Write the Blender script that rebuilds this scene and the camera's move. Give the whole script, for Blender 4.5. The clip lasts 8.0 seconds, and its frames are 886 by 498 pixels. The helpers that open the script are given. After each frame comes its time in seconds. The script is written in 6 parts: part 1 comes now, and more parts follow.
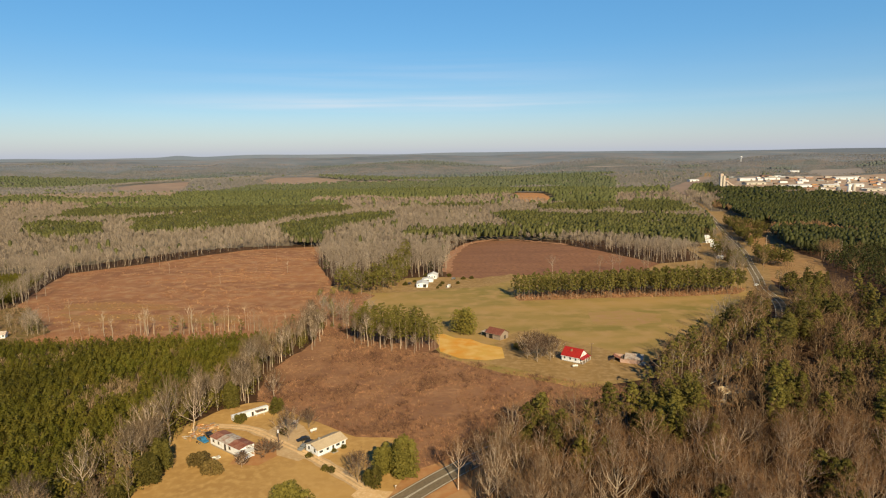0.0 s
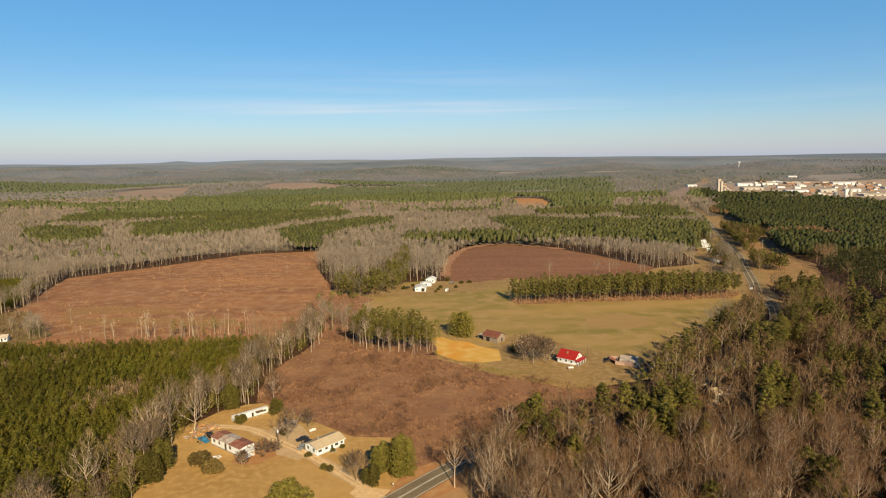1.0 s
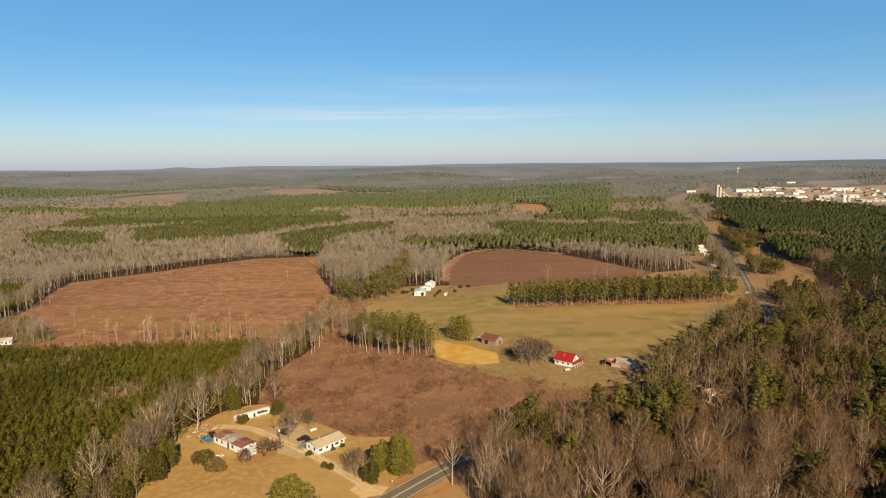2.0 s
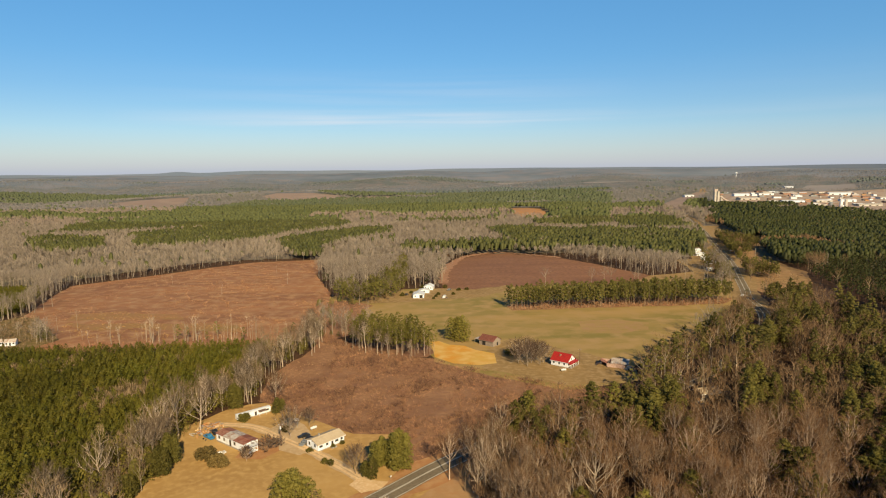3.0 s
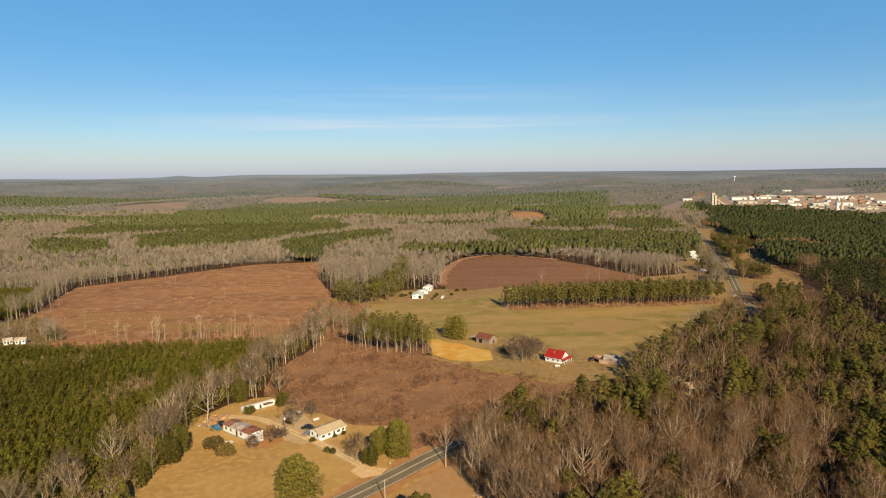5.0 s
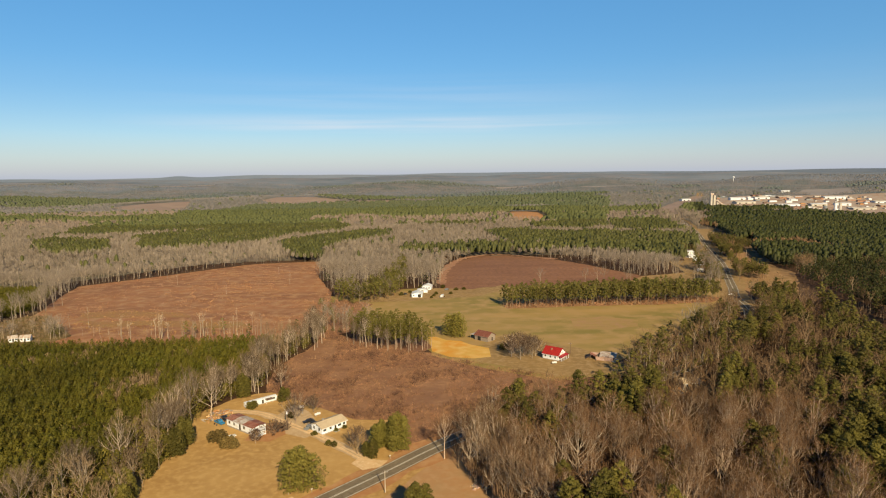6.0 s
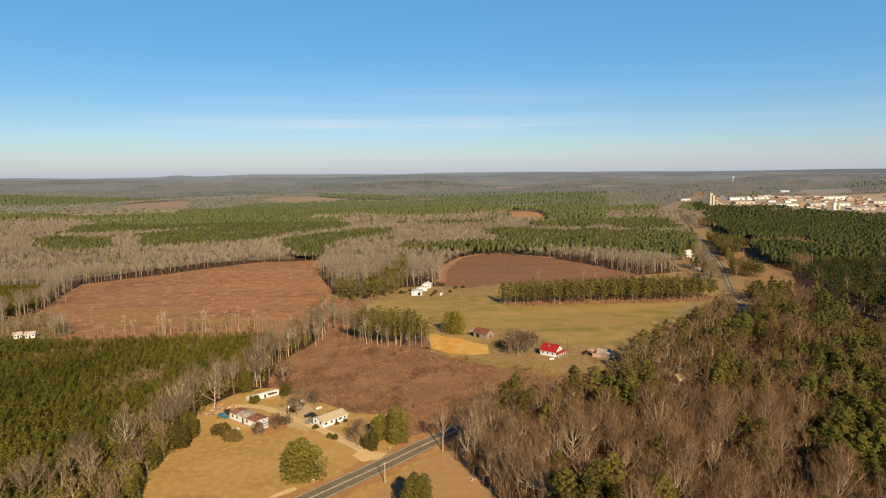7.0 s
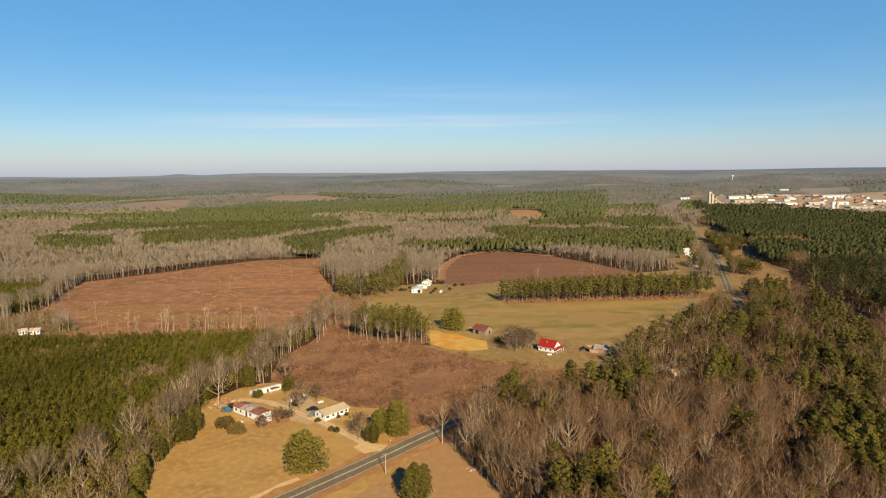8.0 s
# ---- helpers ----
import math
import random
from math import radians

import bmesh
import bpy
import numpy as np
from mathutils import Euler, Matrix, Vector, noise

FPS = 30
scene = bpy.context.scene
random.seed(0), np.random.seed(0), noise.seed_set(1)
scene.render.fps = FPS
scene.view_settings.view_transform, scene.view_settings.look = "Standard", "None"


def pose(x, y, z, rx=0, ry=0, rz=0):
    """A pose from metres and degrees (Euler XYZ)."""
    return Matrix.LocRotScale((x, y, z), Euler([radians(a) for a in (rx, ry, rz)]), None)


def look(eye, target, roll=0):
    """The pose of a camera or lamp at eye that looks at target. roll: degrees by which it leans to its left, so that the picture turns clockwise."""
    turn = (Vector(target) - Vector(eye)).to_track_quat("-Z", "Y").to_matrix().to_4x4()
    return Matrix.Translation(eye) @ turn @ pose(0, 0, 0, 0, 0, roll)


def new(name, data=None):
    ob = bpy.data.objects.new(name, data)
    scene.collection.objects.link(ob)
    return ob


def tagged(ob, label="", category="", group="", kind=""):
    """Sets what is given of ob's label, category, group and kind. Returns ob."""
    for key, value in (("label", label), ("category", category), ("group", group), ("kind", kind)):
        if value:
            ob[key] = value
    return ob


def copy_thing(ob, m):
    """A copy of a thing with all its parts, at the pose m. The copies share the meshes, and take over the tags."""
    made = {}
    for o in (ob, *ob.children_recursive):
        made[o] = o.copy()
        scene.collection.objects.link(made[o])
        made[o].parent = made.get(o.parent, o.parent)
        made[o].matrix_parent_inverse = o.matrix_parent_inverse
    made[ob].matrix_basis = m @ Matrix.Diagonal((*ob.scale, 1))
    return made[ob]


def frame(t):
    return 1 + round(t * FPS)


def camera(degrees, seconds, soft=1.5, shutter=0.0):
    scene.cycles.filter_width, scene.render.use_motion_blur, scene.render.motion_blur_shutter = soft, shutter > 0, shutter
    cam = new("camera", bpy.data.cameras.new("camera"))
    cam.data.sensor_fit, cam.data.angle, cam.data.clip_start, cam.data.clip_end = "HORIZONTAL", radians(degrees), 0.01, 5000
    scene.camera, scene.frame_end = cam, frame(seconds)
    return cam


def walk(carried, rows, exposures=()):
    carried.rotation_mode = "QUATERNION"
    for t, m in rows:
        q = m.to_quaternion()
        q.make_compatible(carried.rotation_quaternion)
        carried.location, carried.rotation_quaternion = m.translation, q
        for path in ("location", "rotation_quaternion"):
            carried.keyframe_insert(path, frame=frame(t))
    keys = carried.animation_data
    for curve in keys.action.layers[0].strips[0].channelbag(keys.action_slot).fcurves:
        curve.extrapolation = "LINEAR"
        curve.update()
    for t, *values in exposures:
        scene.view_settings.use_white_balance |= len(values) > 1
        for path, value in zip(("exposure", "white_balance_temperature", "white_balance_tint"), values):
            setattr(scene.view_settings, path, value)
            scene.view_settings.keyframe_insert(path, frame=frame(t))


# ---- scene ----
cam = camera(71.5, 8.0, soft=1.15)
PATH = [
    (0, (-1.431, -1.386, 99.846), (-1.401, 0.591, 99.545), -0.7),
    (0.5, (-1.008, -3.611, 99.787), (-0.977, -1.633, 99.495), -0.7),
    (1, (-0.67, -5.87, 99.708), (-0.637, -3.891, 99.424), -0.7),
    (1.5, (-0.424, -8.339, 99.569), (-0.391, -6.359, 99.295), -0.7),
    (3, (0.345, -16.418, 98.774), (0.381, -14.434, 98.524), -0.7),
    (3.5, (0.576, -19.216, 98.628), (0.613, -17.231, 98.383), -0.7),
    (4, (0.808, -22.012, 98.518), (0.844, -20.027, 98.276), -0.6),
    (4.5, (1.052, -24.791, 98.377), (1.088, -22.806, 98.138), -0.7),
    (6, (1.425, -32.761, 97.865), (1.463, -30.775, 97.629), -0.7),
    (6.5, (1.554, -35.377, 97.749), (1.592, -33.391, 97.512), -0.7),
    (7, (1.733, -37.945, 97.648), (1.771, -35.959, 97.411), -0.6),
    (7.5, (1.838, -40.467, 97.563), (1.876, -38.481, 97.324), -0.6),
    (8, (1.875, -42.975, 97.506), (1.913, -40.99, 97.265), -0.6),
]
walk(cam, [(t, look(eye, target, roll)) for t, eye, target, roll in PATH])

# ---- light ----
SUN_TO = Vector((0.29, -0.957, 0.56)).normalized()
sun = new("sun", bpy.data.lights.new("sun", "SUN"))
sun.data.energy, sun.data.angle, sun.data.color = 5.1, radians(0.6), (1.0, 0.788, 0.462)
sun.matrix_world = look(SUN_TO * 300, (0, 0, 0))
world = bpy.data.worlds.new("world")
scene.world = world
world.use_nodes = True
wn, wl = world.node_tree.nodes, world.node_tree.links
sky = wn.new("ShaderNodeTexSky")
sky.sky_type, sky.sun_disc = "NISHITA", False
sky.sun_elevation, sky.sun_rotation = math.asin(SUN_TO.z), math.atan2(SUN_TO.x, SUN_TO.y)
sky.altitude, sky.air_density, sky.dust_density, sky.ozone_density = 150, 1.0, 0.2, 2.6
background = wn["Background"]
background.inputs["Strength"].default_value = 0.05
# thin high cloud streaks a few degrees over the horizon
coord = wn.new("ShaderNodeTexCoord")
stretch = wn.new("ShaderNodeMapping")
stretch.inputs["Scale"].default_value = (2.6, 2.6, 75.0)
streaks = wn.new("ShaderNodeTexNoise")
streaks.inputs["Scale"].default_value, streaks.inputs["Detail"].default_value = 1.0, 7.0
streak_ramp = wn.new("ShaderNodeMapRange")
streak_ramp.inputs["From Min"].default_value, streak_ramp.inputs["From Max"].default_value = 0.36, 0.6
split = wn.new("ShaderNodeSeparateXYZ")
rise = wn.new("ShaderNodeValToRGB")
els = rise.color_ramp.elements
els[0].position, els[0].color = 0.045, (0, 0, 0, 1)
els[1].position, els[1].color = 0.16, (0, 0, 0, 1)
for place, value in ((0.068, 0.1), (0.078, 0.6), (0.086, 0.5), (0.098, 0.08), (0.118, 0.14)):
    e = els.new(place)
    e.color = (value, value, value, 1)
amount = wn.new("ShaderNodeMath")
amount.operation = "MULTIPLY"
blend = wn.new("ShaderNodeMix")
blend.data_type = "RGBA"
blend.inputs[7].default_value = (11.0, 11.4, 12.2, 1)
wl.new(coord.outputs["Generated"], stretch.inputs["Vector"])
wl.new(stretch.outputs["Vector"], streaks.inputs["Vector"])
wl.new(streaks.outputs["Fac"], streak_ramp.inputs["Value"])
wl.new(coord.outputs["Generated"], split.inputs["Vector"])
wl.new(split.outputs["Z"], rise.inputs["Fac"])
wl.new(streak_ramp.outputs["Result"], amount.inputs[0])
wl.new(rise.outputs["Color"], amount.inputs[1])
span = wn.new("ShaderNodeValToRGB")
sp = span.color_ramp.elements
sp[0].position, sp[0].color = 0.27, (0.03, 0.03, 0.03, 1)
sp[1].position, sp[1].color = 0.66, (0.1, 0.1, 0.1, 1)
for place, value in ((0.42, 0.85), (0.54, 1.0)):
    e = sp.new(place)
    e.color = (value, value, value, 1)
slide = wn.new("ShaderNodeMath")
slide.operation, slide.inputs[1].default_value, slide.inputs[2].default_value = "MULTIPLY_ADD", 0.5, 0.5
veil = wn.new("ShaderNodeMath")
veil.operation = "MULTIPLY"
wl.new(split.outputs["X"], slide.inputs[0])
wl.new(slide.outputs["Value"], span.inputs["Fac"])
wl.new(amount.outputs["Value"], veil.inputs[0])
wl.new(span.outputs["Color"], veil.inputs[1])
wl.new(veil.outputs["Value"], blend.inputs[0])
deepen = wn.new("ShaderNodeHueSaturation")
deepen.inputs["Saturation"].default_value = 1.38
deepen.inputs["Hue"].default_value = 0.5
deepen.inputs["Value"].default_value = 1.52
haze_ramp = wn.new("ShaderNodeValToRGB")
hz = haze_ramp.color_ramp.elements
hz[0].position, hz[0].color = 0.0, (1, 1, 1, 1)
hz[1].position, hz[1].color = 0.17, (0, 0, 0, 1)
for place, value in ((0.03, 0.6), (0.07, 0.2)):
    e = hz.new(place)
    e.color = (value, value, value, 1)
haze = wn.new("ShaderNodeMix")
haze.data_type = "RGBA"
haze.inputs[7].default_value = (6.8, 7.4, 8.8, 1)
wl.new(sky.outputs["Color"], deepen.inputs["Color"])
wl.new(split.outputs["Z"], haze_ramp.inputs["Fac"])
wl.new(haze_ramp.outputs["Color"], haze.inputs[0])
wl.new(deepen.outputs["Color"], haze.inputs[6])
azure_ramp = wn.new("ShaderNodeValToRGB")
az = azure_ramp.color_ramp.elements
az[0].position, az[0].color = 0.012, (0, 0, 0, 1)
az[1].position, az[1].color = 0.6, (0, 0, 0, 1)
for place, value in ((0.07, 0.34), (0.13, 0.46), (0.4, 0.5)):
    e = az.new(place)
    e.color = (value, value, value, 1)
azure = wn.new("ShaderNodeMix")
azure.data_type = "RGBA"
azure.inputs[7].default_value = (2.5, 6.3, 11.2, 1)
wl.new(split.outputs["Z"], azure_ramp.inputs["Fac"])
wl.new(azure_ramp.outputs["Color"], azure.inputs[0])
wl.new(haze.outputs[2], azure.inputs[6])
zenith_ramp = wn.new("ShaderNodeMapRange")
zenith_ramp.interpolation_type = "SMOOTHSTEP"
zenith_ramp.inputs["From Min"].default_value, zenith_ramp.inputs["From Max"].default_value = 0.3, 0.85
zenith_ramp.inputs["To Min"].default_value, zenith_ramp.inputs["To Max"].default_value = 1.0, 0.22
zenith = wn.new("ShaderNodeMix")
zenith.data_type, zenith.blend_type = "RGBA", "MULTIPLY"
zenith.inputs[0].default_value = 1.0
wl.new(split.outputs["Z"], zenith_ramp.inputs["Value"])
wl.new(azure.outputs[2], zenith.inputs[6])
wl.new(zenith_ramp.outputs["Result"], zenith.inputs[7])
wl.new(zenith.outputs[2], blend.inputs[6])
wl.new(blend.outputs[2], background.inputs["Color"])
scene.view_settings.exposure = 0.48


# ---- materials ----
WINTER = 0.83  # dull winter surfaces: all colours below are scaled by this


def material(name, base, other, size=8.0, fine=None, fine_size=1.0, rough=0.9, relief=0.0, tone=0.0, vary="", metal=0.0, local=False, spec=0.25, thin=0.0, streak=None):
    """Two colours mixed by wide patches, a third by fine grain, with grain relief; sizes in metres.
    thin: share of light that passes through leaves; streak: degrees and length of drawn-out patches."""
    base, other = ([c * WINTER for c in col] for col in (base, other))
    fine = [c * WINTER for c in fine] if fine else None
    m = bpy.data.materials.new(name)
    m.use_nodes = True
    n, l = m.node_tree.nodes, m.node_tree.links
    shader = n["Principled BSDF"]
    shader.inputs["Roughness"].default_value = rough
    shader.inputs["Metallic"].default_value = metal
    shader.inputs["Specular IOR Level"].default_value = spec
    if local:
        where = n.new("ShaderNodeTexCoord").outputs["Object"]
    else:
        where = n.new("ShaderNodeNewGeometry").outputs["Position"]
    wide = n.new("ShaderNodeTexNoise")
    wide.inputs["Scale"].default_value, wide.inputs["Detail"].default_value, wide.inputs["Roughness"].default_value = 1.0 / size, 5.0, 0.62
    if streak:
        drawn = n.new("ShaderNodeMapping")
        drawn.inputs["Rotation"].default_value[2] = radians(-streak[0])
        drawn.inputs["Scale"].default_value = (1.0 / streak[1], 1, 1)
        l.new(where, drawn.inputs["Vector"])
        l.new(drawn.outputs["Vector"], wide.inputs["Vector"])
    else:
        l.new(where, wide.inputs["Vector"])
    sharpen = n.new("ShaderNodeMapRange")
    sharpen.inputs["From Min"].default_value, sharpen.inputs["From Max"].default_value = 0.36, 0.64
    l.new(wide.outputs["Fac"], sharpen.inputs["Value"])
    mix = n.new("ShaderNodeMix")
    mix.data_type = "RGBA"
    mix.inputs[6].default_value, mix.inputs[7].default_value = (*base, 1), (*other, 1)
    l.new(sharpen.outputs["Result"], mix.inputs[0])
    colour = mix.outputs[2]
    grain = n.new("ShaderNodeTexNoise")
    grain.inputs["Scale"].default_value, grain.inputs["Detail"].default_value = 1.0 / fine_size, 4.0
    l.new(where, grain.inputs["Vector"])
    if fine:
        limit = n.new("ShaderNodeMapRange")
        limit.inputs["From Min"].default_value, limit.inputs["From Max"].default_value = 0.45, 0.68
        l.new(grain.outputs["Fac"], limit.inputs["Value"])
        mix2 = n.new("ShaderNodeMix")
        mix2.data_type = "RGBA"
        mix2.inputs[7].default_value = (*fine, 1)
        l.new(limit.outputs["Result"], mix2.inputs[0])
        l.new(colour, mix2.inputs[6])
        colour = mix2.outputs[2]
    if tone:
        if vary == "object":
            rnd = n.new("ShaderNodeObjectInfo").outputs["Random"]
        else:
            attr = n.new("ShaderNodeAttribute")
            attr.attribute_name = "tone"
            rnd = attr.outputs["Fac"]
        span = n.new("ShaderNodeMapRange")
        span.inputs["To Min"].default_value, span.inputs["To Max"].default_value = 1 - tone, 1 + tone
        l.new(rnd, span.inputs["Value"])
        hsv = n.new("ShaderNodeHueSaturation")
        l.new(span.outputs["Result"], hsv.inputs["Value"])
        l.new(colour, hsv.inputs["Color"])
        colour = hsv.outputs["Color"]
    l.new(colour, shader.inputs["Base Color"])
    if relief:
        bump = n.new("ShaderNodeBump")
        bump.inputs["Strength"].default_value, bump.inputs["Distance"].default_value = 0.8, relief
        l.new(grain.outputs["Fac"], bump.inputs["Height"])
        l.new(bump.outputs["Normal"], shader.inputs["Normal"])
    if thin:
        passing = n.new("ShaderNodeBsdfTranslucent")
        l.new(colour, passing.inputs["Color"])
        both = n.new("ShaderNodeMixShader")
        both.inputs["Fac"].default_value = thin
        l.new(shader.outputs["BSDF"], both.inputs[1])
        l.new(passing.outputs["BSDF"], both.inputs[2])
        l.new(both.outputs["Shader"], n["Material Output"].inputs["Surface"])
    return m


M = {}
M["litter"] = material("leaf_litter", (0.078, 0.038, 0.017), (0.115, 0.06, 0.027), 30, (0.05, 0.025, 0.013), 2.5, relief=0.5)
M["brush_soil"] = material("brushy_soil", (0.22, 0.112, 0.066), (0.38, 0.212, 0.115), 16, (0.29, 0.148, 0.082), 2.2, relief=0.6)
M["cutover"] = material("cutover_soil", (0.403, 0.193, 0.089), (0.27, 0.127, 0.066), 42, (0.445, 0.26, 0.138), 9.0, relief=0.4, streak=(24, 3.0))
M["pasture"] = material("winter_pasture", (0.45, 0.298, 0.113), (0.255, 0.208, 0.055), 30, (0.45, 0.3, 0.13), 12.0, relief=0.08, streak=(8, 5.0))
M["worn_grass"] = material("worn_pasture_grass", (0.44, 0.285, 0.125), (0.35, 0.245, 0.08), 9, (0.42, 0.255, 0.13), 5.0, relief=0.08, streak=(8, 5.0))
M["plough"] = material("ploughed_soil", (0.25, 0.12, 0.068), (0.32, 0.162, 0.09), 16, (0.2, 0.098, 0.058), 3.0, relief=0.3, streak=(-35, 5.0))
M["lawn"] = material("dry_lawn", (0.55, 0.345, 0.125), (0.42, 0.25, 0.088), 22, (0.58, 0.375, 0.145), 2.4, relief=0.04, streak=(40, 1.6))
M["clay"] = material("orange_clay", (0.72, 0.33, 0.045), (0.68, 0.44, 0.11), 26, (0.76, 0.5, 0.17), 7.0, relief=0.1)
M["grass_patch"] = material("olive_grass_patch", (0.36, 0.19, 0.085), (0.33, 0.205, 0.08), 14, (0.38, 0.2, 0.09), 6.0, relief=0.2, streak=(10, 4.0))
M["slash_wood"] = material("weathered_slash", (0.46, 0.27, 0.15), (0.38, 0.21, 0.115), 18, tone=0.35)
M["bare_clay"] = material("bare_clay", (0.5, 0.235, 0.095), (0.4, 0.21, 0.09), 25, (0.52, 0.3, 0.14), 4.0, relief=0.2)
M["roadside_dirt"] = material("roadside_dirt", (0.47, 0.255, 0.115), (0.43, 0.28, 0.14), 14, (0.5, 0.31, 0.16), 3.0, relief=0.15)
M["strip_soil"] = material("cleared_strip_soil", (0.4, 0.225, 0.1), (0.3, 0.19, 0.08), 30, (0.44, 0.28, 0.13), 6.0, relief=0.3)
M["verge"] = material("dry_verge", (0.37, 0.24, 0.098), (0.29, 0.19, 0.075), 18, (0.43, 0.295, 0.145), 3.0, relief=0.1)
M["needle_floor"] = material("fallen_needles", (0.38, 0.21, 0.1), (0.26, 0.13, 0.065), 7, (0.42, 0.27, 0.13), 2.0, relief=0.2)
M["asphalt"] = material("asphalt", (0.22, 0.18, 0.13), (0.26, 0.215, 0.155), 9, (0.185, 0.15, 0.11), 0.8, rough=0.95, spec=0.03)
M["gravel"] = material("gravel", (0.802, 0.555, 0.307), (0.684, 0.46, 0.236), 5, (0.85, 0.637, 0.389), 0.8, relief=0.05)
M["drive_dirt"] = material("worn_drive_dirt", (0.6, 0.43, 0.25), (0.52, 0.36, 0.195), 5, (0.64, 0.48, 0.3), 1.2, relief=0.05)
M["line"] = material("road_paint", (0.9, 0.87, 0.78), (0.75, 0.72, 0.64), 3, rough=0.7)
M["bark"] = material("grey_bark", (0.42, 0.325, 0.25), (0.5, 0.395, 0.305), 3, (0.28, 0.205, 0.145), 0.4, tone=0.35, vary="object")
M["pale_bark"] = material("pale_grey_bark", (0.44, 0.36, 0.28), (0.54, 0.45, 0.36), 3, (0.3, 0.235, 0.17), 0.4, tone=0.35, vary="object")
M["pale_twig"] = material("grey_twigs", (0.15, 0.108, 0.07), (0.19, 0.14, 0.095), 12, tone=0.4, vary="object")
M["twig"] = material("brown_twigs", (0.165, 0.088, 0.042), (0.22, 0.127, 0.066), 12, tone=0.4, vary="object")
M["edge_twig"] = material("pale_edge_twigs", (0.205, 0.128, 0.074), (0.25, 0.165, 0.1), 12, tone=0.3, vary="object")
M["dark_twig"] = material("dark_twigs", (0.1, 0.062, 0.042), (0.14, 0.088, 0.06), 6, tone=0.2, vary="object")
M["bark_mass"] = material("woods_bark", (0.38, 0.31, 0.235), (0.46, 0.385, 0.3), 20, tone=0.3)
M["snag_bark"] = material("pale_snag_bark", (0.4, 0.32, 0.235), (0.5, 0.41, 0.31), 20, tone=0.35)
M["woods_trunk"] = material("dull_woods_bark", (0.25, 0.18, 0.115), (0.34, 0.255, 0.175), 20, tone=0.45)
M["twig_mass"] = material("woods_twigs", (0.23, 0.188, 0.152), (0.289, 0.242, 0.198), 60, tone=0.22)
M["twig_woods"] = material("dark_woods_twigs", (0.19, 0.116, 0.06), (0.24, 0.155, 0.088), 40, tone=0.4)
M["thicket_twigs"] = material("thicket_twigs", (0.212, 0.148, 0.087), (0.277, 0.198, 0.122), 20, tone=0.4)
# near-black: the gloom between the stems is put into this twig colour
M["understorey"] = material("shaded_understorey_twigs", (0.072, 0.042, 0.022), (0.105, 0.064, 0.035), 25, tone=0.5)
M["deep_needles"] = material("deep_green_needles", (0.035, 0.043, 0.01), (0.049, 0.054, 0.012), 60, rough=0.65, tone=0.32)
M["pine_bark"] = material("pine_bark", (0.17, 0.1, 0.06), (0.24, 0.15, 0.1), 3, tone=0.2, vary="object")
M["needle"] = material("pine_needles", (0.2, 0.18, 0.038), (0.245, 0.215, 0.048), 4, (0.15, 0.138, 0.028), 0.8, rough=0.65, tone=0.22, vary="object", thin=0.35)
# sunlit_ needles: the sun's lightening is put into these pine greens
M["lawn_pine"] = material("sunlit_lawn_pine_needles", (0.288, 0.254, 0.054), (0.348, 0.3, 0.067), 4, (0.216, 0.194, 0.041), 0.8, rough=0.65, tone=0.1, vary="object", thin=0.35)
M["needle_mass"] = material("woods_needles", (0.14, 0.126, 0.029), (0.18, 0.158, 0.039), 40, rough=0.65, tone=0.35, thin=0.3)
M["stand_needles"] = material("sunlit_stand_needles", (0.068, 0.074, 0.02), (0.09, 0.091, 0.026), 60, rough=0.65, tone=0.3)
M["needle_dark"] = material("dark_pine_needles", (0.153, 0.138, 0.029), (0.194, 0.168, 0.037), 4, (0.106, 0.097, 0.02), 0.8, rough=0.65, tone=0.4, vary="object", thin=0.3)
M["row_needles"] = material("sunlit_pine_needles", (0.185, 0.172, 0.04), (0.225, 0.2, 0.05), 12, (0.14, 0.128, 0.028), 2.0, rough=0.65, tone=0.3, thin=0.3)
# far woods: paler, greyer tones by distance, with haze put into the base colour
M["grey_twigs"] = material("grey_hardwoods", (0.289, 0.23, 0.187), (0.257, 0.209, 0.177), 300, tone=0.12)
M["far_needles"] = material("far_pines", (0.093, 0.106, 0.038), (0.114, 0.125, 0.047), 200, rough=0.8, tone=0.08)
M["hazed_twigs"] = material("hazed_hardwoods", (0.235, 0.218, 0.215), (0.215, 0.202, 0.2), 300, tone=0.06)
M["hazed_needles"] = material("hazed_pines", (0.092, 0.112, 0.058), (0.112, 0.125, 0.068), 300, rough=0.8, tone=0.04)
M["hazed_floor"] = material("hazed_woodland_floor", (0.225, 0.205, 0.195), (0.15, 0.165, 0.125), 260, (0.2, 0.19, 0.185), 100, streak=(0, 3.0))
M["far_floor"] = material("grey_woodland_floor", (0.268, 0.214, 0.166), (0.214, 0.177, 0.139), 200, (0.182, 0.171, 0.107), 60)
M["haze_blue_floor"] = material("haze_blue_woodland_floor", (0.205, 0.218, 0.24), (0.118, 0.15, 0.14), 330, (0.25, 0.215, 0.208), 70)
M["skyline_haze_floor"] = material("skyline_haze_woodland_floor", (0.235, 0.27, 0.325), (0.135, 0.17, 0.21), 420, (0.26, 0.25, 0.275), 130)
# farthest fields, greyed by haze mixed into their colour
M["hazed_field"] = material("hazed_fields", (0.31, 0.275, 0.275), (0.29, 0.27, 0.265), 300, (0.33, 0.3, 0.29), 90)
M["clay_bank"] = material("pink_clay_bank", (0.44, 0.225, 0.13), (0.33, 0.18, 0.105), 9, (0.48, 0.28, 0.18), 3)
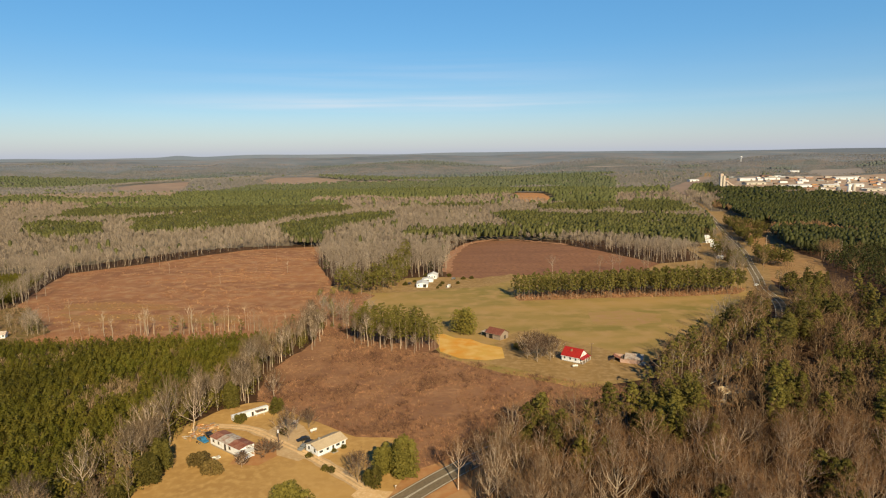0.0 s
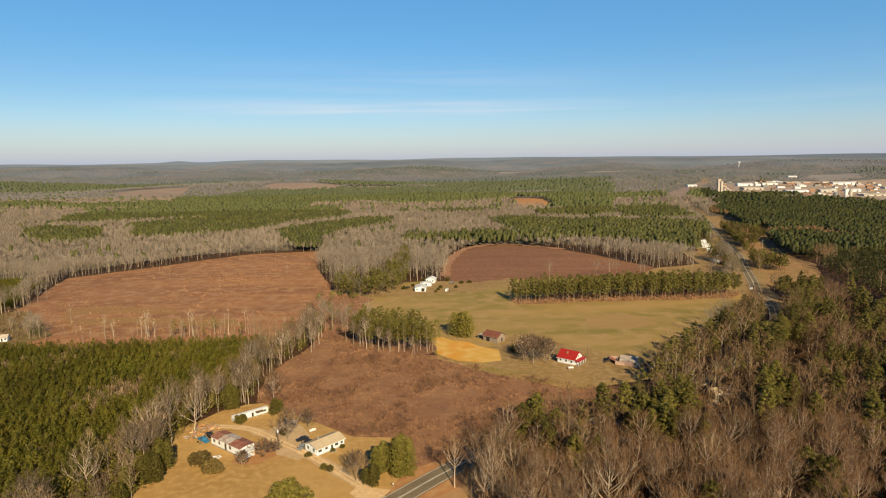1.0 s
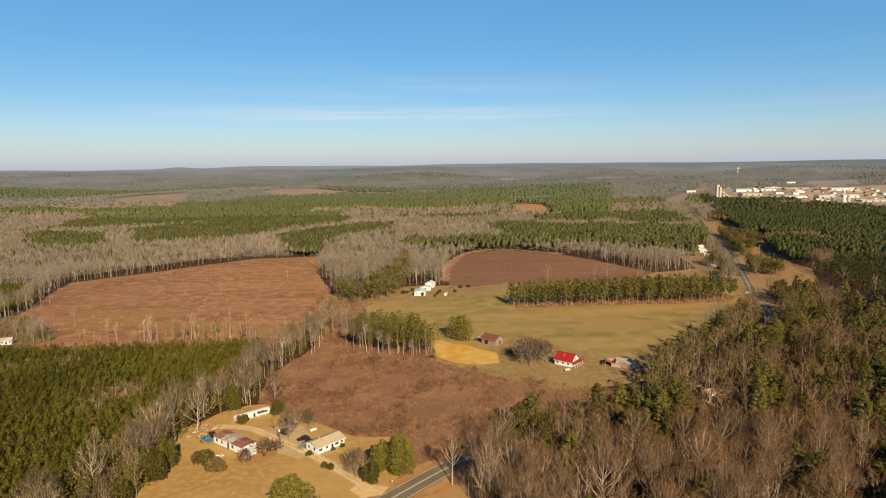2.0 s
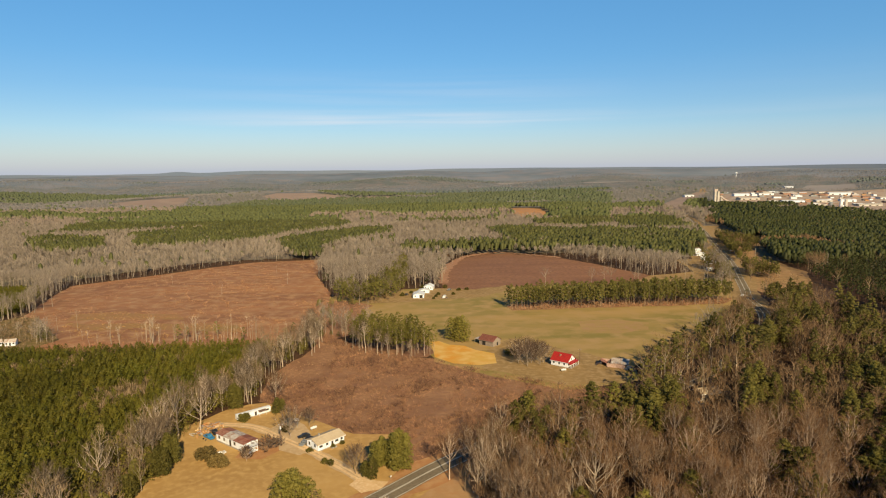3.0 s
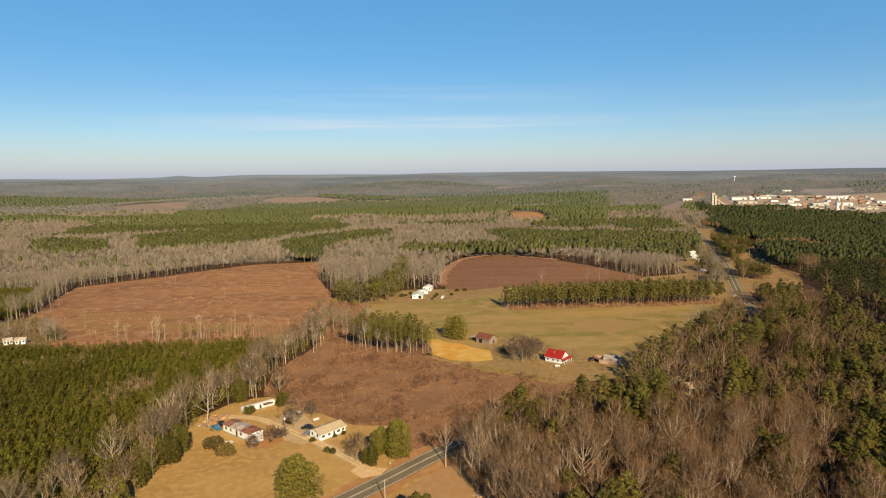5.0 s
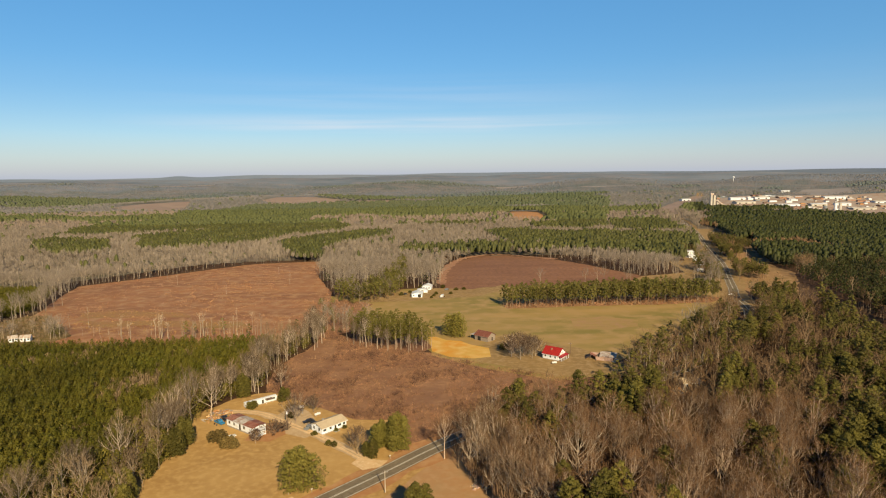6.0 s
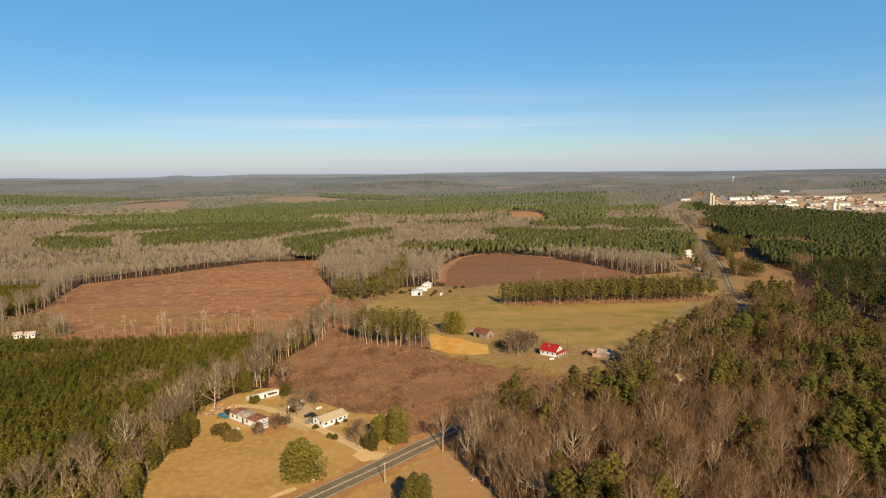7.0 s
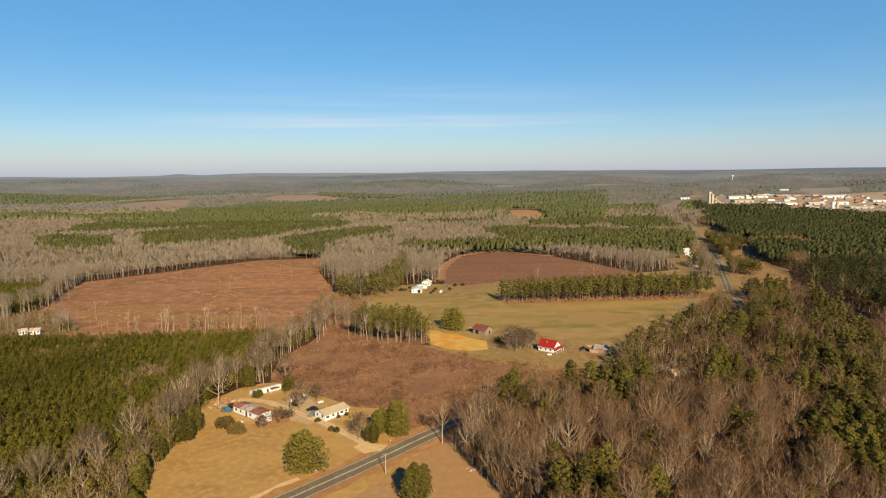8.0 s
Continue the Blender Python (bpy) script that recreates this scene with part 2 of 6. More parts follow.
M["young"] = material("young_pine_needles", (0.106, 0.106, 0.011), (0.158, 0.134, 0.018), 24, (0.085, 0.086, 0.01), 3.0, rough=0.65, tone=0.3, thin=0.3)
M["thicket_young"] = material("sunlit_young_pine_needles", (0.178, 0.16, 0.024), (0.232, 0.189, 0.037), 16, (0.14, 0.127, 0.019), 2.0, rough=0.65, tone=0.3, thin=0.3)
M["plantation_floor"] = material("grassy_plantation_floor", (0.2, 0.145, 0.05), (0.15, 0.115, 0.035), 18, (0.27, 0.18, 0.075), 3.0, relief=0.3)
M["cedar"] = material("cedar_foliage", (0.11, 0.1, 0.02), (0.15, 0.13, 0.027), 3, rough=0.65, tone=0.2, vary="object", thin=0.25)
M["olive_bush"] = material("olive_brown_foliage", (0.19, 0.14, 0.045), (0.24, 0.17, 0.06), 3, (0.13, 0.095, 0.03), 0.6, rough=0.7, tone=0.2, vary="object", thin=0.25)
M["weeds"] = material("dry_weeds", (0.3, 0.152, 0.088), (0.41, 0.23, 0.13), 20, tone=0.45)
M["olive_grass"] = material("olive_tan_grass", (0.35, 0.215, 0.088), (0.4, 0.25, 0.11), 20, tone=0.3)
M["dark_brush"] = material("dark_brush", (0.14, 0.078, 0.055), (0.185, 0.105, 0.072), 20, tone=0.4)
M["straw"] = material("dry_straw", (0.43, 0.27, 0.15), (0.36, 0.215, 0.118), 18, tone=0.35)
M["white"] = material("white_siding", (0.92, 0.98, 1.06), (0.86, 0.91, 0.98), 4, (0.76, 0.79, 0.83), 1.2, rough=0.6, local=True)
M["tan_roof"] = material("tan_shingles", (0.58, 0.47, 0.32), (0.5, 0.4, 0.28), 3, (0.62, 0.52, 0.38), 0.4, rough=0.9, local=True)
M["rust_roof"] = material("rusty_roof", (0.3, 0.11, 0.075), (0.4, 0.22, 0.16), 3, (0.23, 0.08, 0.055), 0.8, rough=0.7, local=True)
M["barn_roof"] = material("dark_rusty_tin", (0.21, 0.075, 0.055), (0.27, 0.115, 0.085), 3, (0.16, 0.06, 0.045), 0.8, rough=0.7, local=True)
M["grey_tin"] = material("weathered_tin", (0.66, 0.62, 0.57), (0.5, 0.42, 0.36), 2.5, (0.4, 0.24, 0.17), 0.9, rough=0.55, metal=0.1, local=True)
M["red_roof"] = material("red_metal_roof", (0.42, 0.03, 0.028), (0.36, 0.025, 0.025), 4, (0.3, 0.025, 0.025), 1.0, rough=0.5, local=True)
M["dark_roof"] = material("dark_roof", (0.16, 0.1, 0.075), (0.22, 0.15, 0.11), 3, (0.12, 0.08, 0.06), 0.7, local=True)
M["old_wood"] = material("grey_boards", (0.33, 0.27, 0.22), (0.25, 0.2, 0.16), 2, (0.38, 0.32, 0.27), 0.4, local=True)
M["pink_wall"] = material("faded_pink_wall", (0.5, 0.33, 0.27), (0.42, 0.27, 0.22), 2, (0.55, 0.43, 0.37), 0.5, local=True)
# near-black sheets on doors and bays: the unlit inside put into the colour
M["dark"] = material("dark_opening", (0.025, 0.022, 0.02), (0.04, 0.035, 0.03), 1, rough=0.8, local=True)
M["glass"] = material("window_glass", (0.05, 0.06, 0.07), (0.07, 0.08, 0.09), 1, rough=0.12, spec=0.6, local=True)
M["block"] = material("concrete_block", (0.42, 0.4, 0.36), (0.35, 0.33, 0.3), 1.5, (0.3, 0.28, 0.25), 0.4, local=True)
M["brick"] = material("red_brick", (0.36, 0.2, 0.14), (0.4, 0.25, 0.18), 3, (0.31, 0.16, 0.11), 0.8)
M["blue_paint"] = material("blue_car_paint", (0.04, 0.2, 0.42), (0.05, 0.24, 0.48), 2, rough=0.35, spec=0.5, local=True)
M["black_paint"] = material("black_car_paint", (0.02, 0.02, 0.022), (0.03, 0.03, 0.032), 2, rough=0.3, spec=0.5, local=True)
M["white_paint"] = material("white_car_paint", (0.78, 0.78, 0.77), (0.7, 0.7, 0.69), 2, rough=0.35, spec=0.5, local=True)
M["grey_paint"] = material("grey_car_paint", (0.25, 0.27, 0.29), (0.2, 0.22, 0.24), 2, rough=0.35, spec=0.5, local=True)
M["rubber"] = material("tyre_rubber", (0.02, 0.02, 0.02), (0.03, 0.03, 0.03), 1, local=True)
M["steel"] = material("steel", (0.55, 0.55, 0.55), (0.45, 0.45, 0.44), 1, rough=0.4, metal=0.6, local=True)
M["pole_wood"] = material("pole_wood", (0.6, 0.53, 0.44), (0.5, 0.43, 0.35), 1.5, local=True)
M["concrete"] = material("pale_concrete", (0.6, 0.57, 0.52), (0.5, 0.47, 0.42), 12, (0.42, 0.38, 0.33), 3, rough=0.8)
M["white_metal"] = material("white_sheet_metal", (0.8, 0.84, 0.9), (0.7, 0.73, 0.78), 15, rough=0.5)
# woods past 2400 m: blue-grey haze is part of these base colours
M["haze_blue_twigs"] = material("haze_blue_hardwoods", (0.19, 0.205, 0.235), (0.22, 0.208, 0.21), 600, tone=0.03)
M["haze_blue_needles"] = material("haze_blue_pines", (0.112, 0.142, 0.138), (0.13, 0.15, 0.14), 500, tone=0.02)
# pinkish cut soil, paled by putting distance haze into the base colour
M["pink_field"] = material("haze_paled_cut_field", (0.34, 0.25, 0.205), (0.3, 0.225, 0.19), 150, (0.37, 0.28, 0.225), 40)
M["factory_yard"] = material("dusty_factory_yard", (0.4, 0.33, 0.27), (0.4, 0.24, 0.16), 45, (0.5, 0.44, 0.38), 14)
# backdrop colour that holds the skyline haze itself
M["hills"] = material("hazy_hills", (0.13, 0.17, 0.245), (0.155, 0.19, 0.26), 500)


# ---- lie of the land ----
def smooth(v):
    v = np.clip(v, 0, 1)
    return v * v * (3 - 2 * v)


WAVES = [(random.uniform(0, 6.28), random.uniform(0, 6.28)) for _ in range(14)]


def waves(x, y, length, first, count):
    total = 0
    for k in range(first, first + count):
        a, p = WAVES[k]
        total = total + np.sin((x * np.cos(a) + y * np.sin(a)) * 6.28 / (length * (0.7 + 0.2 * (k - first))) + p)
    return total / count


def land(x, y):
    """Height of the ground."""
    x, y = np.asarray(x, float), np.asarray(y, float)
    r = np.hypot(x, y)
    s = (r - 1800) / 3000
    turn = np.arctan2(x, np.abs(y) + 1)
    top = 88 + 14 * np.exp(-((turn - 0.15) / 0.4) ** 2)
    h = top * smooth(s)
    h = h + smooth((r - 1200) / 1500) * (1 - 0.75 * smooth((r - 3900) / 900)) * 24 * waves(x, y, 900, 0, 5)
    h = h + smooth((r - 3800) / 600) * 9 * waves(x, y, 1500, 4, 3)
    h = h + smooth((r - 330) / 300) * 1.8 * waves(x, y, 260, 5, 4)
    h = h - 6 * np.exp(-(((x - 1050) / 350) ** 2 + ((y - 1650) / 250) ** 2)) + 7 * np.exp(-(((x - 235) / 110) ** 2 + ((y - 1440) / 150) ** 2))
    return h - 9 * np.exp(-(((x + 420) / 130) ** 2 + ((y - 590) / 130) ** 2))


def inside(poly, x, y):
    x, y = np.asarray(x, float), np.asarray(y, float)
    hit = np.zeros(x.shape, bool)
    for (x0, y0), (x1, y1) in zip(poly, poly[1:] + poly[:1]):
        if y0 != y1:
            hit ^= ((y0 > y) != (y1 > y)) & (x < (x1 - x0) * (y - y0) / (y1 - y0) + x0)
    return hit


def near_line(line, x, y):
    """Distance to a polyline."""
    best = np.full(np.shape(x), 1e9)
    for (x0, y0), (x1, y1) in zip(line, line[1:]):
        dx, dy = x1 - x0, y1 - y0
        u = np.clip(((x - x0) * dx + (y - y0) * dy) / (dx * dx + dy * dy), 0, 1)
        best = np.minimum(best, np.hypot(x - x0 - u * dx, y - y0 - u * dy))
    return best


# ---- plan, in metres ----
BRUSH = [(-76, 243), (-80, 277), (-68, 320), (-66, 352), (-48, 336), (-18, 308), (2, 299), (24, 282), (45, 267), (62, 257), (84, 250), (78, 236), (60, 231), (46, 221), (28, 212), (12, 197), (0, 189), (-8, 180), (-16, 206), (-30, 208), (-40, 216), (-54, 226), (-68, 240)]
LAWN = [(-95, 205), (-93, 226), (-80, 240), (-70, 243), (-54, 230), (-40, 220), (-28, 211), (-12, 210), (-4, 188), (2, 180), (4, 166), (17, 160), (22, 142), (24, 120), (20, 90), (-20, 60), (-80, 60), (-84, 110), (-88, 137), (-92, 151), (-92, 165), (-92, 185)]
PASTURE = [(-2, 322), (-12, 345), (-40, 353), (-64, 358), (-69, 402), (-80, 432), (-84, 470), (-60, 490), (-10, 500), (10, 490), (58, 485), (62, 500), (135, 508), (250, 505), (232, 425), (190, 368), (149, 325), (114, 296), (101, 281), (98, 262), (72, 252), (59, 251), (41, 262), (21, 277), (1, 295)]
PLOUGH = [(8, 496), (14, 600), (34, 678), (60, 712), (90, 718), (142, 658), (204, 556), (218, 508), (140, 512), (62, 500), (36, 488)]
CUTOVER = [(-250, 322), (-262, 322), (-275, 325), (-288, 338), (-311, 377), (-302, 387), (-298, 398), (-294, 422), (-319, 494), (-344, 569), (-272, 608), (-200, 672), (-133, 692), (-118, 640), (-110, 565), (-84, 488), (-80, 432), (-68, 400), (-70, 358), (-84, 336), (-98, 328), (-139, 323), (-180, 320)]
YOUNG = [(-520, 322), (-262, 321), (-180, 319), (-98, 327), (-92, 322), (-96, 290), (-104, 255), (-114, 225), (-117, 195), (-112, 170), (-116, 145), (-125, 115), (-150, 60), (-520, 60)]
THICKET = [(-92, 322), (-66, 352), (-68, 320), (-80, 280), (-77, 243), (-93, 226), (-95, 205), (-92, 185), (-92, 160), (-89, 138), (-84, 110), (-82, 60), (-150, 60), (-125, 115), (-116, 145), (-112, 170), (-117, 195), (-114, 225), (-104, 255), (-96, 290)]
FARMYARD = [(25, 284), (34, 300), (30, 316), (46, 338), (82, 306), (98, 292), (97, 264), (80, 258), (60, 257), (44, 269)]
CLAY = [(-1, 336), (4, 334), (9, 329), (24, 315), (33, 306), (32, 292), (24, 287), (12, 292), (1, 304), (-2, 322)]
ROW = [(56, 411), (82, 413), (127, 418), (171, 417), (214, 422), (230, 440), (184, 452), (135, 450), (87, 440), (54, 426)]
STAND = [(-46, 322), (-26, 308), (-4, 303), (2, 312), (-6, 330), (-22, 345), (-44, 350)]
STRIP = [(413, 794), (437, 826), (472, 862), (459, 822), (402, 724), (370, 640), (358, 585), (357, 555), (330, 505), (300, 455), (280, 430), (258, 434), (264, 480), (288, 524), (318, 606), (362, 690)]
FOREST = [(3, 188), (3, 172), (9, 163), (20, 158), (22, 147), (25, 134), (28, 120), (20, 60), (400, 60), (420, 380), (330, 400), (290, 414), (250, 426), (215, 402), (196, 374), (151, 318), (117, 290), (105, 277), (101, 258), (84, 240), (74, 230), (59, 225), (46, 212), (30, 200), (16, 182), (9, 176)]
BANK = [(10, 520), (15, 600), (34, 684), (62, 718), (92, 722), (144, 662)]
HIGHWAY = [(-520, -345), (-200, -24), (-100, 76), (-42, 134.5), (-16, 161), (4, 182), (30, 204), (64, 221), (104, 246), (146, 281), (190, 328), (224, 386), (240, 438), (256, 475), (280, 534), (309, 604), (340, 690), (393, 840), (448, 995), (510, 1200), (563, 1391), (608, 1528), (745, 1817), (881, 2060), (986, 2213), (1080, 2420)]
DRIVE = [(-18.5, 166.5), (-25, 174), (-41, 191), (-55, 203), (-71, 216), (-86, 219)]
YARD = [(108, 228), (110, 240), (118, 248), (130, 248), (134, 240), (122, 228)]
HOMES = [(278, 594), (298, 598), (316, 640), (334, 715), (318, 728), (300, 690), (284, 640)]
PINES_EAST = [(281, 318), (298, 354), (310, 397), (321, 449), (342, 527), (370, 555), (400, 585), (457, 616), (520, 643), (620, 600), (480, 300), (330, 240)]
GAP = [(282, 450), (300, 470), (330, 520), (345, 560), (352, 556), (320, 455), (309, 400), (296, 354), (280, 320), (262, 285), (250, 292), (266, 338), (272, 376), (272, 410)]
GREENS = [
    [(-669, 1212), (-618, 1286), (-622, 1440), (-678, 1685), (-609, 1917), (-579, 2069), (-470, 2092), (-330, 2199), (-128, 2252), (-2, 2160), (91, 2510), (282, 2789), (486, 2622), (616, 2361), (662, 2215), (547, 1847), (406, 1597), (370, 1982), (246, 1886), (166, 1474), (121, 1431), (51, 1387), (-78, 1358), (-166, 1451), (-267, 1406), (-254, 1273), (-328, 1190), (-350, 1165), (-389, 1070), (-445, 1055), (-479, 1015), (-549, 990), (-630, 1000), (-597, 925)],
    [(-564, 840), (-576, 893), (-568, 915), (-484, 886), (-428, 792), (-446, 756), (-485, 761)],
    [(-458, 930), (-413, 1031), (-363, 1057), (-341, 1196), (-246, 1230), (-188, 1229), (-146, 1083), (-157, 1018), (-207, 977), (-231, 921), (-260, 869), (-284, 815), (-329, 791), (-385, 797)],
    [(-206, 818), (-176, 912), (-112, 971), (-57, 984), (-63, 924), (-99, 846), (-124, 797), (-133, 738), (-126, 683), (-166, 692), (-185, 745)],
    [(83, 968), (149, 971), (214, 925), (272, 938), (289, 876), (375, 876), (366, 823), (296, 645), (270, 640), (250, 660), (215, 690), (165, 705), (135, 745), (112, 800), (98, 860)],
    [(351, 1148), (417, 1214), (455, 1102), (414, 960), (343, 908), (300, 971)],
    [(345, 1842), (422, 1725), (436, 1486), (320, 1058), (257, 987), (195, 1017), (177, 1092), (239, 1111), (244, 1356)],
    [(391, 706), (420, 735), (459, 726), (467, 692), (411, 644), (368, 576), (338, 543), (354, 599)],
    [(606, 1306), (690, 1410), (860, 1330), (900, 1180), (1100, 1100), (900, 900), (546, 678), (484, 708), (496, 789), (446, 769), (425, 803), (472, 974)],
    PINES_EAST,
    [(-395, 1060), (-350, 1190), (-254, 1290), (-180, 1250), (-240, 1190), (-345, 1160), (-365, 1040)],
    [(411, 644), (467, 692), (540, 690), (620, 600), (457, 616), (400, 585), (368, 576)],
    [(-1512, 2157), (-1443, 2300), (-1267, 2323), (-1248, 2413), (-1078, 2534), (-918, 2756), (-861, 2579), (-1024, 2402), (-1172, 2183), (-1325, 2106), (-1453, 2069)],
]
PATCHES = [[(80, 246), (88, 261), (103, 266), (108, 277), (111, 255), (103, 227), (84, 191), (69, 182), (63, 186), (71, 213)],
           [(30, 203), (35, 216), (49, 225), (61, 233), (59, 220), (48, 210), (43, 196), (35, 181), (36, 170), (29, 173), (29, 190)], [(42, 187), (54, 189), (50, 174), (40, 169)],
           [(142, 301), (163, 336), (174, 324), (167, 299), (189, 327), (195, 312), (169, 274), (146, 263), (134, 274)], [(130, 234), (142, 243), (141, 225), (124, 196), (112, 189), (116, 206)],
           [(215, 379), (251, 435), (275, 445), (279, 419), (256, 387), (225, 369)], [(265, 376), (293, 407), (299, 384), (264, 330), (249, 332)], [(31, 114), (35, 124), (40, 127), (56, 129), (64, 123), (63, 105), (31, 105)],
           [(105, 157), (110, 157), (104, 144), (99, 142)]]
HALF = [(167, 259), (218, 305), (247, 277), (138, 132), (127, 132), (119, 136), (138, 180), (141, 206)]
SHADY = [(122, 152), (135, 166), (167, 175), (150, 130), (132, 116), (119, 122)]
OLIVE_GROVE = [(-74, 447), (-79, 489), (-59, 482), (-46, 510), (-35, 584), (-30, 654), (-22, 584), (-22, 483), (-32, 449), (-53, 434)]
SHADE_GAPS = [[(171, 282), (186, 293), (163, 244), (156, 254)], [(137, 279), (153, 289), (146, 272), (133, 264)]]
WEST_YOUNG = [(-430, 565), (-352, 548), (-327, 490), (-303, 432), (-305, 410), (-330, 396), (-430, 470)]
CORNER = [(-290, 338), (-306, 372), (-304, 388), (-296, 420), (-281, 420), (-262, 392), (-243, 372), (-225, 350), (-232, 330), (-262, 326)]
FAR_BARE = [
    ("clay", [(174, 1387), (215, 1560), (252, 1444), (261, 1343), (258, 1262), (192, 1267)]),
    ("cut", [(-1010, 1942), (-962, 2073), (-827, 2118), (-759, 1891), (-757, 1760), (-917, 1824)]),
    ("cut", [(-606, 2203), (-592, 2354), (-439, 2352), (-323, 2295), (-408, 2177), (-581, 2150)]),
    ("yard", [(720, 1590), (1000, 2080), (1220, 2240), (1800, 2240), (1500, 1450), (1100, 1080), (905, 1165), (935, 1316), (925, 1450), (870, 1540), (760, 1530)]),
    ("cut", [(545, 1400), (590, 1390), (640, 1530), (770, 1805), (1010, 2205), (970, 2225), (855, 2070), (715, 1835), (580, 1545)]),
    ("cut", [(-560, 2142), (-338, 2255), (-133, 2340), (-128, 2235), (-331, 2205), (-550, 2104)]),
    ("cut", [(1426, 2369), (1567, 2529), (1739, 2498), (1633, 2309), (1435, 2238)]),
    ("cut", [(350, 3320), (640, 3340), (640, 3240), (360, 3230)]),
    ("cut", [(-1500, 3320), (-1150, 3370), (-1150, 3270), (-1480, 3220)]),
    ("cut", [(700, 2860), (1180, 2900), (1200, 2830), (720, 2800)]),
    ("verge", [(180, 515), (258, 510), (270, 560), (296, 640), (262, 640), (250, 560), (205, 548)]),
]
OPEN = [[(396, 800), (425, 800), (478, 960), (500, 1040), (450, 1040), (420, 900)], BRUSH, LAWN, PASTURE, PLOUGH, CUTOVER, CLAY, STRIP, YARD, HOMES, GAP, OLIVE_GROVE, WEST_YOUNG, *SHADE_GAPS, [(6, 478), (72, 478), (72, 506), (6, 506)]] + [p for _, p in FAR_BARE]


# ---- mesh helpers ----
def tri_mesh(name, v, t, mats, index=None, tone=None):
    """A mesh from arrays of corners and triangles."""
    v, t = np.asarray(v, np.float32), np.asarray(t, np.int32)
    me = bpy.data.meshes.new(name)
    me.vertices.add(len(v))
    me.vertices.foreach_set("co", v.ravel())
    me.loops.add(t.size)
    me.loops.foreach_set("vertex_index", t.ravel())
    me.polygons.add(len(t))
    me.polygons.foreach_set("loop_start", np.arange(0, t.size, 3, dtype=np.int32))
    for m in mats:
        me.materials.append(m)
    if index is not None:
        me.polygons.foreach_set("material_index", np.asarray(index, np.int32))
    if tone is not None:
        me.attributes.new("tone", "FLOAT", "FACE").data.foreach_set("value", np.asarray(tone, np.float32))
    me.update(calc_edges=True)
    return me


def part(name, bm, mat, parent=None, label=""):
    """Links a bmesh as one mesh object under a thing or under a part."""
    me = bpy.data.meshes.new(name)
    bm.to_mesh(me)
    bm.free()
    me.materials.append(mat)
    ob = new(name, me)
    ob.parent = parent
    return tagged(ob, label)


def thing(name, m, label, category, group="", kind=""):
    """An Empty at the base of a thing."""
    ob = new(name)
    ob.matrix_world = m
    return tagged(ob, label, category, group, kind)


def box(x, y, z, sx, sy, sz, bevel=0.0, m=None, bm=None):
    """A box round (x, y), standing at height z."""
    bm = bm or bmesh.new()
    made = bmesh.ops.create_cube(bm, size=1, matrix=(m or Matrix()) @ Matrix.LocRotScale((x, y, z + sz / 2), None, (sx, sy, sz)))
    if bevel:
        edges = {e for q in made["verts"] for e in q.link_edges}
        bmesh.ops.bevel(bm, geom=list(edges), offset=bevel, segments=2, affect="EDGES", profile=0.5)
    return bm


def prism(section, x0, x1, bm=None, m=None):
    """A profile in (y, z), drawn out along x."""
    bm = bm or bmesh.new()
    m = m or Matrix()
    a = [bm.verts.new(m @ Vector((x0, y, z))) for y, z in section]
    b = [bm.verts.new(m @ Vector((x1, y, z))) for y, z in section]
    n = len(section)
    bm.faces.new(a[::-1])
    bm.faces.new(b)
    for k in range(n):
        bm.faces.new((a[k], a[(k + 1) % n], b[(k + 1) % n], b[k]))
    bmesh.ops.recalc_face_normals(bm, faces=bm.faces)
    return bm


def rod(p, q, r0, r1=None, sides=8, bm=None):
    bm = bm or bmesh.new()
    p, q = Vector(p), Vector(q)
    turn = (q - p).to_track_quat("Z", "Y").to_matrix().to_4x4()
    bmesh.ops.create_cone(bm, cap_ends=True, segments=sides, radius1=r0, radius2=r0 if r1 is None else r1, depth=(q - p).length, matrix=Matrix.Translation((p + q) / 2) @ turn)
    return bm


# ---- ground and fields ----
def steps(lo, hi, near_lo, near_hi, fine, growth=1.12):
    mid = list(np.arange(near_lo, near_hi + fine, fine))
    out, d = [], fine
    v = mid[-1]
    while v < hi:
        d *= growth
        v += d
        out.append(min(v, hi))
    back, d, v = [], fine, mid[0]
    while v > lo:
        d *= growth
        v -= d
        back.append(max(v, lo))
    return np.array(back[::-1] + mid + out)


gx, gy = steps(-5600, 5600, -420, 420, 8, 1.06), steps(-5000, 5600, 60, 760, 8, 1.06)
X, Y = np.meshgrid(gx, gy)
gv = np.stack([X.ravel(), Y.ravel(), land(X.ravel(), Y.ravel())], 1)
a = (np.arange(len(gy) - 1)[:, None] * len(gx) + np.arange(len(gx) - 1)[None]).ravel()
w = len(gx)
gt = np.concatenate([np.stack([a, a + 1, a + w + 1], 1), np.stack([a, a + w + 1, a + w], 1)])
# floor colour turns paler and bluer with distance, haze painted in by steps
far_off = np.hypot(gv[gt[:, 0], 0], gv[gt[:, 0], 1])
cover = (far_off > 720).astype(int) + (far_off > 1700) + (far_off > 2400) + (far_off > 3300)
tagged(new("ground", tri_mesh("ground", gv, gt, [M["litter"], M["far_floor"], M["hazed_floor"], M["haze_blue_floor"], M["skyline_haze_floor"]], cover)), "brown leaf-littered winter ground under the woods", "ground", kind="structure")

from mathutils.geometry import delaunay_2d_cdt


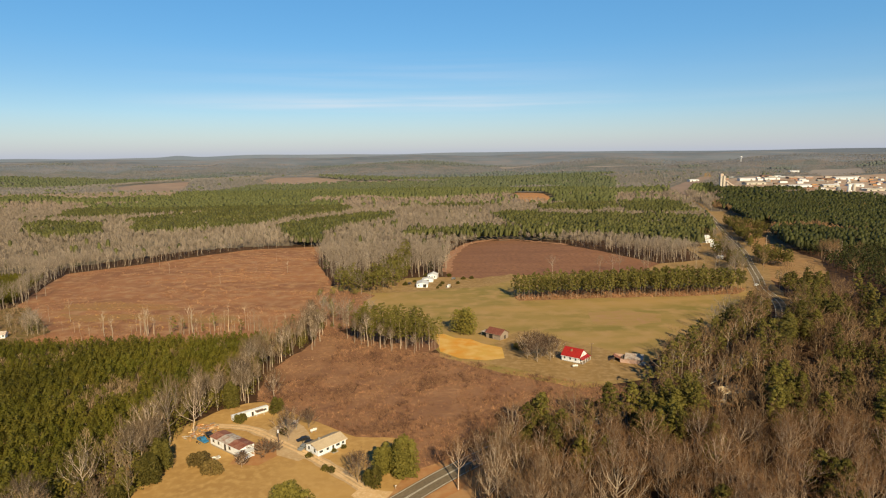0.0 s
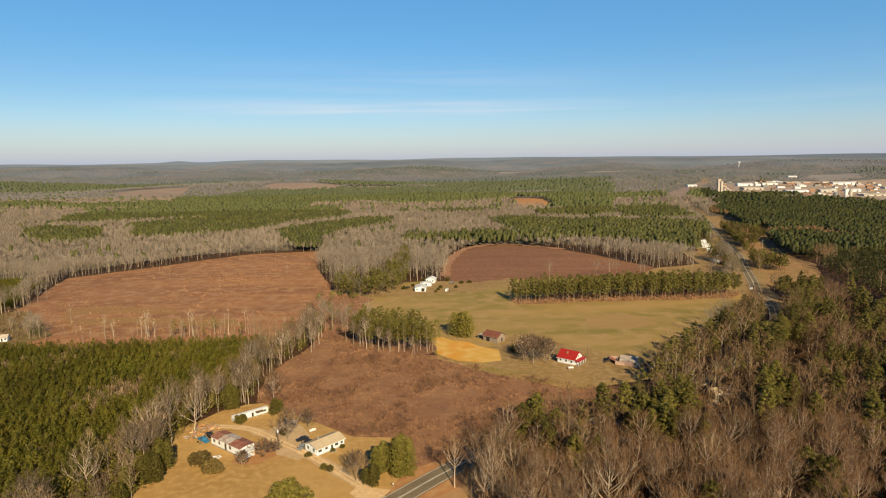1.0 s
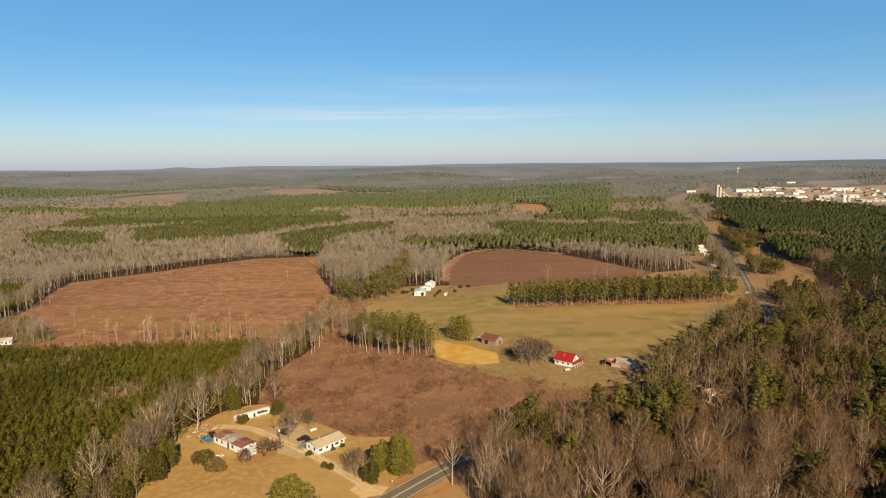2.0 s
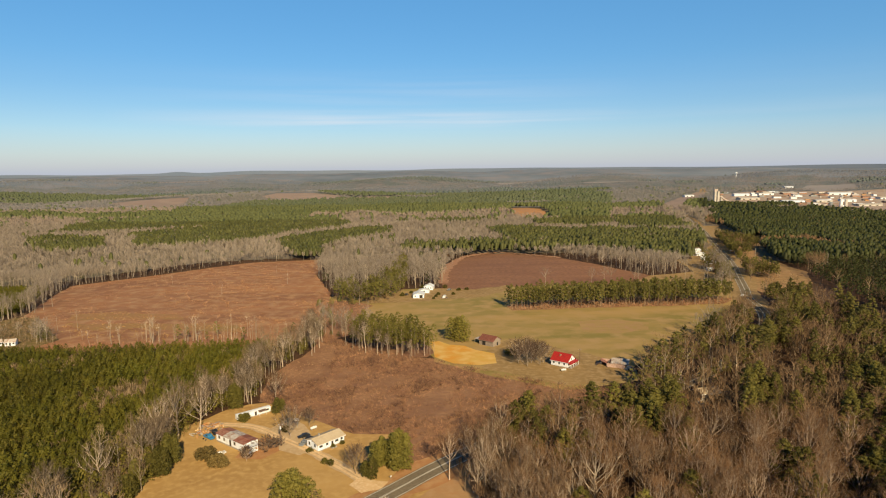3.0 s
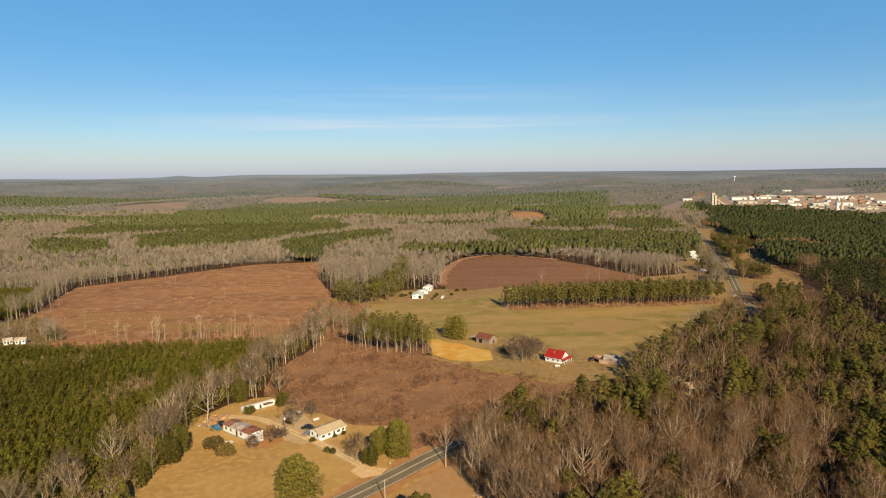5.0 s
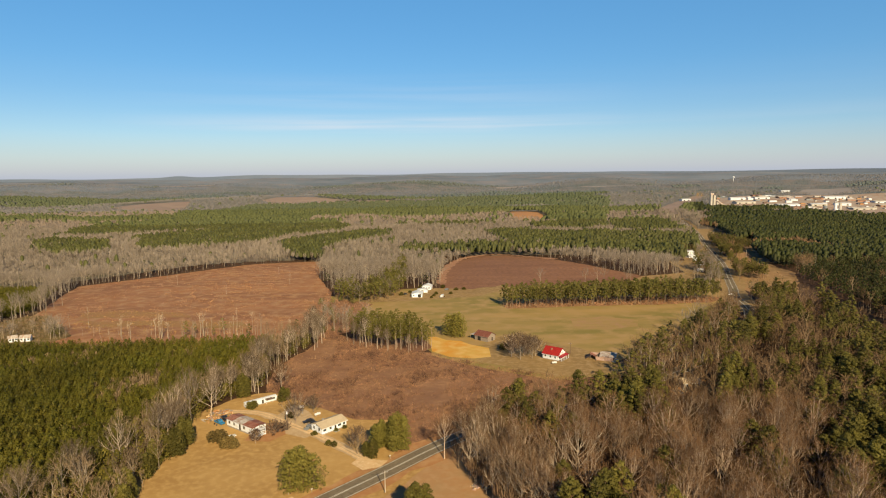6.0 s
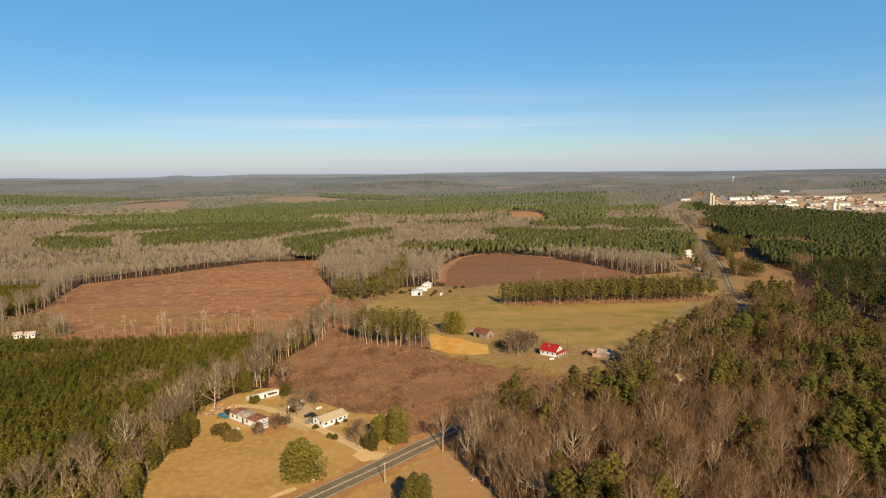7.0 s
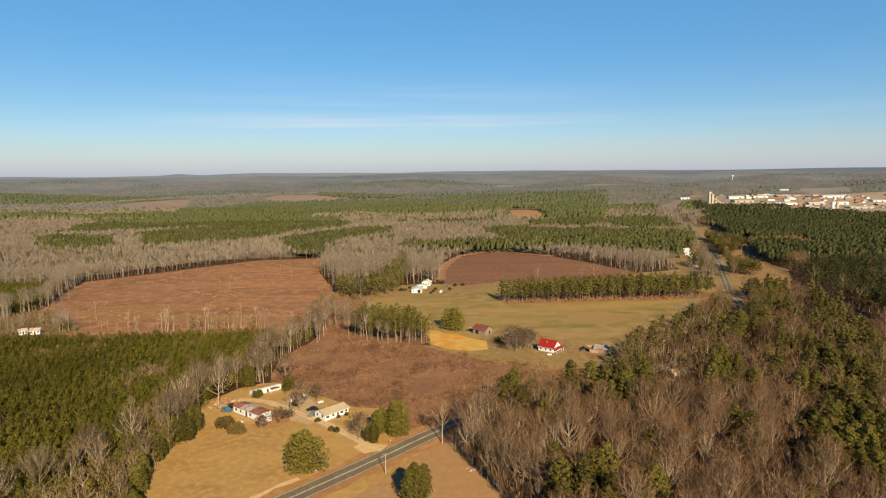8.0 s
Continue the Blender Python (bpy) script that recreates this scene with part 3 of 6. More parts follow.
def field(name, poly, mat, label, lift=0.12, ragged=2.0, grid=9.0, parent=None, kind="structure"):
    """A sheet of ground cover laid over the land, with a ragged edge."""
    edge = []
    for k, (p, q) in enumerate(zip(poly, poly[1:] + poly[:1])):
        n = max(1, int(math.dist(p, q) / max(3.0, ragged * 2)))
        for i in range(n):
            x, y = p[0] + (q[0] - p[0]) * i / n, p[1] + (q[1] - p[1]) * i / n
            o = noise.noise_vector((x / 11, y / 11, k * 0.0)) * ragged
            edge.append((x + o.x, y + o.y))
    xs, ys = [p[0] for p in edge], [p[1] for p in edge]
    X, Y = np.meshgrid(np.arange(min(xs), max(xs), grid), np.arange(min(ys), max(ys), grid))
    keep = inside(edge, X.ravel(), Y.ravel())
    pts = [Vector(p) for p in edge] + [Vector(p) for p in zip(X.ravel()[keep], Y.ravel()[keep])]
    n = len(edge)
    v, _, f, *_ = delaunay_2d_cdt(pts, [(i, (i + 1) % n) for i in range(n)], [], 1, 1e-4)
    v = np.array([(p.x, p.y) for p in v])
    z = land(v[:, 0], v[:, 1]) + lift
    me = bpy.data.meshes.new(name)
    me.from_pydata(np.column_stack([v, z]).tolist(), [], f)
    me.materials.append(mat)
    me.update()
    if me.polygons and me.polygons[0].normal.z < 0:
        me.flip_normals()
    ob = new(name, me)
    ob.parent = parent
    return tagged(ob, label, name.replace("_", " ").split()[-1], kind=kind)


def ribbon(line, offset, width, lift, every=6.0, wobble=0.0):
    """A strip along a polyline, rounded at its bends; returns a bmesh."""
    pts = []
    n = len(line)
    for k in range(n - 1):
        p0, p1, p2, p3 = (Vector(line[max(0, min(n - 1, j))]) for j in (k - 1, k, k + 1, k + 2))
        m = max(1, int((p2 - p1).length / every))
        for i in range(m):
            u = i / m
            pts.append(0.5 * (2 * p1 + (p2 - p0) * u + (2 * p0 - 5 * p1 + 4 * p2 - p3) * u * u + (3 * p1 - p0 - 3 * p2 + p3) * u ** 3))
    pts.append(Vector(line[-1]))
    bm = bmesh.new()
    rows = []
    for k, p in enumerate(pts):
        d = (pts[min(k + 1, len(pts) - 1)] - pts[max(k - 1, 0)]).normalized()
        side = Vector((d.y, -d.x))
        w = width * (1 + wobble * noise.noise((p.x / 6, p.y / 6, 2)))
        row = []
        for s in (-0.5, 0.5):
            q = p + side * (offset + s * w)
            row.append(bm.verts.new((q.x, q.y, float(land(q.x, q.y)) + lift)))
        rows.append(row)
    for r0, r1 in zip(rows, rows[1:]):
        bm.faces.new((r0[0], r0[1], r1[1], r1[0]))
    bmesh.ops.recalc_face_normals(bm, faces=bm.faces)
    if bm.faces and sum(f.normal.z for f in bm.faces) < 0:
        bmesh.ops.reverse_faces(bm, faces=bm.faces)
    return bm


field("brush_field", BRUSH, M["brush_soil"], "cut-over field of reddish brown dry brush")
field("dry_lawn", [(x - 11, y) if x < -75 and y < 215 else (x, y) for x, y in LAWN], M["lawn"], "tan winter lawn of dry grass round the houses", lift=0.1)
field("pasture_field", PASTURE, M["pasture"], "mown olive and tan winter pasture", lift=0.14)
field("worn_pasture", [(94, 373), (119, 379), (136, 370), (134, 351), (109, 341), (93, 349)], M["worn_grass"], "worn reddish tan patch in the pasture", lift=0.17, ragged=9.0)
field("ploughed_field", PLOUGH, M["plough"], "dark brown bare ploughed field", lift=0.17)
field("cutover_field", CUTOVER, M["cutover"], "reddish brown logged field with slash", lift=0.16)
for grassy in ([(-264, 425), (-233, 432), (-184, 417), (-174, 402), (-215, 404), (-251, 408)], [(-250, 396), (-188, 390), (-127, 384), (-120, 366), (-160, 372), (-227, 378)]):
    field("grassy_patch", grassy, M["grass_patch"], "olive-tan grass grown into the logged ground", lift=0.21, ragged=8.0)
field("farmyard", FARMYARD, M["verge"], "worn tan farmyard round the farmhouse and barn", lift=0.18)
field("pine_floor", ROW, M["needle_floor"], "reddish needle-strewn floor under the pine block", lift=0.2, ragged=4.5)
field("clay_patch", CLAY, M["clay"], "bright orange bare clay patch", lift=0.2, ragged=5.0)
field("cleared_strip", STRIP, M["strip_soil"], "reddish tan cleared strip beside the highway", lift=0.22)
field("roadside_clearing", [(-34, 118), (2, 168), (4, 180), (14, 182), (28, 164), (32, 140), (36, 120), (20, 88), (-60, 84)], M["roadside_dirt"], "bare reddish clay beside the road", lift=0.17)
field("worn_yard", [(-69, 190), (-60, 188), (-53, 196), (-57, 205), (-64, 206), (-68, 200)], M["bare_clay"], "worn reddish bare soil beside the mobile home", lift=0.16, ragged=2.2)
field("house_yard", [(-62, 214), (-60, 226), (-52, 218), (-45, 206), (-42, 196), (-48, 191), (-54, 195)], M["drive_dirt"], "worn tan dirt between the houses", lift=0.17, ragged=3.0)
field("drive_apron", [(-27, 168), (-24, 174), (-21, 172), (-14.5, 171), (-17, 166), (-23, 163.5)], M["gravel"], "pale gravel apron where the drive meets the road", lift=0.29, ragged=1.0, grid=2.0)
field("field_corner", CORNER, M["plantation_floor"], "dull brushy corner of the logged field", lift=0.19, ragged=4.0)
field("lane_verge", [(-60, 436), (-20, 444), (5, 450), (33, 456), (65, 486), (66, 506), (34, 490), (5, 496), (-25, 480), (-52, 458)], M["verge"], "pale tan strip along the farm lane", lift=0.19, ragged=5.0)
field("stand_floor", STAND, M["brush_soil"], "reddish brown brush under the slender pines", lift=0.15)
field("plantation_floor", [(max(x, -400), max(y, 85)) for x, y in YOUNG], M["plantation_floor"], "olive-brown grassy ground under the young pines", lift=0.1)
LANE_BRUSH = [(-91, 470), (-74, 455), (-55, 444), (-44, 434), (-49, 406), (-47, 354), (-70, 333), (-81, 398)]
field("lane_brush", LANE_BRUSH, M["brush_soil"], "brown brush between the logged field and the pasture", lift=0.2, ragged=5.0)
field("homes_clearing", HOMES, M["verge"], "tan yards of the roadside houses", lift=0.3)
field("clay_clearing", SHADE_GAPS[1], M["bare_clay"], "bare reddish clay opening in the woods", lift=0.2)
field("yard_clearing", YARD, M["bare_clay"], "bare reddish yard in the woods", lift=0.2)
for kind_of, poly in FAR_BARE:
    # cut fields beyond 2300 m take the greyer haze-tinted colour
    field("far_clearing", poly, {"clay": M["bare_clay"], "cut": M["pink_field"] if poly[0][1] < 2300 else M["hazed_field"], "verge": M["verge"], "yard": M["factory_yard"]}[kind_of], "distant bare clearing among the woods", lift=0.9, ragged=8, grid=45)
verge = part("grass_verge", ribbon(HIGHWAY[11:], 0, 22, 0.26, 10, 0.4), M["verge"], None, "dry tan grass verge along the highway")
field("highway_clearing", [(396, 800), (425, 800), (478, 960), (500, 1040), (450, 1040), (420, 900)], M["verge"], "tan cleared ground along the highway", lift=0.3)
tagged(verge, category="verge", kind="structure")
road = part("road", ribbon(HIGHWAY, 0, 7.9, 0.36), M["asphalt"], None, "two-lane grey asphalt highway")
tagged(road, category="road", kind="structure")
for s in (-3.5, 3.5):
    part("edge_line", ribbon(HIGHWAY, s, 0.2, 0.39), M["line"], road, "white painted edge line")
for s in (-0.2, 0.2):
    part("centre_line", ribbon(HIGHWAY, s, 0.17, 0.39), M["line"], road, "pale painted centre line")
shoulder = part("road_shoulder", ribbon(HIGHWAY[1:7], 0, 15, 0.24, 6, 0.5), M["bare_clay"], None, "reddish clay shoulder along the road")
tagged(shoulder, category="shoulder", kind="structure")
for nm, line, wide, mat, lab in (("clay_bank", BANK, 8, "clay_bank", "pinkish bare bank along the ploughed field"), ("farm_lane", [(-60, 470), (-14, 478), (14, 482), (40, 486), (66, 494)], 5, "verge", "tan farm lane past the far houses")):
    tagged(part(nm, ribbon(line, 0, wide, 0.34, 4, 1.1), M[mat], None, lab), category=nm.split("_")[1], kind="structure")
track = part("sandy_track", ribbon([(-75, 108), (-62, 124), (-50, 139), (-42, 147)], 0, 2.2, 0.2, 3, 0.7), M["gravel"], None, "pale sandy track worn along the roadside")
tagged(track, category="track", kind="structure")
drive = part("gravel_drive", ribbon(DRIVE, 0, 4.4, 0.265, 3, 0.5), M["drive_dirt"], None, "worn drive with two pale gravel wheel tracks leading to the houses")
tagged(drive, category="driveway", kind="structure")
for s in (-0.85, 0.85):
    part("wheel_track", ribbon(DRIVE, s, 1.15, 0.32, 3, 0.6), M["gravel"], drive, "pale gravel wheel track")


# ---- trees ----
class Geo:
    """Corners and triangles of one kind of tree; material 0 is wood, 1 is crown."""

    def __init__(self, seed):
        self.v, self.t, self.i, self.r = [], [], [], random.Random(seed)

    def tube(self, pts, radii, sides, mat=0):
        base = len(self.v)
        for k, (p, r) in enumerate(zip(pts, radii)):
            d = (pts[min(k + 1, len(pts) - 1)] - pts[max(k - 1, 0)]).normalized()
            u = d.orthogonal().normalized()
            w = d.cross(u)
            for s in range(sides):
                g = 6.2832 * s / sides
                self.v.append(p + (u * math.cos(g) + w * math.sin(g)) * r)
        for k in range(len(pts) - 1):
            for s in range(sides):
                p, q = base + k * sides + s, base + k * sides + (s + 1) % sides
                self.t += [(p, q, q + sides), (p, q + sides, p + sides)]
                self.i += [mat, mat]

    def sliver(self, p, q, w, mat=1, cross=1):
        d = (q - p).normalized()
        u = Vector((self.r.gauss(0, 1), self.r.gauss(0, 1), self.r.gauss(0, 1))).cross(d).normalized()
        for k in range(cross):
            n = len(self.v)
            self.v += [p - u * w / 2, p + u * w / 2, q]
            self.t.append((n, n + 1, n + 2))
            self.i.append(mat)
            u = d.cross(u)

    def leaf(self, c, d, length, width, mat=1):
        """A pointed needle spray from c along d."""
        u = Vector((self.r.gauss(0, 1), self.r.gauss(0, 1), self.r.gauss(0, 1))).cross(d).normalized() * width / 2
        n = len(self.v)
        self.v += [c - u, c + u, c + d * length]
        self.t.append((n, n + 1, n + 2))
        self.i.append(mat)

    def lump(self, c, wide, high, mat=1):
        """An uneven rounded clump of foliage."""
        n, f = len(self.v), (1 + 5 ** 0.5) / 2
        spin = self.r.uniform(0, 6.28)
        co, si = math.cos(spin), math.sin(spin)
        for x, y, z in ((-1, f, 0), (1, f, 0), (-1, -f, 0), (1, -f, 0), (0, -1, f), (0, 1, f), (0, -1, -f), (0, 1, -f), (f, 0, -1), (f, 0, 1), (-f, 0, -1), (-f, 0, 1)):
            d = self.r.uniform(0.65, 1.25) / 1.9
            self.v.append(c + Vector(((x * co - y * si) * wide * d, (x * si + y * co) * wide * d, z * high * d)))
        for t in ((0, 11, 5), (0, 5, 1), (0, 1, 7), (0, 7, 10), (0, 10, 11), (1, 5, 9), (5, 11, 4), (11, 10, 2), (10, 7, 6), (7, 1, 8), (3, 9, 4), (3, 4, 2), (3, 2, 6), (3, 6, 8), (3, 8, 9), (4, 9, 5), (2, 4, 11), (6, 2, 10), (8, 6, 7), (9, 8, 1)):
            self.t.append((n + t[0], n + t[1], n + t[2]))
            self.i.append(mat)

    def shingle(self, c, out, length, width, mat=1):
        """A pointed spray that lies across the way out, like a scale."""
        u = Vector((self.r.gauss(0, 1), self.r.gauss(0, 1), self.r.gauss(0, 1))).cross(out).normalized()
        w = out.cross(u)
        n = len(self.v)
        self.v += [c - u * width / 2 - w * length * 0.35, c + u * width / 2 - w * length * 0.35, c + w * length * 0.65]
        self.t.append((n, n + 1, n + 2))
        self.i.append(mat)

    def clump(self, c, wide, high, out, leaves, size, loose=0.5):
        """A tuft of needles: sprays laid over an uneven mound, some standing out."""
        for k in range(leaves):
            d = (self.way() + out * 0.75 + Vector((0, 0, 0.35))).normalized()
            p = c + Vector((d.x * wide, d.y * wide, d.z * high)) * self.r.uniform(0.7, 1.05)
            if k % 4 == 0:
                self.leaf(p - d * size * 0.3, (d + self.way(0.3) * 0.5).normalized(), size * self.r.uniform(0.9, 1.4), size * self.r.uniform(0.3, 0.5))
            else:
                self.shingle(p, (d + self.way() * loose).normalized(), size * self.r.uniform(0.75, 1.35), size * self.r.uniform(0.5, 0.85))

    def way(self, up=0.0):
        return (Vector((self.r.gauss(0, 1), self.r.gauss(0, 1), self.r.gauss(0, 1))).normalized() + Vector((0, 0, up))).normalized()

    def arrays(self):
        return np.array([tuple(p) for p in self.v], np.float32), np.array(self.t, np.int32), np.array(self.i, np.int32)


def bare(seed, height=19.0, spread=0.3, fork=0.4, detail=2, dense=1.0, stout=1.0):
    """A leafless hardwood: the stem parts into limbs that fan out to a rounded crown."""
    g = Geo(seed)
    r = g.r
    lean = Vector((r.uniform(-0.06, 0.06), r.uniform(-0.06, 0.06), 1))
    stem = height * 0.7
    n = 5 if detail == 2 else 3
    trunk = [Vector((0, 0, -0.3))]
    for k in range(1, n + 1):
        trunk.append(lean * stem * k / n + Vector((r.gauss(0, 0.2), r.gauss(0, 0.2), 0)))
    thick = height * 0.0155 * stout
    g.tube(trunk, [thick * (1 - 0.75 * k / n) for k in range(n + 1)], 5 if detail == 2 else 3)
    limbs = int((0, 9, 13)[detail] * dense ** 0.5)
    width = (0, 0.11, 0.058)[detail]
    centre, wide, high = height * 0.64, height * spread * 1.15, height * 0.37
    for k in range(limbs):
        u = (k + 0.5) / limbs
        f = fork / 0.7 + (1 - fork / 0.7) * u
        at = trunk[0].lerp(trunk[-1], min(1.0, f))
        a = k * 2.39996 + r.uniform(-0.4, 0.4)
        rise = math.radians(-8 + 92 * u ** 0.9)
        full = r.uniform(0.8, 1.08)
        tip = Vector((math.cos(a) * math.cos(rise) * wide * full, math.sin(a) * math.cos(rise) * wide * full, centre + high * math.sin(rise) * full))
        tip.x += lean.x * height * 0.6
        tip.y += lean.y * height * 0.6
        reach = (tip - at).length
        mid = at.lerp(tip, 0.5) + Vector((math.cos(a), math.sin(a), -0.25)) * reach * 0.09
        if detail == 2:
            g.tube([at, mid, tip], [thick * 0.42, thick * 0.26, 0.03], 3)
        else:
            g.sliver(at, tip, thick * 0.7, 0)
        for _ in range(int((0, 5, 7)[detail] * dense)):
            w = r.uniform(0.3, 1.0)
            p = at.lerp(mid, w * 2) if w < 0.5 else mid.lerp(tip, w * 2 - 1)
            d = ((tip - at).normalized() * 0.9 + g.way(0.7) * 0.8).normalized()
            q = p + d * height * r.uniform(0.1, 0.19)
            g.sliver(p, q, width * 1.8, 0 if detail == 2 else 1, 2 if detail == 2 else 1)
            for _ in range((0, 4, 5)[detail]):
                s = p.lerp(q, r.uniform(0.25, 1.0))
                e = s + (d + g.way(0.35) * 0.9).normalized() * height * r.uniform(0.06, 0.12)
                g.sliver(s, e, width)
                if detail == 2:
                    for _ in range(2):
                        h = s.lerp(e, r.uniform(0.3, 0.9))
                        g.sliver(h, h + (d + g.way(0.3)).normalized() * height * r.uniform(0.03, 0.065), width * 0.85)
    return g.arrays()


def pine(seed, height=19.0, base=0.5, width=3.4, clumps=40, leaves=20, size=0.8, core=2, trunk_sides=5):
    """A pine with a bare lower stem and a rounded, uneven crown of needle tufts on short limbs."""
    g = Geo(seed)
    r = g.r
    lean = Vector((r.uniform(-0.04, 0.04), r.uniform(-0.04, 0.04), 1))
    g.tube([lean * (height * 0.93 * k / 3) - Vector((0, 0, 0.3)) for k in range(4)], [height * 0.011 * (1 - 0.28 * k) for k in range(4)], trunk_sides)
    lop = [r.uniform(0.72, 1.18) for _ in range(5)]
    for k in range(clumps):
        u = (k + r.uniform(0.1, 0.9)) / clumps
        a = k * 2.39996 + r.uniform(-0.4, 0.4)
        full = width * (1 - u ** 2.3) ** 0.62 * min(1.0, 0.62 + 1.3 * u) * lop[int(a / 1.2566) % 5]
        reach = full * r.uniform(0.4, 0.92)
        stem = lean * (height * (base + (0.965 - base) * u))
        way = Vector((math.cos(a), math.sin(a), 0))
        c = stem + way * reach + Vector((0, 0, r.uniform(-0.3, 0.4)))
        s = width * r.uniform(0.26, 0.4) * (1 - 0.3 * u)
        if k % 3 == 0 and trunk_sides > 3:
            g.sliver(stem - Vector((0, 0, 0.5)), c, 0.13, 0)
        if core and k % core == 0:
            g.lump(stem.lerp(c, 0.75), s * 0.85, s * 0.6)
        g.clump(c, s, s * 0.75, (way * (1 - 0.7 * u) + Vector((0, 0, 0.3 + u))).normalized(), leaves, size)
    return g.arrays()


def bushy(seed, height, width, clumps, needles, size, low=0.06, stems=3):
    """A broad evergreen, green to the ground, with an uneven outline."""
    g = Geo(seed)
    r = g.r
    for k in range(stems):
        a = k * 2.1 + 0.4
        g.tube([Vector((math.cos(a), math.sin(a), 0)) * 0.35 * (1 if stems > 1 else 0) + Vector((0, 0, -0.3)), Vector((math.cos(a) * width * 0.12, math.sin(a) * width * 0.12, height * 0.8))], [0.22, 0.06], 5)
    lumps = [(r.uniform(0, 6.28), r.uniform(0.05, 0.95), r.uniform(0.55, 1.25)) for _ in range(26)]
    for k in range(clumps):
        u = (k + 0.5) / clumps
        a = k * 2.39996
        full = width * 0.5 * min(1.0, 0.6 + 1.7 * u) * (1 - u ** 2.6) ** 0.6
        bulge = 1.0
        for la, lu, lv in lumps:
            if abs(math.remainder(a - la, 6.2832)) < 0.45 and abs(u - lu) < 0.15:
                bulge *= lv
        reach = full * bulge * r.uniform(0.6, 1.0) ** 0.5
        c = Vector((math.cos(a) * reach, math.sin(a) * reach, height * (low + (1 - low) * u * bulge ** 0.3)))
        for _ in range(needles):
            d = (g.way(0.3) + Vector((math.cos(a), math.sin(a), 0.2)) * 0.6).normalized()
            g.leaf(c + g.way() * size * 0.5, d, size * r.uniform(0.7, 1.3), size * r.uniform(0.3, 0.5))
    return g.arrays()


def grove(seed, height, width, stems, clumps, leaves, size, low=0.08):
    """Several evergreens grown together: an uneven domed crown over a few stems."""
    g = Geo(seed)
    r = g.r
    for k in range(stems):
        a, d = k * 2.39996 + r.uniform(-0.4, 0.4), width * 0.29 * math.sqrt(k / max(1, stems - 1))
        o = Vector((math.cos(a) * d, math.sin(a) * d, 0))
        tall = height * (0.95 if k == 0 else r.uniform(0.84, 1.0) * (1 - 0.1 * d / (width * 0.3)))
        wide = width * (0.25 if stems > 1 else 0.5) * r.uniform(0.8, 1.2)
        g.tube([o - Vector((0, 0, 0.3)), o * 1.05 + Vector((0, 0, tall * 0.85))], [0.17, 0.04], 5)
        for j in range(clumps):
            u = (j + r.random()) / clumps
            b = j * 2.39996 + k
            way = Vector((math.cos(b), math.sin(b), 0))
            reach = wide * (1 - u ** 2.1) ** 0.6 * min(1.0, 0.72 + u) * r.uniform(0.55, 1.1)
            s = size * r.uniform(1.0, 1.9)
            c = o + way * reach + Vector((0, 0, tall * (low + (0.95 - low) * u) + r.gauss(0, 0.2)))
            if j % 6 == 0:
                g.lump(o + way * reach * 0.45 + Vector((0, 0, c.z)), s * 1.2, s)
            g.clump(c, s, s * 0.8, (way + Vector((0, 0, 0.25 + 0.8 * u))).normalized(), leaves, size, 0.75)
    return g.arrays()


def sapling(seed, height=6.0, width=1.45):
    """A young plantation pine, green to the ground, with a blunt crown of short sprays."""
    g = Geo(seed)
    r = g.r
    for k in range(58):
        u = (k + r.random()) / 58
        a = k * 2.39996
        full = width * (1 - u ** 1.7) ** 0.7 * min(1.0, 0.8 + u) * r.uniform(0.65, 1.12)
        way = Vector((math.cos(a), math.sin(a), 0.3 + 1.1 * u)).normalized()
        p = Vector((math.cos(a) * full, math.sin(a) * full, height * (0.2 + 0.78 * u)))
        if k % 4:
            g.shingle(p, (way + g.way() * 0.4).normalized(), r.uniform(0.65, 1.05), r.uniform(0.45, 0.72))
        else:
            g.leaf(p * 0.95, (way + Vector((0, 0, 0.8))).normalized(), r.uniform(0.6, 1.0), 0.34)
    return g.arrays()


def far_dome(seed, height=13.0, radius=2.3, sides=6):
    """A far pine in a close stand: a narrow blunt crown, uneven all round."""
    g = Geo(seed)
    r = g.r
    rings = []
    for z, w in ((0.42, 1.0), (0.85, 0.8)):
        rings.append(len(g.v))
        for k in range(sides):
            a = 6.2832 * (k + r.uniform(-0.3, 0.3)) / sides
            d = radius * w * r.uniform(0.7, 1.25)
            g.v.append(Vector((math.cos(a) * d, math.sin(a) * d, height * (z + r.uniform(-0.05, 0.05)))))
    g.v.append(Vector((r.gauss(0, 0.3), r.gauss(0, 0.3), height)))
    for lo, hi in ((rings[0], rings[1]),):
        for k in range(sides):
            m = (k + 1) % sides
            g.t += [(lo + k, lo + m, hi + m), (lo + k, hi + m, hi + k)]
            g.i += [1, 1]
    for k in range(sides):
        g.t.append((rings[1] + k, rings[1] + (k + 1) % sides, len(g.v) - 1))
        g.i.append(1)
    return g.arrays()


def far_hardwood(seed, height=15.0, radius=3.4, count=9):
    """A far bare crown: thin sprays that fan out from the stem."""
    g = Geo(seed)
    r = g.r
    g.sliver(Vector((0, 0, 0)), Vector((r.gauss(0, 0.3), r.gauss(0, 0.3), height * 0.85)), 0.4, 0)
    for k in range(count):
        a = k * 2.39996
        d = radius * math.sqrt((k + 0.5) / count)
        top = height * (1 - 0.3 * (d / radius) ** 2) * r.uniform(0.85, 1.0)
        p, q = Vector((math.cos(a) * d * 0.35, math.sin(a) * d * 0.35, height * 0.42)), Vector((math.cos(a) * d, math.sin(a) * d, top))
        g.sliver(q, p, height * (0.05 if count < 12 else 0.034))
    return g.arrays()


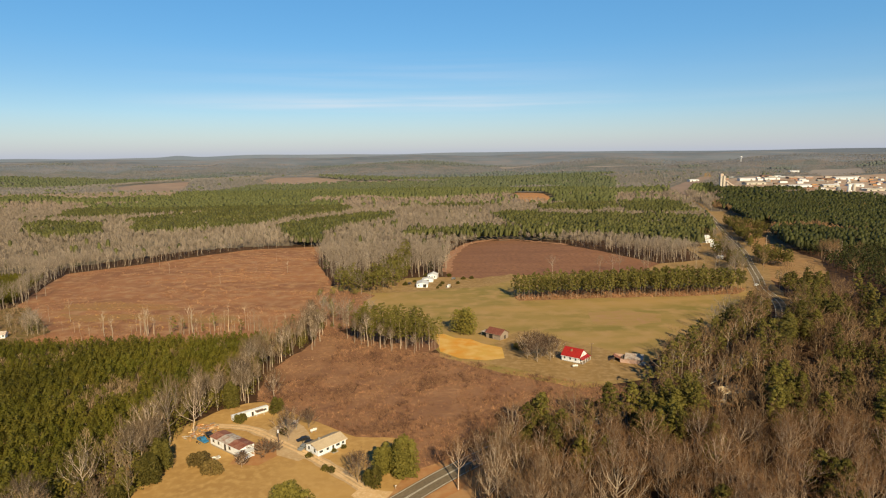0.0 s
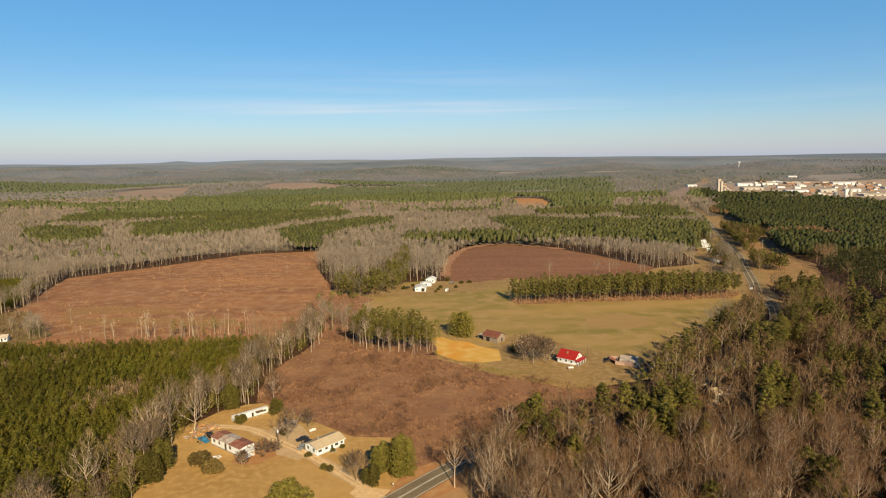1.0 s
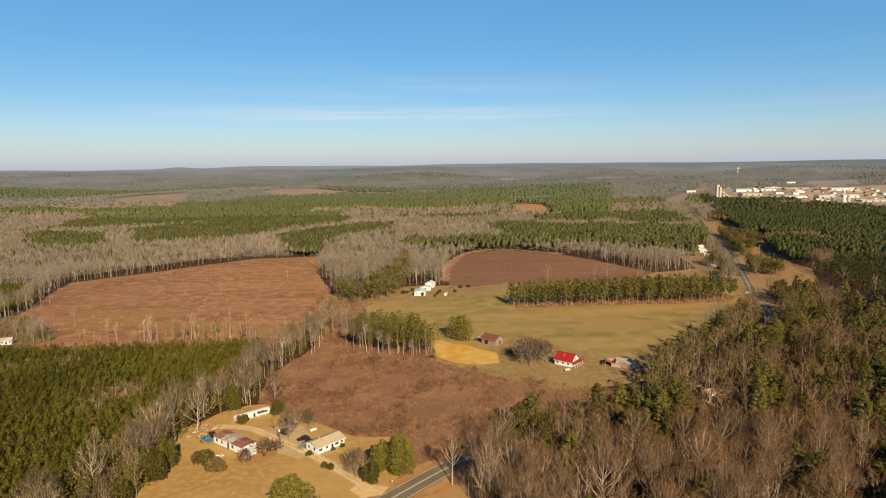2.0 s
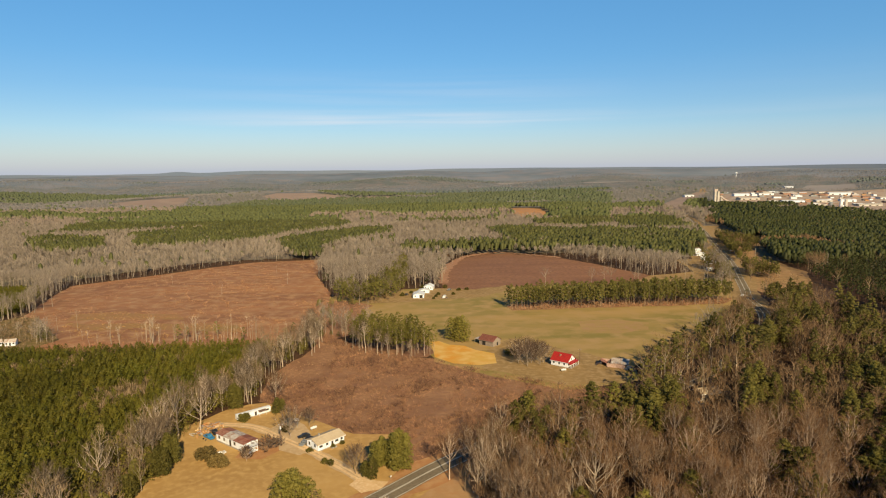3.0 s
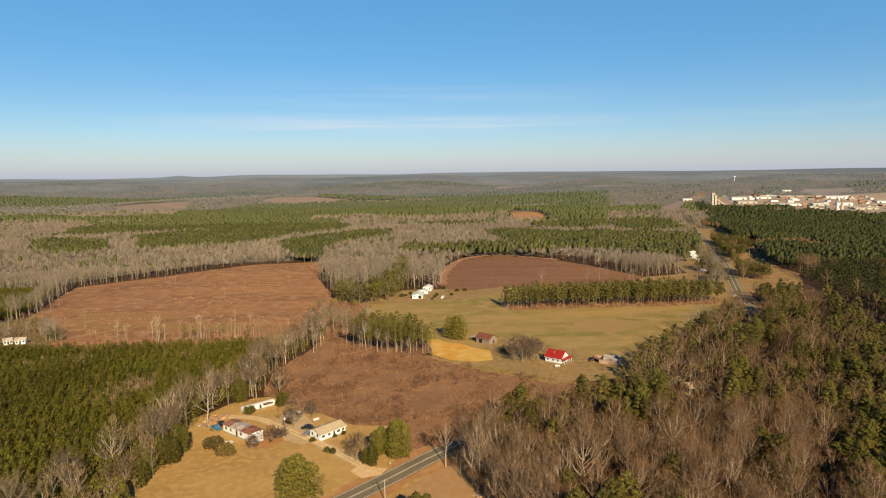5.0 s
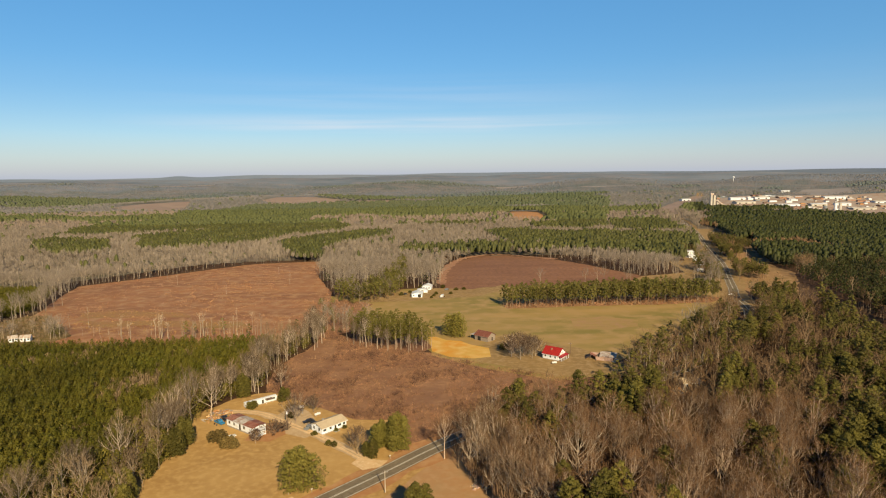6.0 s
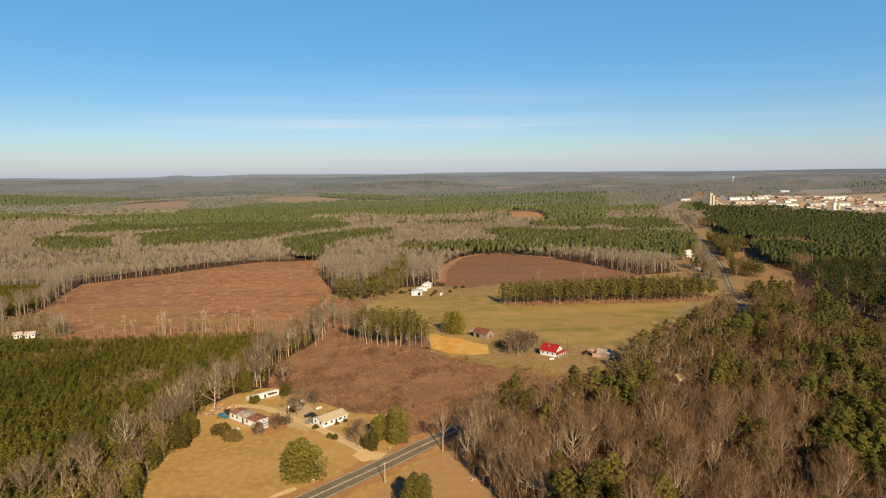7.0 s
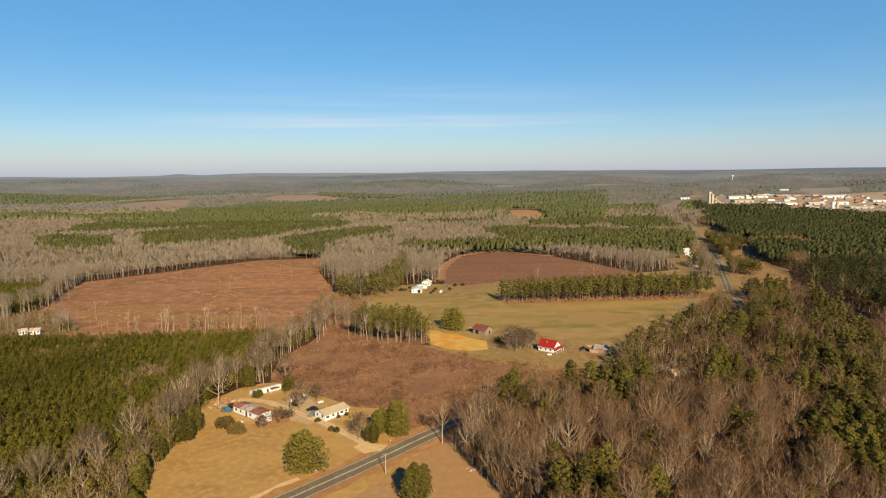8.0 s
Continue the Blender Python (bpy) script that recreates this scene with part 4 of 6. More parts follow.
def tuft(seed, height=1.3, blades=8, splay=0.6, width=0.22):
    g = Geo(seed)
    for k in range(blades):
        d = Vector((g.r.gauss(0, splay), g.r.gauss(0, splay), 1)).normalized()
        g.leaf(Vector((g.r.gauss(0, 0.3), g.r.gauss(0, 0.3), -0.05)), d, height * g.r.uniform(0.6, 1.2), width)
    return g.arrays()


def crowd(name, kinds, x, y, scale, mats, label, category, seed=1, tones=None, lift=0.0, tall=1.0, soft=False):
    """Many small or far plants as one mesh; soft: rounded shading."""
    rng = np.random.default_rng(seed)
    n = len(x)
    if not n:
        return None
    pick, turn = rng.integers(0, len(kinds), n), rng.uniform(0, 6.283, n)
    z = land(x, y) + lift
    tone = rng.uniform(0, 1, n) if tones is None else tones
    vs, ts, ids, tns, base = [], [], [], [], 0
    for k, (v, t, i) in enumerate(kinds):
        w = np.flatnonzero(pick == k)
        if not len(w):
            continue
        c, s, f = np.cos(turn[w])[:, None], np.sin(turn[w])[:, None], scale[w][:, None]
        out = np.stack([(v[None, :, 0] * c - v[None, :, 1] * s) * f + x[w][:, None], (v[None, :, 0] * s + v[None, :, 1] * c) * f + y[w][:, None], v[None, :, 2] * f * tall + z[w][:, None]], 2)
        vs.append(out.reshape(-1, 3))
        ts.append((t[None] + (np.arange(len(w)) * len(v))[:, None, None] + base).reshape(-1, 3))
        base += len(w) * len(v)
        ids.append(np.tile(i, len(w)))
        tns.append(np.repeat(tone[w], len(t)))
    ob = new(name, tri_mesh(name, np.concatenate(vs), np.concatenate(ts), mats, np.concatenate(ids), np.concatenate(tns)))
    if soft:
        ob.data.polygons.foreach_set("use_smooth", np.ones(len(ob.data.polygons), bool))
    return tagged(ob, label, category, kind="stuff")


def tree_thing(name, arrays, mats, label, category, group="", crown="crown"):
    """A single tree: trunk and crown under an Empty at its foot."""
    v, t, i = arrays
    ob = thing(name, Matrix(), label, category, group)
    for k, piece in ((0, "trunk"), (1, crown)):
        tt = t[i == k]
        used, inv = np.unique(tt.ravel(), return_inverse=True)
        child = new(piece, tri_mesh(piece, v[used], inv.reshape(-1, 3), [mats[k]]))
        child.parent = ob
    return ob


STANDING = set()


def plant(proto, x, y, s=1.0, turn=0.0, squash=1.0):
    if proto.name not in STANDING:
        STANDING.add(proto.name)
        proto.matrix_basis = pose(x, y, float(land(x, y)), 0, 0, turn)
        return proto
    m = pose(x, y, float(land(x, y)), 0, 0, turn) @ Matrix.Diagonal((s, s, s * squash, 1))
    return copy_thing(proto, m)


def jitter(x0, x1, y0, y1, cell, seed):
    rng = np.random.default_rng(seed)
    X, Y = np.meshgrid(np.arange(x0, x1, cell), np.arange(y0, y1, cell))
    x, y = X.ravel().astype(float), Y.ravel().astype(float)
    return x + rng.uniform(-0.42, 0.42, x.size) * cell, y + rng.uniform(-0.42, 0.42, x.size) * cell


def in_view(x, y, margin=25):
    return (np.abs(x) < 0.75 * (y + 45) + margin) & (y > 80)


def is_open(x, y):
    hit = np.zeros(x.shape, bool)
    for p in OPEN:
        hit |= inside(p, x, y)
    hit |= near_line(HIGHWAY, x, y) < 6.5
    hit |= (near_line(HIGHWAY[11:14], x, y) < 11) & (y > 380)
    hit |= (near_line(HIGHWAY[14:18], x, y) < 12)
    hit |= (near_line(HIGHWAY[18:], x, y) < 9)
    return hit


rnd = np.random.default_rng(7)

# mixed woods beside the road, tree by tree where the camera is nearest
KIND_BARE = [tree_thing("bare_tree", bare(20 + k, 16.5 + 2.0 * (k % 3), 0.16 + 0.04 * (k % 4), 0.34 + 0.07 * (k % 3)), (M["bark"], M["twig"]), "leafless grey-brown hardwood tree in the woods", "tree", "trees of the near woods") for k in range(7)]
KIND_PINE = [tree_thing("pine_tree", pine(40 + k, 15.5 + 1.1 * k, 0.24 + 0.05 * k, 4.5 - 0.3 * k, 54, 25, 0.62), (M["pine_bark"], M["needle_dark"]), "green pine with a bare lower stem in the woods", "tree", "pines of the near woods") for k in range(4)]
x, y = jitter(0, 330, 85, 480, 6.5, 3)
keep = inside(FOREST, x, y) & ~is_open(x, y) & in_view(x, y, 12) & ((waves(x, y, 48, 7, 5) > -0.62) | (y < 260)) & (np.hypot(x - 46, y - 147) > 11.5)
x, y = x[keep], y[keep]
mixed = np.zeros(x.size, bool)
for p in PATCHES:
    mixed |= inside(p, x, y)
east = inside(PINES_EAST, x, y)
pines = (mixed & (rnd.random(x.size) < 0.97)) | (inside(HALF, x, y) & (waves(x, y, 40, 2, 5) + rnd.normal(0, 0.2, x.size) > np.where(y < 210, 0.22, 0.0))) | inside(SHADY, x, y) | east | ((y > 290) & (waves(x, y, 60, 4, 5) > 0.08)) | (rnd.random(x.size) < 0.05)
nearest = (y - 0.25 * x) < 190
near_bare = np.flatnonzero(nearest & ~pines)[:215]
near_pine = np.flatnonzero(nearest & pines)[:200]
for k, i in enumerate(near_bare):
    plant(KIND_BARE[k % 7], x[i], y[i], rnd.uniform(0.72, 1.08), rnd.uniform(0, 360))
for k, i in enumerate(near_pine):
    plant(KIND_PINE[k % 4], x[i], y[i], rnd.uniform(0.85, 1.15), rnd.uniform(0, 360))
rest = np.ones(x.size, bool)
rest[near_bare] = rest[near_pine] = False
MID_BARE = [bare(60 + k, 18 + k, 0.2 + 0.04 * k, 0.4, 1) for k in range(4)]
MID_PINE = [pine(70 + k, 15.0 + 1.2 * k, 0.3 + 0.05 * k, 4.7 - 0.3 * k, 26, 18, 0.85, 2, 3) for k in range(5)]
STAND_PINE_FAR = [pine(76 + k, 13.0 + k, 0.35, 3.9, 9, 9, 1.6, 3, 3) for k in range(4)]
THIN_PINE = [pine(86 + k, 13.5 + k, 0.36, 3.2, 12, 9, 1.2, 3, 3) for k in range(3)]
WOODS_BARE = [bare(64 + k, 14.5 + 1.2 * k, 0.24 + 0.04 * k, 0.35, 1) for k in range(4)]
FAR_TREE = [far_hardwood(80 + k, 14.5 + k, 3.4, 19) for k in range(4)]
TINY_TREE = [far_hardwood(84 + k, 14.5 + k, 3.8, 9) for k in range(4)]
FAR_PINE = [far_dome(90 + k, 12.0 + 0.4 * k, 2.5, 5) for k in range(8)]
TINY_PINE = [far_dome(94 + k, 12.5 + 0.6 * k, 3.4, 4) for k in range(5)]
b, p, deep = rest & ~pines, rest & pines & ~east, rest & pines & east
swell = 0.9 + 0.22 * waves(x, y, 55, 3, 4)
crowd("bare_woods", WOODS_BARE, x[b], y[b], rnd.uniform(0.75, 1.1, b.sum()) * swell[b], [M["woods_trunk"], M["twig_woods"]], "leafless grey-brown winter hardwoods beyond the road", "woods", 11)
crowd("pine_woods", MID_PINE, x[p], y[p], rnd.uniform(0.75, 1.12, p.sum()) * swell[p], [M["pine_bark"], M["needle_mass"]], "green pines mixed into the winter woods", "woods", 12)

crowd("east_pines", MID_PINE, x[deep], y[deep], rnd.uniform(0.75, 1.0, deep.sum()), [M["pine_bark"], M["deep_needles"]], "dense deep green pines east of the woods", "pines", 45)

# leafless understorey between the stems
x, y = jitter(0, 330, 85, 480, 5.2, 37)
k = inside(FOREST, x, y) & ~is_open(x, y) & in_view(x, y, 10)
x, y = x[k], y[k]
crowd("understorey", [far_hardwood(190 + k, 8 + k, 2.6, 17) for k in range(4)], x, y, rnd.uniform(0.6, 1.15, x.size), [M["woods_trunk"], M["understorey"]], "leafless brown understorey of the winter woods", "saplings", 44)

# closer rank of trees along both sides of the road
x, y = jitter(5, 250, 180, 440, 4.2, 4)
away = near_line(HIGHWAY[5:13], x, y)
k = (away > 5.5) & (away < 13) & ~inside(YARD, x, y) & (x > 12) & inside(FOREST, x, y) & (y < 375)
x, y = x[k], y[k]
k = rnd.random(x.size) < 0.5
crowd("roadside_rank", MID_BARE, x[~k], y[~k], rnd.uniform(0.6, 0.95, (~k).sum()), [M["bark_mass"], M["twig_woods"]], "leafless trees close along the wooded road", "trees", 35)
crowd("roadside_pine_rank", THIN_PINE, x[k], y[k], rnd.uniform(0.6, 0.95, k.sum()), [M["pine_bark"], M["needle_mass"]], "green pines close along the wooded road", "pines", 36)

PALE_BARE = [tree_thing("slender_tree", bare(240 + k, 15 + k, 0.1 + 0.015 * k, 0.55), (M["pale_bark"], M["pale_twig"]), "slender pale leafless tree at the edge of the brush field", "tree", "pale trees by the brush field") for k in range(4)]

# pale trees along the edge of the woods by the road
PALE_EDGE = [tree_thing("bare_tree", bare(250 + k, 15.5 + 1.5 * k, 0.17 + 0.03 * k, 0.3), (M["pale_bark"], M["edge_twig"]), "pale grey leafless tree at the edge of the woods", "tree", "trees of the near woods") for k in range(4)]
for k in range(26):
    u = k / 25
    px, py = (12 + 18 * u, 166 - 44 * u) if k % 2 else (17 + 24 * u, 172 - 40 * u)
    plant(PALE_EDGE[k % 4], px + rnd.normal(0, 2), py + rnd.normal(0, 2), rnd.uniform(0.7, 1.05), rnd.uniform(0, 360))

# low leafless shrubs crowding the foot of that edge
u = rnd.random(240)
crowd("edge_shrubs", [far_hardwood(350 + k, 5.5 + k, 2.0, 22) for k in range(4)], 11 + 17 * u + rnd.uniform(-1, 6, 240), 164 - 44 * u + rnd.uniform(-2, 5, 240), rnd.uniform(0.4, 1.1, 240), [M["snag_bark"], M["edge_twig"]], "leafless shrubs crowding the edge of the woods", "shrubs", 98)

# pines and bare trees that hide the bend of the road from the pasture
x, y = jitter(165, 250, 300, 440, 4.5, 46)
away = near_line(HIGHWAY[9:13], x, y)
k = (away > 6.5) & (away < 12.5) & ~inside(FOREST, x, y) & (y < 378)
x, y = x[k], y[k]
k = rnd.random(x.size) < 0.55
crowd("bend_pines", THIN_PINE, x[k], y[k], rnd.uniform(0.55, 0.95, k.sum()), [M["pine_bark"], M["needle_mass"]], "dark pines along the bend of the road", "pines", 47)
crowd("bend_trees", WOODS_BARE, x[~k], y[~k], rnd.uniform(0.5, 0.85, (~k).sum()), [M["woods_trunk"], M["twig_woods"]], "leafless trees along the bend of the road", "trees", 48)

for k, (px, py) in enumerate(((27, 184), (29, 191), (30, 198), (33, 205), (37, 211), (25, 178), (34, 196))):
    plant(KIND_PINE[k % 4], px, py, 0.78 + 0.06 * (k % 3), 83 * k)
for k, (px, py) in enumerate(((183, 304), (190, 311), (196, 318), (188, 300), (199, 309), (178, 297), (204, 324))):
    plant(KIND_PINE[(k + 1) % 4], px, py, 1.0 + 0.06 * (k % 3), 49 * k)

# young pine plantation
x, y = jitter(-420, -60, 85, 345, 2.45, 5)
x, y = x + 0.9 * waves(x, y, 19, 3, 5), y + 1.3 * waves(x, y, 23, 6, 5)
keep = inside(YOUNG, x, y) & in_view(x, y, 15) & ~is_open(x, y)
x, y = x[keep], y[keep]
gap = waves(x, y, 60, 2, 4)
keep = gap + rnd.normal(0, 0.26, x.size) < 0.6
crowd("pine_plantation", [sapling(100 + k) for k in range(6)], x[keep], y[keep], rnd.uniform(0.7, 1.25, keep.sum()), [M["pine_bark"], M["young"]], "dense young green pine plantation", "plantation", 13, np.clip(0.42 + 0.5 * waves(x, y, 75, 1, 6) + 0.0022 * (x + 190) + 0.004 * np.clip(x + 210, 0, 110) * np.clip((y - 215) / 70, 0, 1) + rnd.normal(0, 0.16, x.size), 0, 1)[keep])
x, y = x[~keep], y[~keep]
crowd("plantation_gaps", [far_hardwood(110 + k, 5.2, 1.8, 14) for k in range(3)], x, y, rnd.uniform(0.7, 1.2, x.size), [M["woods_trunk"], M["thicket_twigs"]], "grey leafless saplings in gaps of the plantation", "saplings", 14)

# block of young pines beyond the logged field's corner, bare trees before it, brush in the corner
x, y = jitter(-440, -295, 390, 570, 2.9, 92)
k = inside(WEST_YOUNG, x, y) & in_view(x, y, 15)
crowd("west_plantation", [sapling(100 + k) for k in range(4)], x[k], y[k], rnd.uniform(0.7, 1.15, k.sum()), [M["pine_bark"], M["young"]], "block of young green pines beyond the logged field", "plantation", 93, np.clip(rnd.normal(0.8, 0.15, k.sum()), 0, 1))
u = rnd.random(30)
crowd("block_edge_trees", MID_BARE, -312 + 14 * u + rnd.normal(0, 4, 30), 394 + 60 * u * u + rnd.normal(0, 4, 30), rnd.uniform(0.5, 0.9, 30), [M["bark_mass"], M["twig_mass"]], "pale leafless trees before the block of young pines", "trees", 94)
x, y = jitter(-310, -220, 322, 425, 2.3, 95)
k = inside(CORNER, x, y) & (np.hypot(x + 250, y - 343) > 5) & (waves(x, y, 22, 1, 5) + rnd.normal(0, 0.3, x.size) > -0.25)
x, y = x[k], y[k]
crowd("corner_brush", [tuft(330 + k, 1.7, 12, 0.7, 0.15) for k in range(4)], x, y, rnd.uniform(0.6, 1.4, x.size), [M["dark_brush"], M["thicket_twigs"]], "dull grey-brown brush in the field's corner", "brush", 96)
k = rnd.random(x.size) < 0.24
crowd("corner_saplings", [far_hardwood(340 + k, 5.0, 1.7, 14) for k in range(3)], x[k], y[k], rnd.uniform(0.5, 1.1, k.sum()), [M["woods_trunk"], M["thicket_twigs"]], "grey leafless saplings in the field's corner", "saplings", 97)

# grey thicket between plantation, lawn and brush field
x, y = jitter(-160, -60, 85, 355, 3.8, 6)
keep = inside(THICKET, x, y) & in_view(x, y, 15) & ~is_open(x, y)
x, y = x[keep], y[keep]
k = rnd.random(x.size) < 0.38
crowd("bare_thicket", [bare(170 + k, 10 + 2 * k, 0.2, 0.3, 1) for k in range(4)], x[k], y[k], rnd.uniform(0.5, 1.05, k.sum()), [M["bark_mass"], M["thicket_twigs"]], "grey leafless thicket at the edge of the plantation", "thicket", 22)
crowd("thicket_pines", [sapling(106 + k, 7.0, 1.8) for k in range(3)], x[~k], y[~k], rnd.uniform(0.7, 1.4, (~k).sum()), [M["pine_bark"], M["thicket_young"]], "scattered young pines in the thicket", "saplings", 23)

# pine row in the pasture and the stand by the brush field
x, y = jitter(40, 260, 405, 475, 4.2, 8)
k = inside(ROW, x, y)
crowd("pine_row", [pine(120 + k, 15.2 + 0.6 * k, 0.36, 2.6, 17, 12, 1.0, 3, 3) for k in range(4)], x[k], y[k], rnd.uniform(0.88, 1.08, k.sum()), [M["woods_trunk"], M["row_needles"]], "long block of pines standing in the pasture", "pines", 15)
x, y = jitter(-60, 10, 295, 360, 4.0, 9)
k = inside(STAND, x, y)
x2, y2 = jitter(40, 260, 400, 475, 2.6, 62)
k2 = inside(ROW, x2, y2)
crowd("row_brush", [tuft(300 + k, 2.4, 12, 0.7, 0.2) for k in range(4)], x2[k2], y2[k2], rnd.uniform(0.5, 1.3, k2.sum()), [M["weeds"], M["weeds"]], "reddish brown brush under the pine block", "brush", 63)
STAND_PINE = [tree_thing("pine_tree", pine(130 + k, 15.0 + 1.3 * k, 0.38, 3.0, 30, 20, 0.58, 0), (M["bark"], M["needle"]), "tall slender pine with a bare stem by the brush field", "tree", "pines by the brush field") for k in range(3)]
for j, i in enumerate(np.flatnonzero(k)):
    plant(STAND_PINE[j % 3], x[i], y[i], rnd.uniform(0.82, 1.08), rnd.uniform(0, 360))

# woods to the horizon; the outer rings carry haze in their crown colours
rings = [(120, 600, 6.4, 0), (600, 1150, 6.9, 1), (1150, 1700, 10.3, 2), (1700, 2400, 13.0, 3), (2400, 3400, 19, 4)]
for y0, y1, cell, far in rings:
    x, y = jitter(-0.78 * y1 - 60, 0.78 * y1 + 60, y0, y1, cell, 20 + far)
    keep = in_view(x, y, 40) & ~is_open(x, y) & ~inside(FOREST, x, y) & ~inside(YOUNG, x, y) & ~inside(THICKET, x, y) & ~inside(ROW, x, y) & ~inside(STAND, x, y)
    keep &= (y > 350) | (x > 150) | (x < -330)
    x, y = x[keep], y[keep]
    green = np.zeros(x.size, bool)
    ragged = 1 if far else 0
    for poly in GREENS:
        green |= inside(poly, x + ragged * 12 * waves(x, y, 120, 2, 5), y + ragged * 30 * waves(x, y, 150, 6, 5))
    if far == 1:
        # pine stands are closer than the hardwoods
        x2, y2 = jitter(-0.78 * y1 - 60, 0.78 * y1 + 60, y0, y1, 4.3, 57)
        k2 = in_view(x2, y2, 20) & ~is_open(x2, y2) & (np.any([inside(poly, x2 + 12 * waves(x2, y2, 120, 2, 5), y2 + 30 * waves(x2, y2, 150, 6, 5)) for poly in GREENS], axis=0))
        x, y = np.concatenate([x[~green], x2[k2]]), np.concatenate([y[~green], y2[k2]])
        green = np.arange(x.size) >= (~green).sum()
    mix_in = waves(x, y, 300 if far < 2 else 900, 6, 5) + 0.25 * waves(x, y, 110, 1, 4)
    scrub = ~green & (((mix_in > 0.42) & ((x > -40) | (y > 1000))) | (rnd.random(x.size) < 0.018)) if far < 2 else ~green & ((waves(x * 0.4, y, 620, 6, 5) + 0.3 * waves(x * 0.4, y, 210, 1, 4) > (0.3, 0.3, 0.35, 0.3, 0.45)[far]) | (rnd.random(x.size) < (0, 0, 0.05, 0.03, 0)[far]))
    needle = (green & (rnd.random(x.size) < np.where((waves(x, y, 130, 3, 5) > 0.45) & (x < 0.4 * y + 62), 0.72, 0.97))) | scrub
    grow = (0.9, 0.95, 1.3, 1.63, 2.0)[far]
    size = np.where(needle, rnd.uniform(0.8, 1.14, x.size), rnd.uniform(0.82, 1.04, x.size)) * grow * np.where(needle, (1.0, 1.12, 1.2, 1.2, 1.2)[far], (1.0, 0.86, 0.86, 0.9, 0.9)[far])
    hard = ~needle
    east_side = x > 0.4 * y + 62
    for side, shade, name, lab in ((~east_side, "stand_needles", "pine_forest", "dark green pine forest"), (east_side, "deep_needles", "deep_pine_forest", "deep green pine forest east of the highway")):
        k = needle & side
        leafage = (shade, shade, "far_needles" if side is not east_side else "deep_needles", "hazed_needles", "haze_blue_needles")[far]
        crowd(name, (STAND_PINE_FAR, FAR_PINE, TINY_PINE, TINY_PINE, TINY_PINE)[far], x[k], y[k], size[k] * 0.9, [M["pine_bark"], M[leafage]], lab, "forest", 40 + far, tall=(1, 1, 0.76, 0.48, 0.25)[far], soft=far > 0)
    for side, dull in ((~east_side, False), (east_side, True)):
        k = hard & side
        wood = (("woods_trunk", "twig_woods") if dull else ("bark_mass", "twig_mass"), ("woods_trunk", "twig_woods") if dull else ("bark_mass", "twig_mass"), ("grey_twigs",) * 2, ("hazed_twigs",) * 2, ("haze_blue_twigs",) * 2)[far]
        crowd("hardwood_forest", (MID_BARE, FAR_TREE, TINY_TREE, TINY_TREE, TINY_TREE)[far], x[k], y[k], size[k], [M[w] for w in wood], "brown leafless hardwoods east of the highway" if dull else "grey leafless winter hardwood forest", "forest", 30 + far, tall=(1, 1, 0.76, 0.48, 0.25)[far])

# belt of slender bare trees between plantation and brush field, and snags left in the cut-over
for k in range(48):
    u = rnd.random()
    line = [(-66, 350), (-67, 318), (-79, 280), (-79, 245), (-92, 228)]
    j = min(3, int(u * 4))
    f = u * 4 - j
    px, py = (line[j][n] + (line[j + 1][n] - line[j][n]) * f for n in (0, 1))
    plant(PALE_BARE[int(rnd.integers(0, 4))], px + rnd.normal(-3.5, 3), py + rnd.normal(0, 2), rnd.uniform(0.6, 1.0), rnd.uniform(0, 360))
for px, py, tall in ((-45, 320, 0.9), (-41, 317, 0.75), (-37, 314, 1.0), (-30, 309, 0.8), (-24, 305, 0.7), (-50, 329, 0.85), (-12, 301, 0.6)):
    plant(PALE_BARE[int(rnd.integers(0, 4))], px, py, tall, rnd.uniform(0, 360))
# a few pale trees on the lane between the logged field and the pasture
x, y = rnd.uniform(-66, -40, 14), rnd.uniform(352, 372, 14)
crowd("lane_trees", MID_BARE, x, y, rnd.uniform(0.4, 0.7, 14), [M["bark_mass"], M["twig_mass"]], "low leafless trees between the logged field and the pasture", "saplings", 49)
x = np.concatenate([rnd.uniform(-225, -84, 34), rnd.choice([-166, -157, -146, -141, -128, -115, -104], 30) + rnd.normal(0, 3, 30), rnd.uniform(-290, -90, 9)])
y = np.concatenate([rnd.normal(346, 7, 34), rnd.normal(344, 4, 30), rnd.uniform(370, 600, 9)])
crowd("slender_snags", [bare(140 + k, 12 + 2 * k, 0.06, 0.6, 1, 0.3) for k in range(3)], x, y, rnd.uniform(0.45, 1.1, x.size), [M["snag_bark"], M["snag_bark"]], "pale slender trees left standing in the logged field", "saplings", 16)
x, y = np.array([-152.0, -148, -134, -131, -112, -88, -85]), np.array([345.0, 349, 343, 351, 342, 346, 351])
crowd("snag_pines", THIN_PINE, x, y, rnd.uniform(0.45, 0.75, x.size), [M["pine_bark"], M["row_needles"]], "thin young pines left at the logged field's near edge", "pines", 90)
x, y = rnd.uniform(-230, -86, 420), rnd.normal(334, 5, 420)
k = inside(CUTOVER, x, y) & (waves(x, y, 26, 2, 5) > -0.1)
crowd("edge_brush", [tuft(320 + k, 2.2, 11, 0.9, 0.2) for k in range(4)], x[k], y[k], rnd.uniform(0.5, 1.3, k.sum()), [M["dark_brush"], M["weeds"]], "dark brush along the edge of the plantation", "brush", 91)

